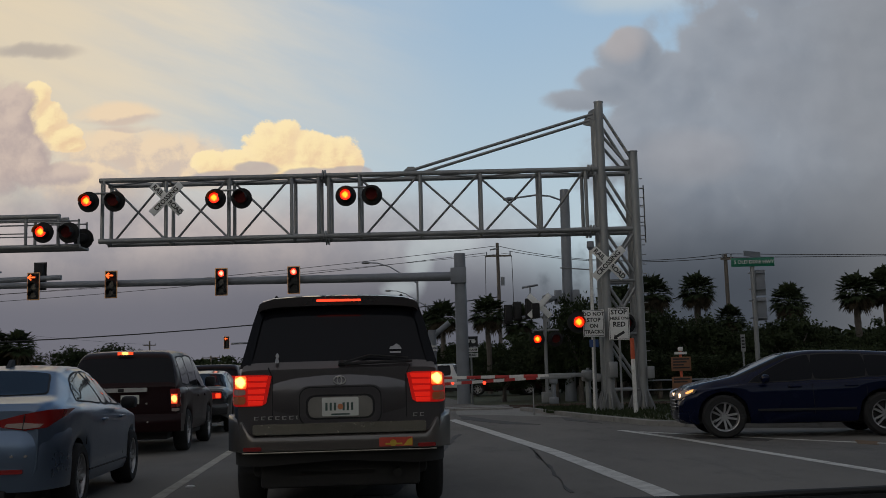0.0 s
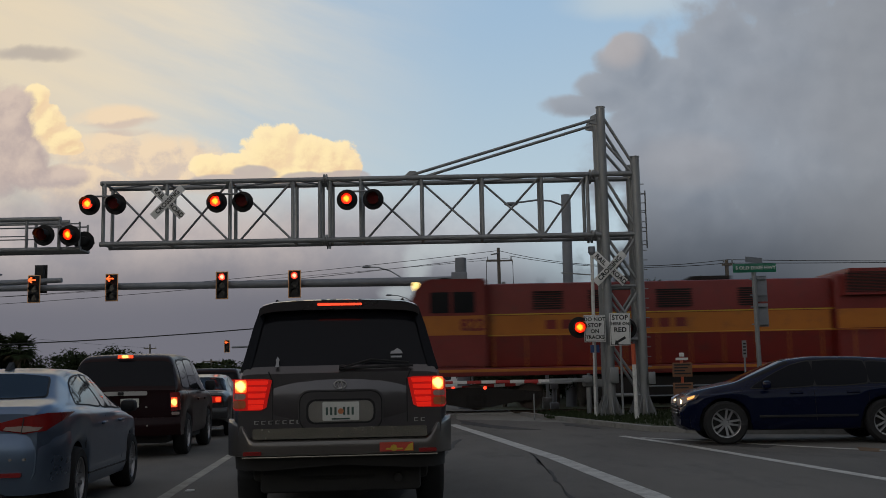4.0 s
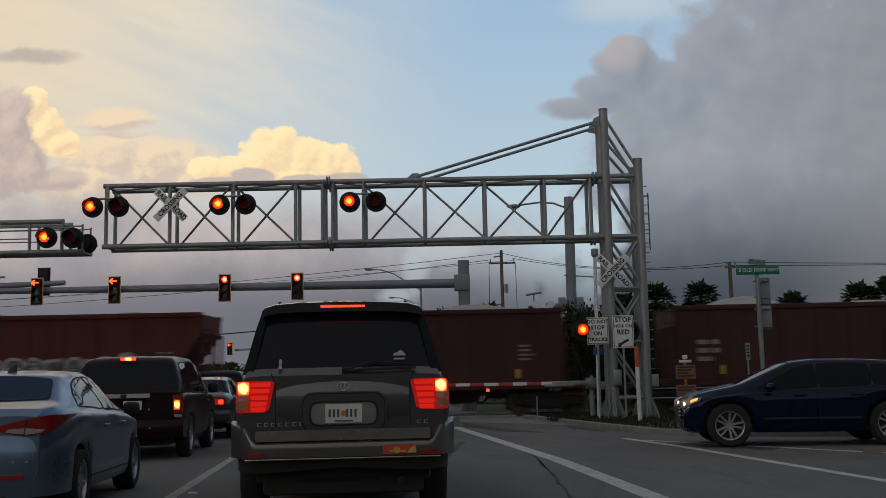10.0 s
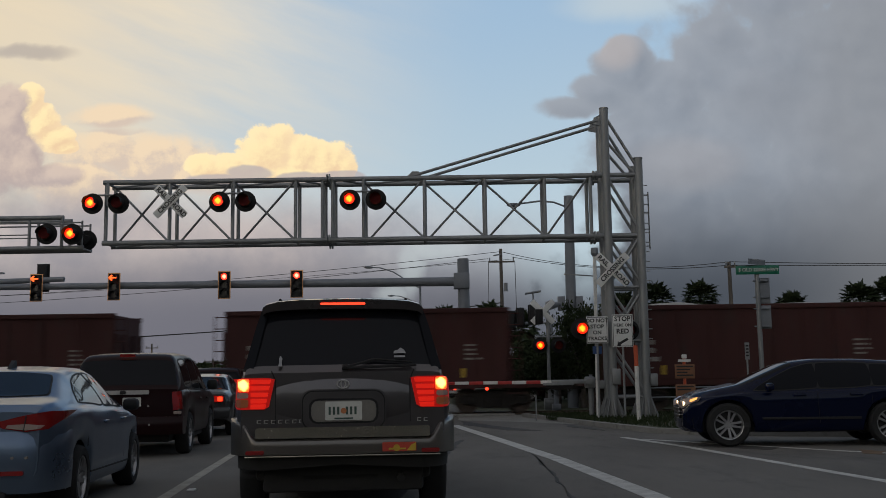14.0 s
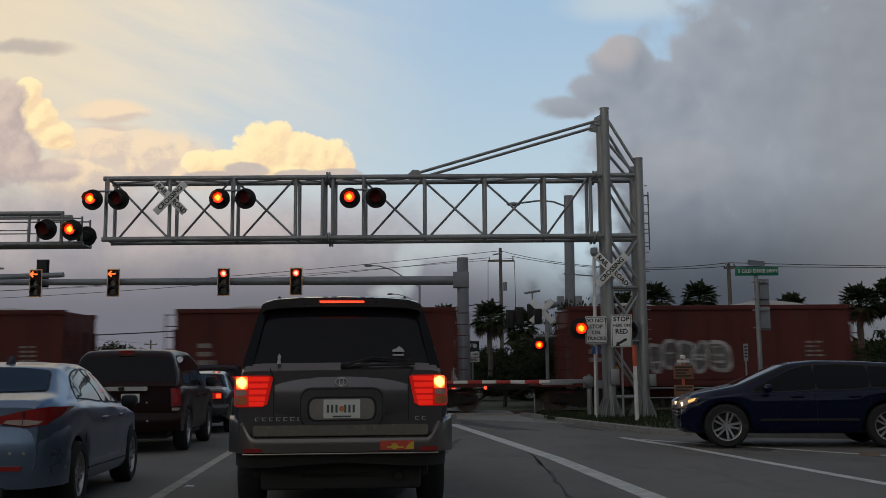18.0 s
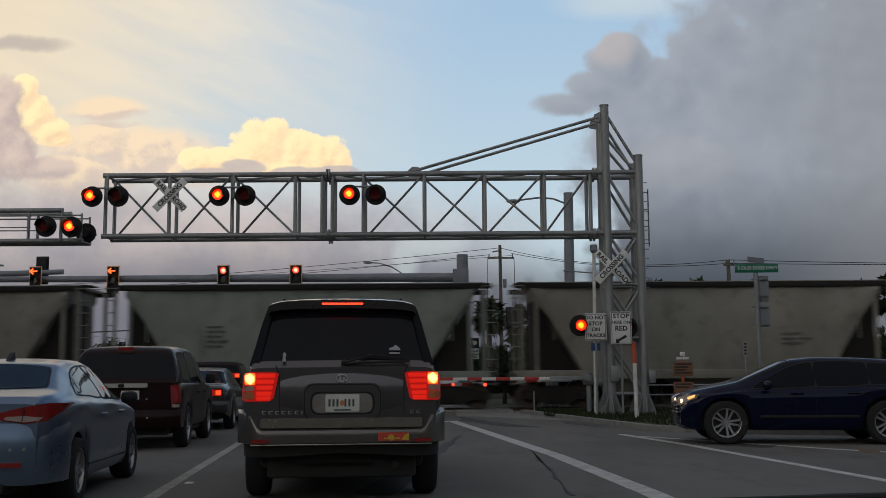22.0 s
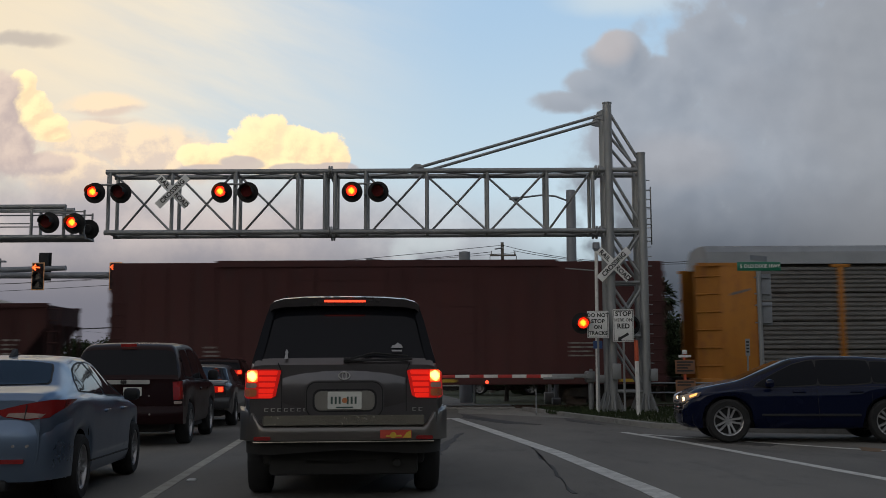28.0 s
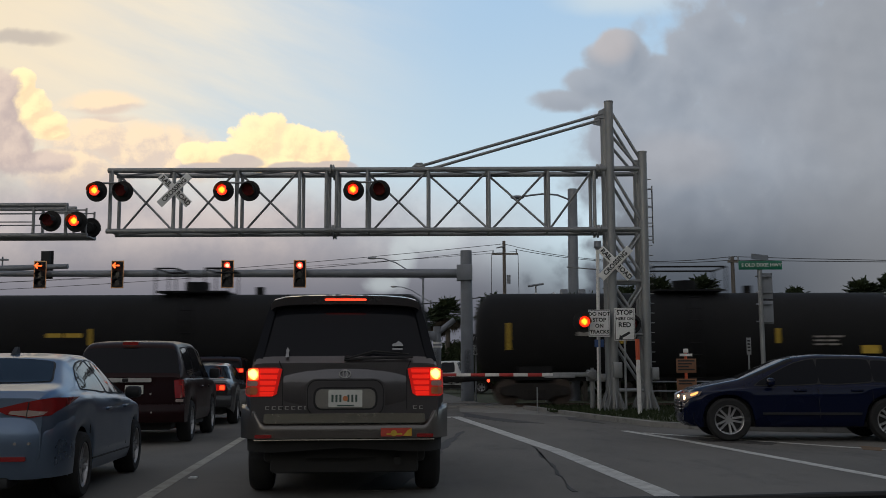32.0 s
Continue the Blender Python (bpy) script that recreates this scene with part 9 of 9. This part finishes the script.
# the navy crossover waiting at the side road
navy = thing("crossover", "deep navy crossover car with its headlight on", "car", pose(0, 0, 0))
car_body(navy, dict(length=4.52, width=1.90, axles=(1.05, 3.77), wheel=0.375, spokes=5, round=0.09,
    top=[(0, 1.0), (0.08, 1.12), (0.35, 1.32), (0.7, 1.44), (1.4, 1.49), (2.2, 1.505), (2.65, 1.46), (3.05, 1.29), (3.55, 1.075), (3.9, 1.01), (4.22, 0.94), (4.40, 0.88), (4.48, 0.79), (4.52, 0.58)],
    belt=[(0, 0.95), (0.6, 0.99), (2.2, 0.94), (3.5, 0.92), (4.25, 0.84), (4.42, 0.77), (4.52, 0.52)], half=[(0, 0.82), (0.1, 0.88), (0.4, 0.94), (3.85, 0.94), (4.2, 0.90), (4.40, 0.82), (4.48, 0.74), (4.52, 0.66)],
    side_glass=DIM_GLASS_AND_PILLAR, roof_half=[(0, 0.76), (0.35, 0.66), (0.8, 0.62), (2.4, 0.61), (3.5, 0.74), (3.9, 0.78), (4.3, 0.66), (4.52, 0.45)],
    sill=[(0, 0.45), (0.5, 0.35), (0.7, 0.27), (4.1, 0.25), (4.4, 0.28), (4.52, 0.36)], windows=([(0.62, 1.06), (1.30, 1.03), (1.30, 1.385), (0.85, 1.35)], [(1.36, 1.03), (2.20, 1.0), (2.20, 1.41), (1.36, 1.40)], [(2.26, 1.0), (3.30, 0.97), (2.98, 1.17), (2.62, 1.34), (2.26, 1.41)]), screen=(2.62, 3.55), back=(0.15, 0.6)), PAINT_NAVY)
turn = radians(84)
hub = Vector((4.88, 18.3))
ahead, left = Vector((-math.sin(turn), math.cos(turn))), Vector((-math.cos(turn), -math.sin(turn)))
base = hub - left * 0.95 - ahead * 3.77
navy.matrix_basis = pose(base.x, base.y, 0, 0, 0, 84)
for s in (-1, 1):
    depth = lambda x, z: 4.50 - 0.8 * max(0.0, abs(x) - 0.5) ** 1.3 - 0.25 * max(0, z - 0.75)
    bent_panel("headlamp", [(s * 0.42, 0.68), (s * 0.46, 0.78), (s * 0.70, 0.84), (s * 0.91, 0.865), (s * 0.88, 0.79), (s * 0.62, 0.67)], depth, 0.05, LAMP_CLEAR, navy, "clear headlamp")
    bent_panel("side_light", [(s * 0.78, 0.81), (s * 0.90, 0.855), (s * 0.89, 0.815), (s * 0.79, 0.775)], lambda x, z: depth(x, z) + 0.012, 0.06, AMBER_LIT, navy, "lit amber side light")
    bm = B()
    x0 = s * 0.62
    rod(bm, (x0, depth(x0, 0.74), 0.745), (x0, depth(x0, 0.74) + 0.055, 0.745), 0.036, sides=14)
    part("bulb", bm, glow("warm_headlamp_bulb", (1.0, 0.72, 0.42), 3.5), navy, "warm lit headlamp bulb")
    bm = B()
    box(bm, min(s * 0.92, s * 1.1), max(s * 0.92, s * 1.1), 3.0, 3.14, 0.95, 1.09, 0.05)
    part("door_mirror", bm, PAINT_NAVY, navy)
    for y in (1.5, 2.45):
        bm = B()
        box(bm, min(s * 0.92, s * 0.965), max(s * 0.92, s * 0.965), y, y + 0.22, 0.855, 0.895, 0.014)
        part("door_handle", bm, PAINT_NAVY, navy)
    bm = B()
    box(bm, min(s * 0.93, s * 0.953), max(s * 0.93, s * 0.953), 1.55, 3.2, 0.46, 0.50, 0.006)
    part("side_moulding", bm, TRIM, navy)
    for y in (2.24, 1.34):
        bm = B()
        rod(bm, (s * 0.948, y, 0.4), (s * 0.935, y + 0.02, 0.91), 0.004, sides=4)
        part("door_seam", bm, TRIM, navy)
panel("grille", rounded(-0.4, 0.4, 0.48, 0.70, 0.05), 4.44, 4.55, TRIM, navy)
bm = B()
for z in (0.53, 0.59, 0.65):
    box(bm, -0.42, 0.42, 4.52, 4.562, z, z + 0.025, 0.006)
part("grille_bar", bm, CHROME, navy, "chrome grille bars")
bm = B()
rings = []
for x in (-0.84, -0.6, -0.3, 0, 0.3, 0.6, 0.84):
    y = 4.555 - 0.5 * max(0, abs(x) - 0.35) ** 1.4
    rings.append([(x, y - 0.06, 0.55), (x, y, 0.48), (x, y - 0.02, 0.32), (x, y - 0.1, 0.25), (x, 4.2, 0.25), (x, 4.2, 0.55)])
loft(bm, rings)
part("bumper", bm, PAINT_NAVY, navy)

# pale pickup far beyond the crossing
pickup = thing("pickup_truck", "white pickup truck parked beyond the crossing", "car", pose(2.9, 58, 0, 0, 0, 80))
car_body(pickup, dict(length=5.3, width=1.9, axles=(1.1, 4.3), wheel=0.37, spokes=5,
    top=[(0, 1.05), (1.9, 1.05), (2.05, 1.1), (2.3, 1.75), (3.2, 1.75), (3.8, 1.1), (5.1, 1.0), (5.3, 0.8)], belt=[(0, 1.0), (5.3, 0.85)], half=[(0, 0.9), (0.2, 0.94), (5.0, 0.92), (5.3, 0.8)],
    roof_half=[(0, 0.84), (2.0, 0.8), (2.4, 0.66), (3.2, 0.66), (3.8, 0.78), (5.3, 0.65)], sill=[(0, 0.5), (0.5, 0.42), (5.3, 0.45)], windows=([(2.45, 1.15), (3.4, 1.12), (3.1, 1.62), (2.5, 1.64)],), screen=(3.25, 3.75), back=(2.1, 2.28)), PAINT_WHITE_CAR)
estate2 = thing("car", "dark car parked beyond the crossing", "car", pose(5.6, 57, 0, 0, 0, 85))
car_body(estate2, SEDAN, PAINT_MAROON)

# the filming car: lower edge of the windscreen with a wiper
DASH = surface("black_dashboard", (0.01, 0.01, 0.011), 0.8, other=(0.014, 0.014, 0.014), scale=8, bump=0.2)
own = thing("car", "black cowl and wiper of the filming car", "car", pose(0, 0, 0))
bm = B()
prism(bm, [(-0.6, 1.10), (-0.1, 1.12), (0.04, 1.139), (0.09, 1.1415), (0.16, 1.1435), (0.25, 1.1438), (0.30, 1.1465), (0.36, 1.147), (0.9, 1.156), (0.9, 0.3), (-0.6, 0.3)], "y", 0.84, 0.862)
bmesh.ops.bevel(bm, geom=bm.edges[:], offset=0.004, segments=2, affect="EDGES")
part("cowl", bm, DASH, own)
bm = B()
box(bm, -0.9, 0.8, 0.9, 2.2, 0.35, 0.8, 0.1)
part("front_body", bm, DASH, own)
bm = B()
rod(bm, (0.0, 0.845, 1.130), (0.22, 0.845, 1.141), 0.003, sides=8)
rod(bm, (0.2, 0.845, 1.142), (0.44, 0.845, 1.148), 0.003, sides=8)
part("wiper", bm, TRIM, own)
for x in (-0.8, 0.7):
    bm = B()
    rod(bm, (x - 0.1, 1.7, 0.33), (x + 0.1, 1.7, 0.33), 0.33, sides=24)
    part("wheel", bm, TYRE, own)

# ---- what moves ----
def travelled(t):
    """Metres that the train has run since the start: it slows a little."""
    return 13.70 * t - 0.00531 * t * t


def flip_rows(start, period):
    """Turns of a lens: half a turn each time that its light goes on or off."""
    spot = pose(0, -0.19, 0)
    begin = start - math.ceil(start / period + 1) * period
    k, events = 0, []
    while begin + k * period / 2 < 32.0:
        events.append(begin + k * period / 2)
        k += 1
    lit = [i % 2 == 0 for i in range(len(events))]
    now = sum(1 for e in events if e <= 0) - 1
    angle = 0 if lit[now] else 180
    rows = [(0.0, spot @ pose(0, 0, 0, 0, 0, angle))]
    for e in events[now + 1:]:
        first = max(round(e * FPS) - 1, 1)
        if first / FPS + 0.1 > 32.0:
            break
        if first / FPS > rows[-1][0]:
            rows.append((first / FPS, spot @ pose(0, 0, 0, 0, 0, angle)))
        for j in (1, 2, 3):
            rows.append(((first + j) / FPS, spot @ pose(0, 0, 0, 0, 0, angle + 60 * j)))
        angle += 180
    rows.append((32.0, spot @ pose(0, 0, 0, 0, 0, angle)))
    return rows


def motions():
    for car in TRAIN:
        x = car.matrix_basis.translation.x
        walk(car, [(float(t), pose(x - travelled(t), TRACK_Y, 0)) for t in range(0, 33, 2)])
    walk(sky, [(0.0, pose(0, 0, 0, 0, 0, -0.75)), (16.0, pose(0, 0, 0, 0, 0, -0.1)), (32.0, pose(0, 0, 0, 0, 0, 0.5))])
    heading = Vector((-math.sin(radians(5.1)), math.cos(radians(5.1))))
    creep = ((0.0, 0.0), (18.6, 0.0), (19.0, 0.03), (19.5, 0.18), (20.0, 0.36), (20.5, 0.52), (21.0, 0.64), (21.5, 0.72), (22.0, 0.75), (32.0, 0.75))
    walk(suv, [(t, pose(-0.925 + heading.x * d, 9.45 + heading.y * d, 0, 0, 0, 5.1)) for t, d in creep])
    for lamp, (x, y, z) in BRAKES:
        turns = [(0.0, 0), (13.8, 0), (13.8 + 1 / FPS, 60), (13.8 + 2 / FPS, 120), (13.8 + 3 / FPS, 180), (32.0, 180)]
        walk(lamp, [(t, pose(x, y, z, a, 0, 0)) for t, a in turns])
    for lens, start, period in FLASH:
        walk(lens, flip_rows(start, period))


motions()
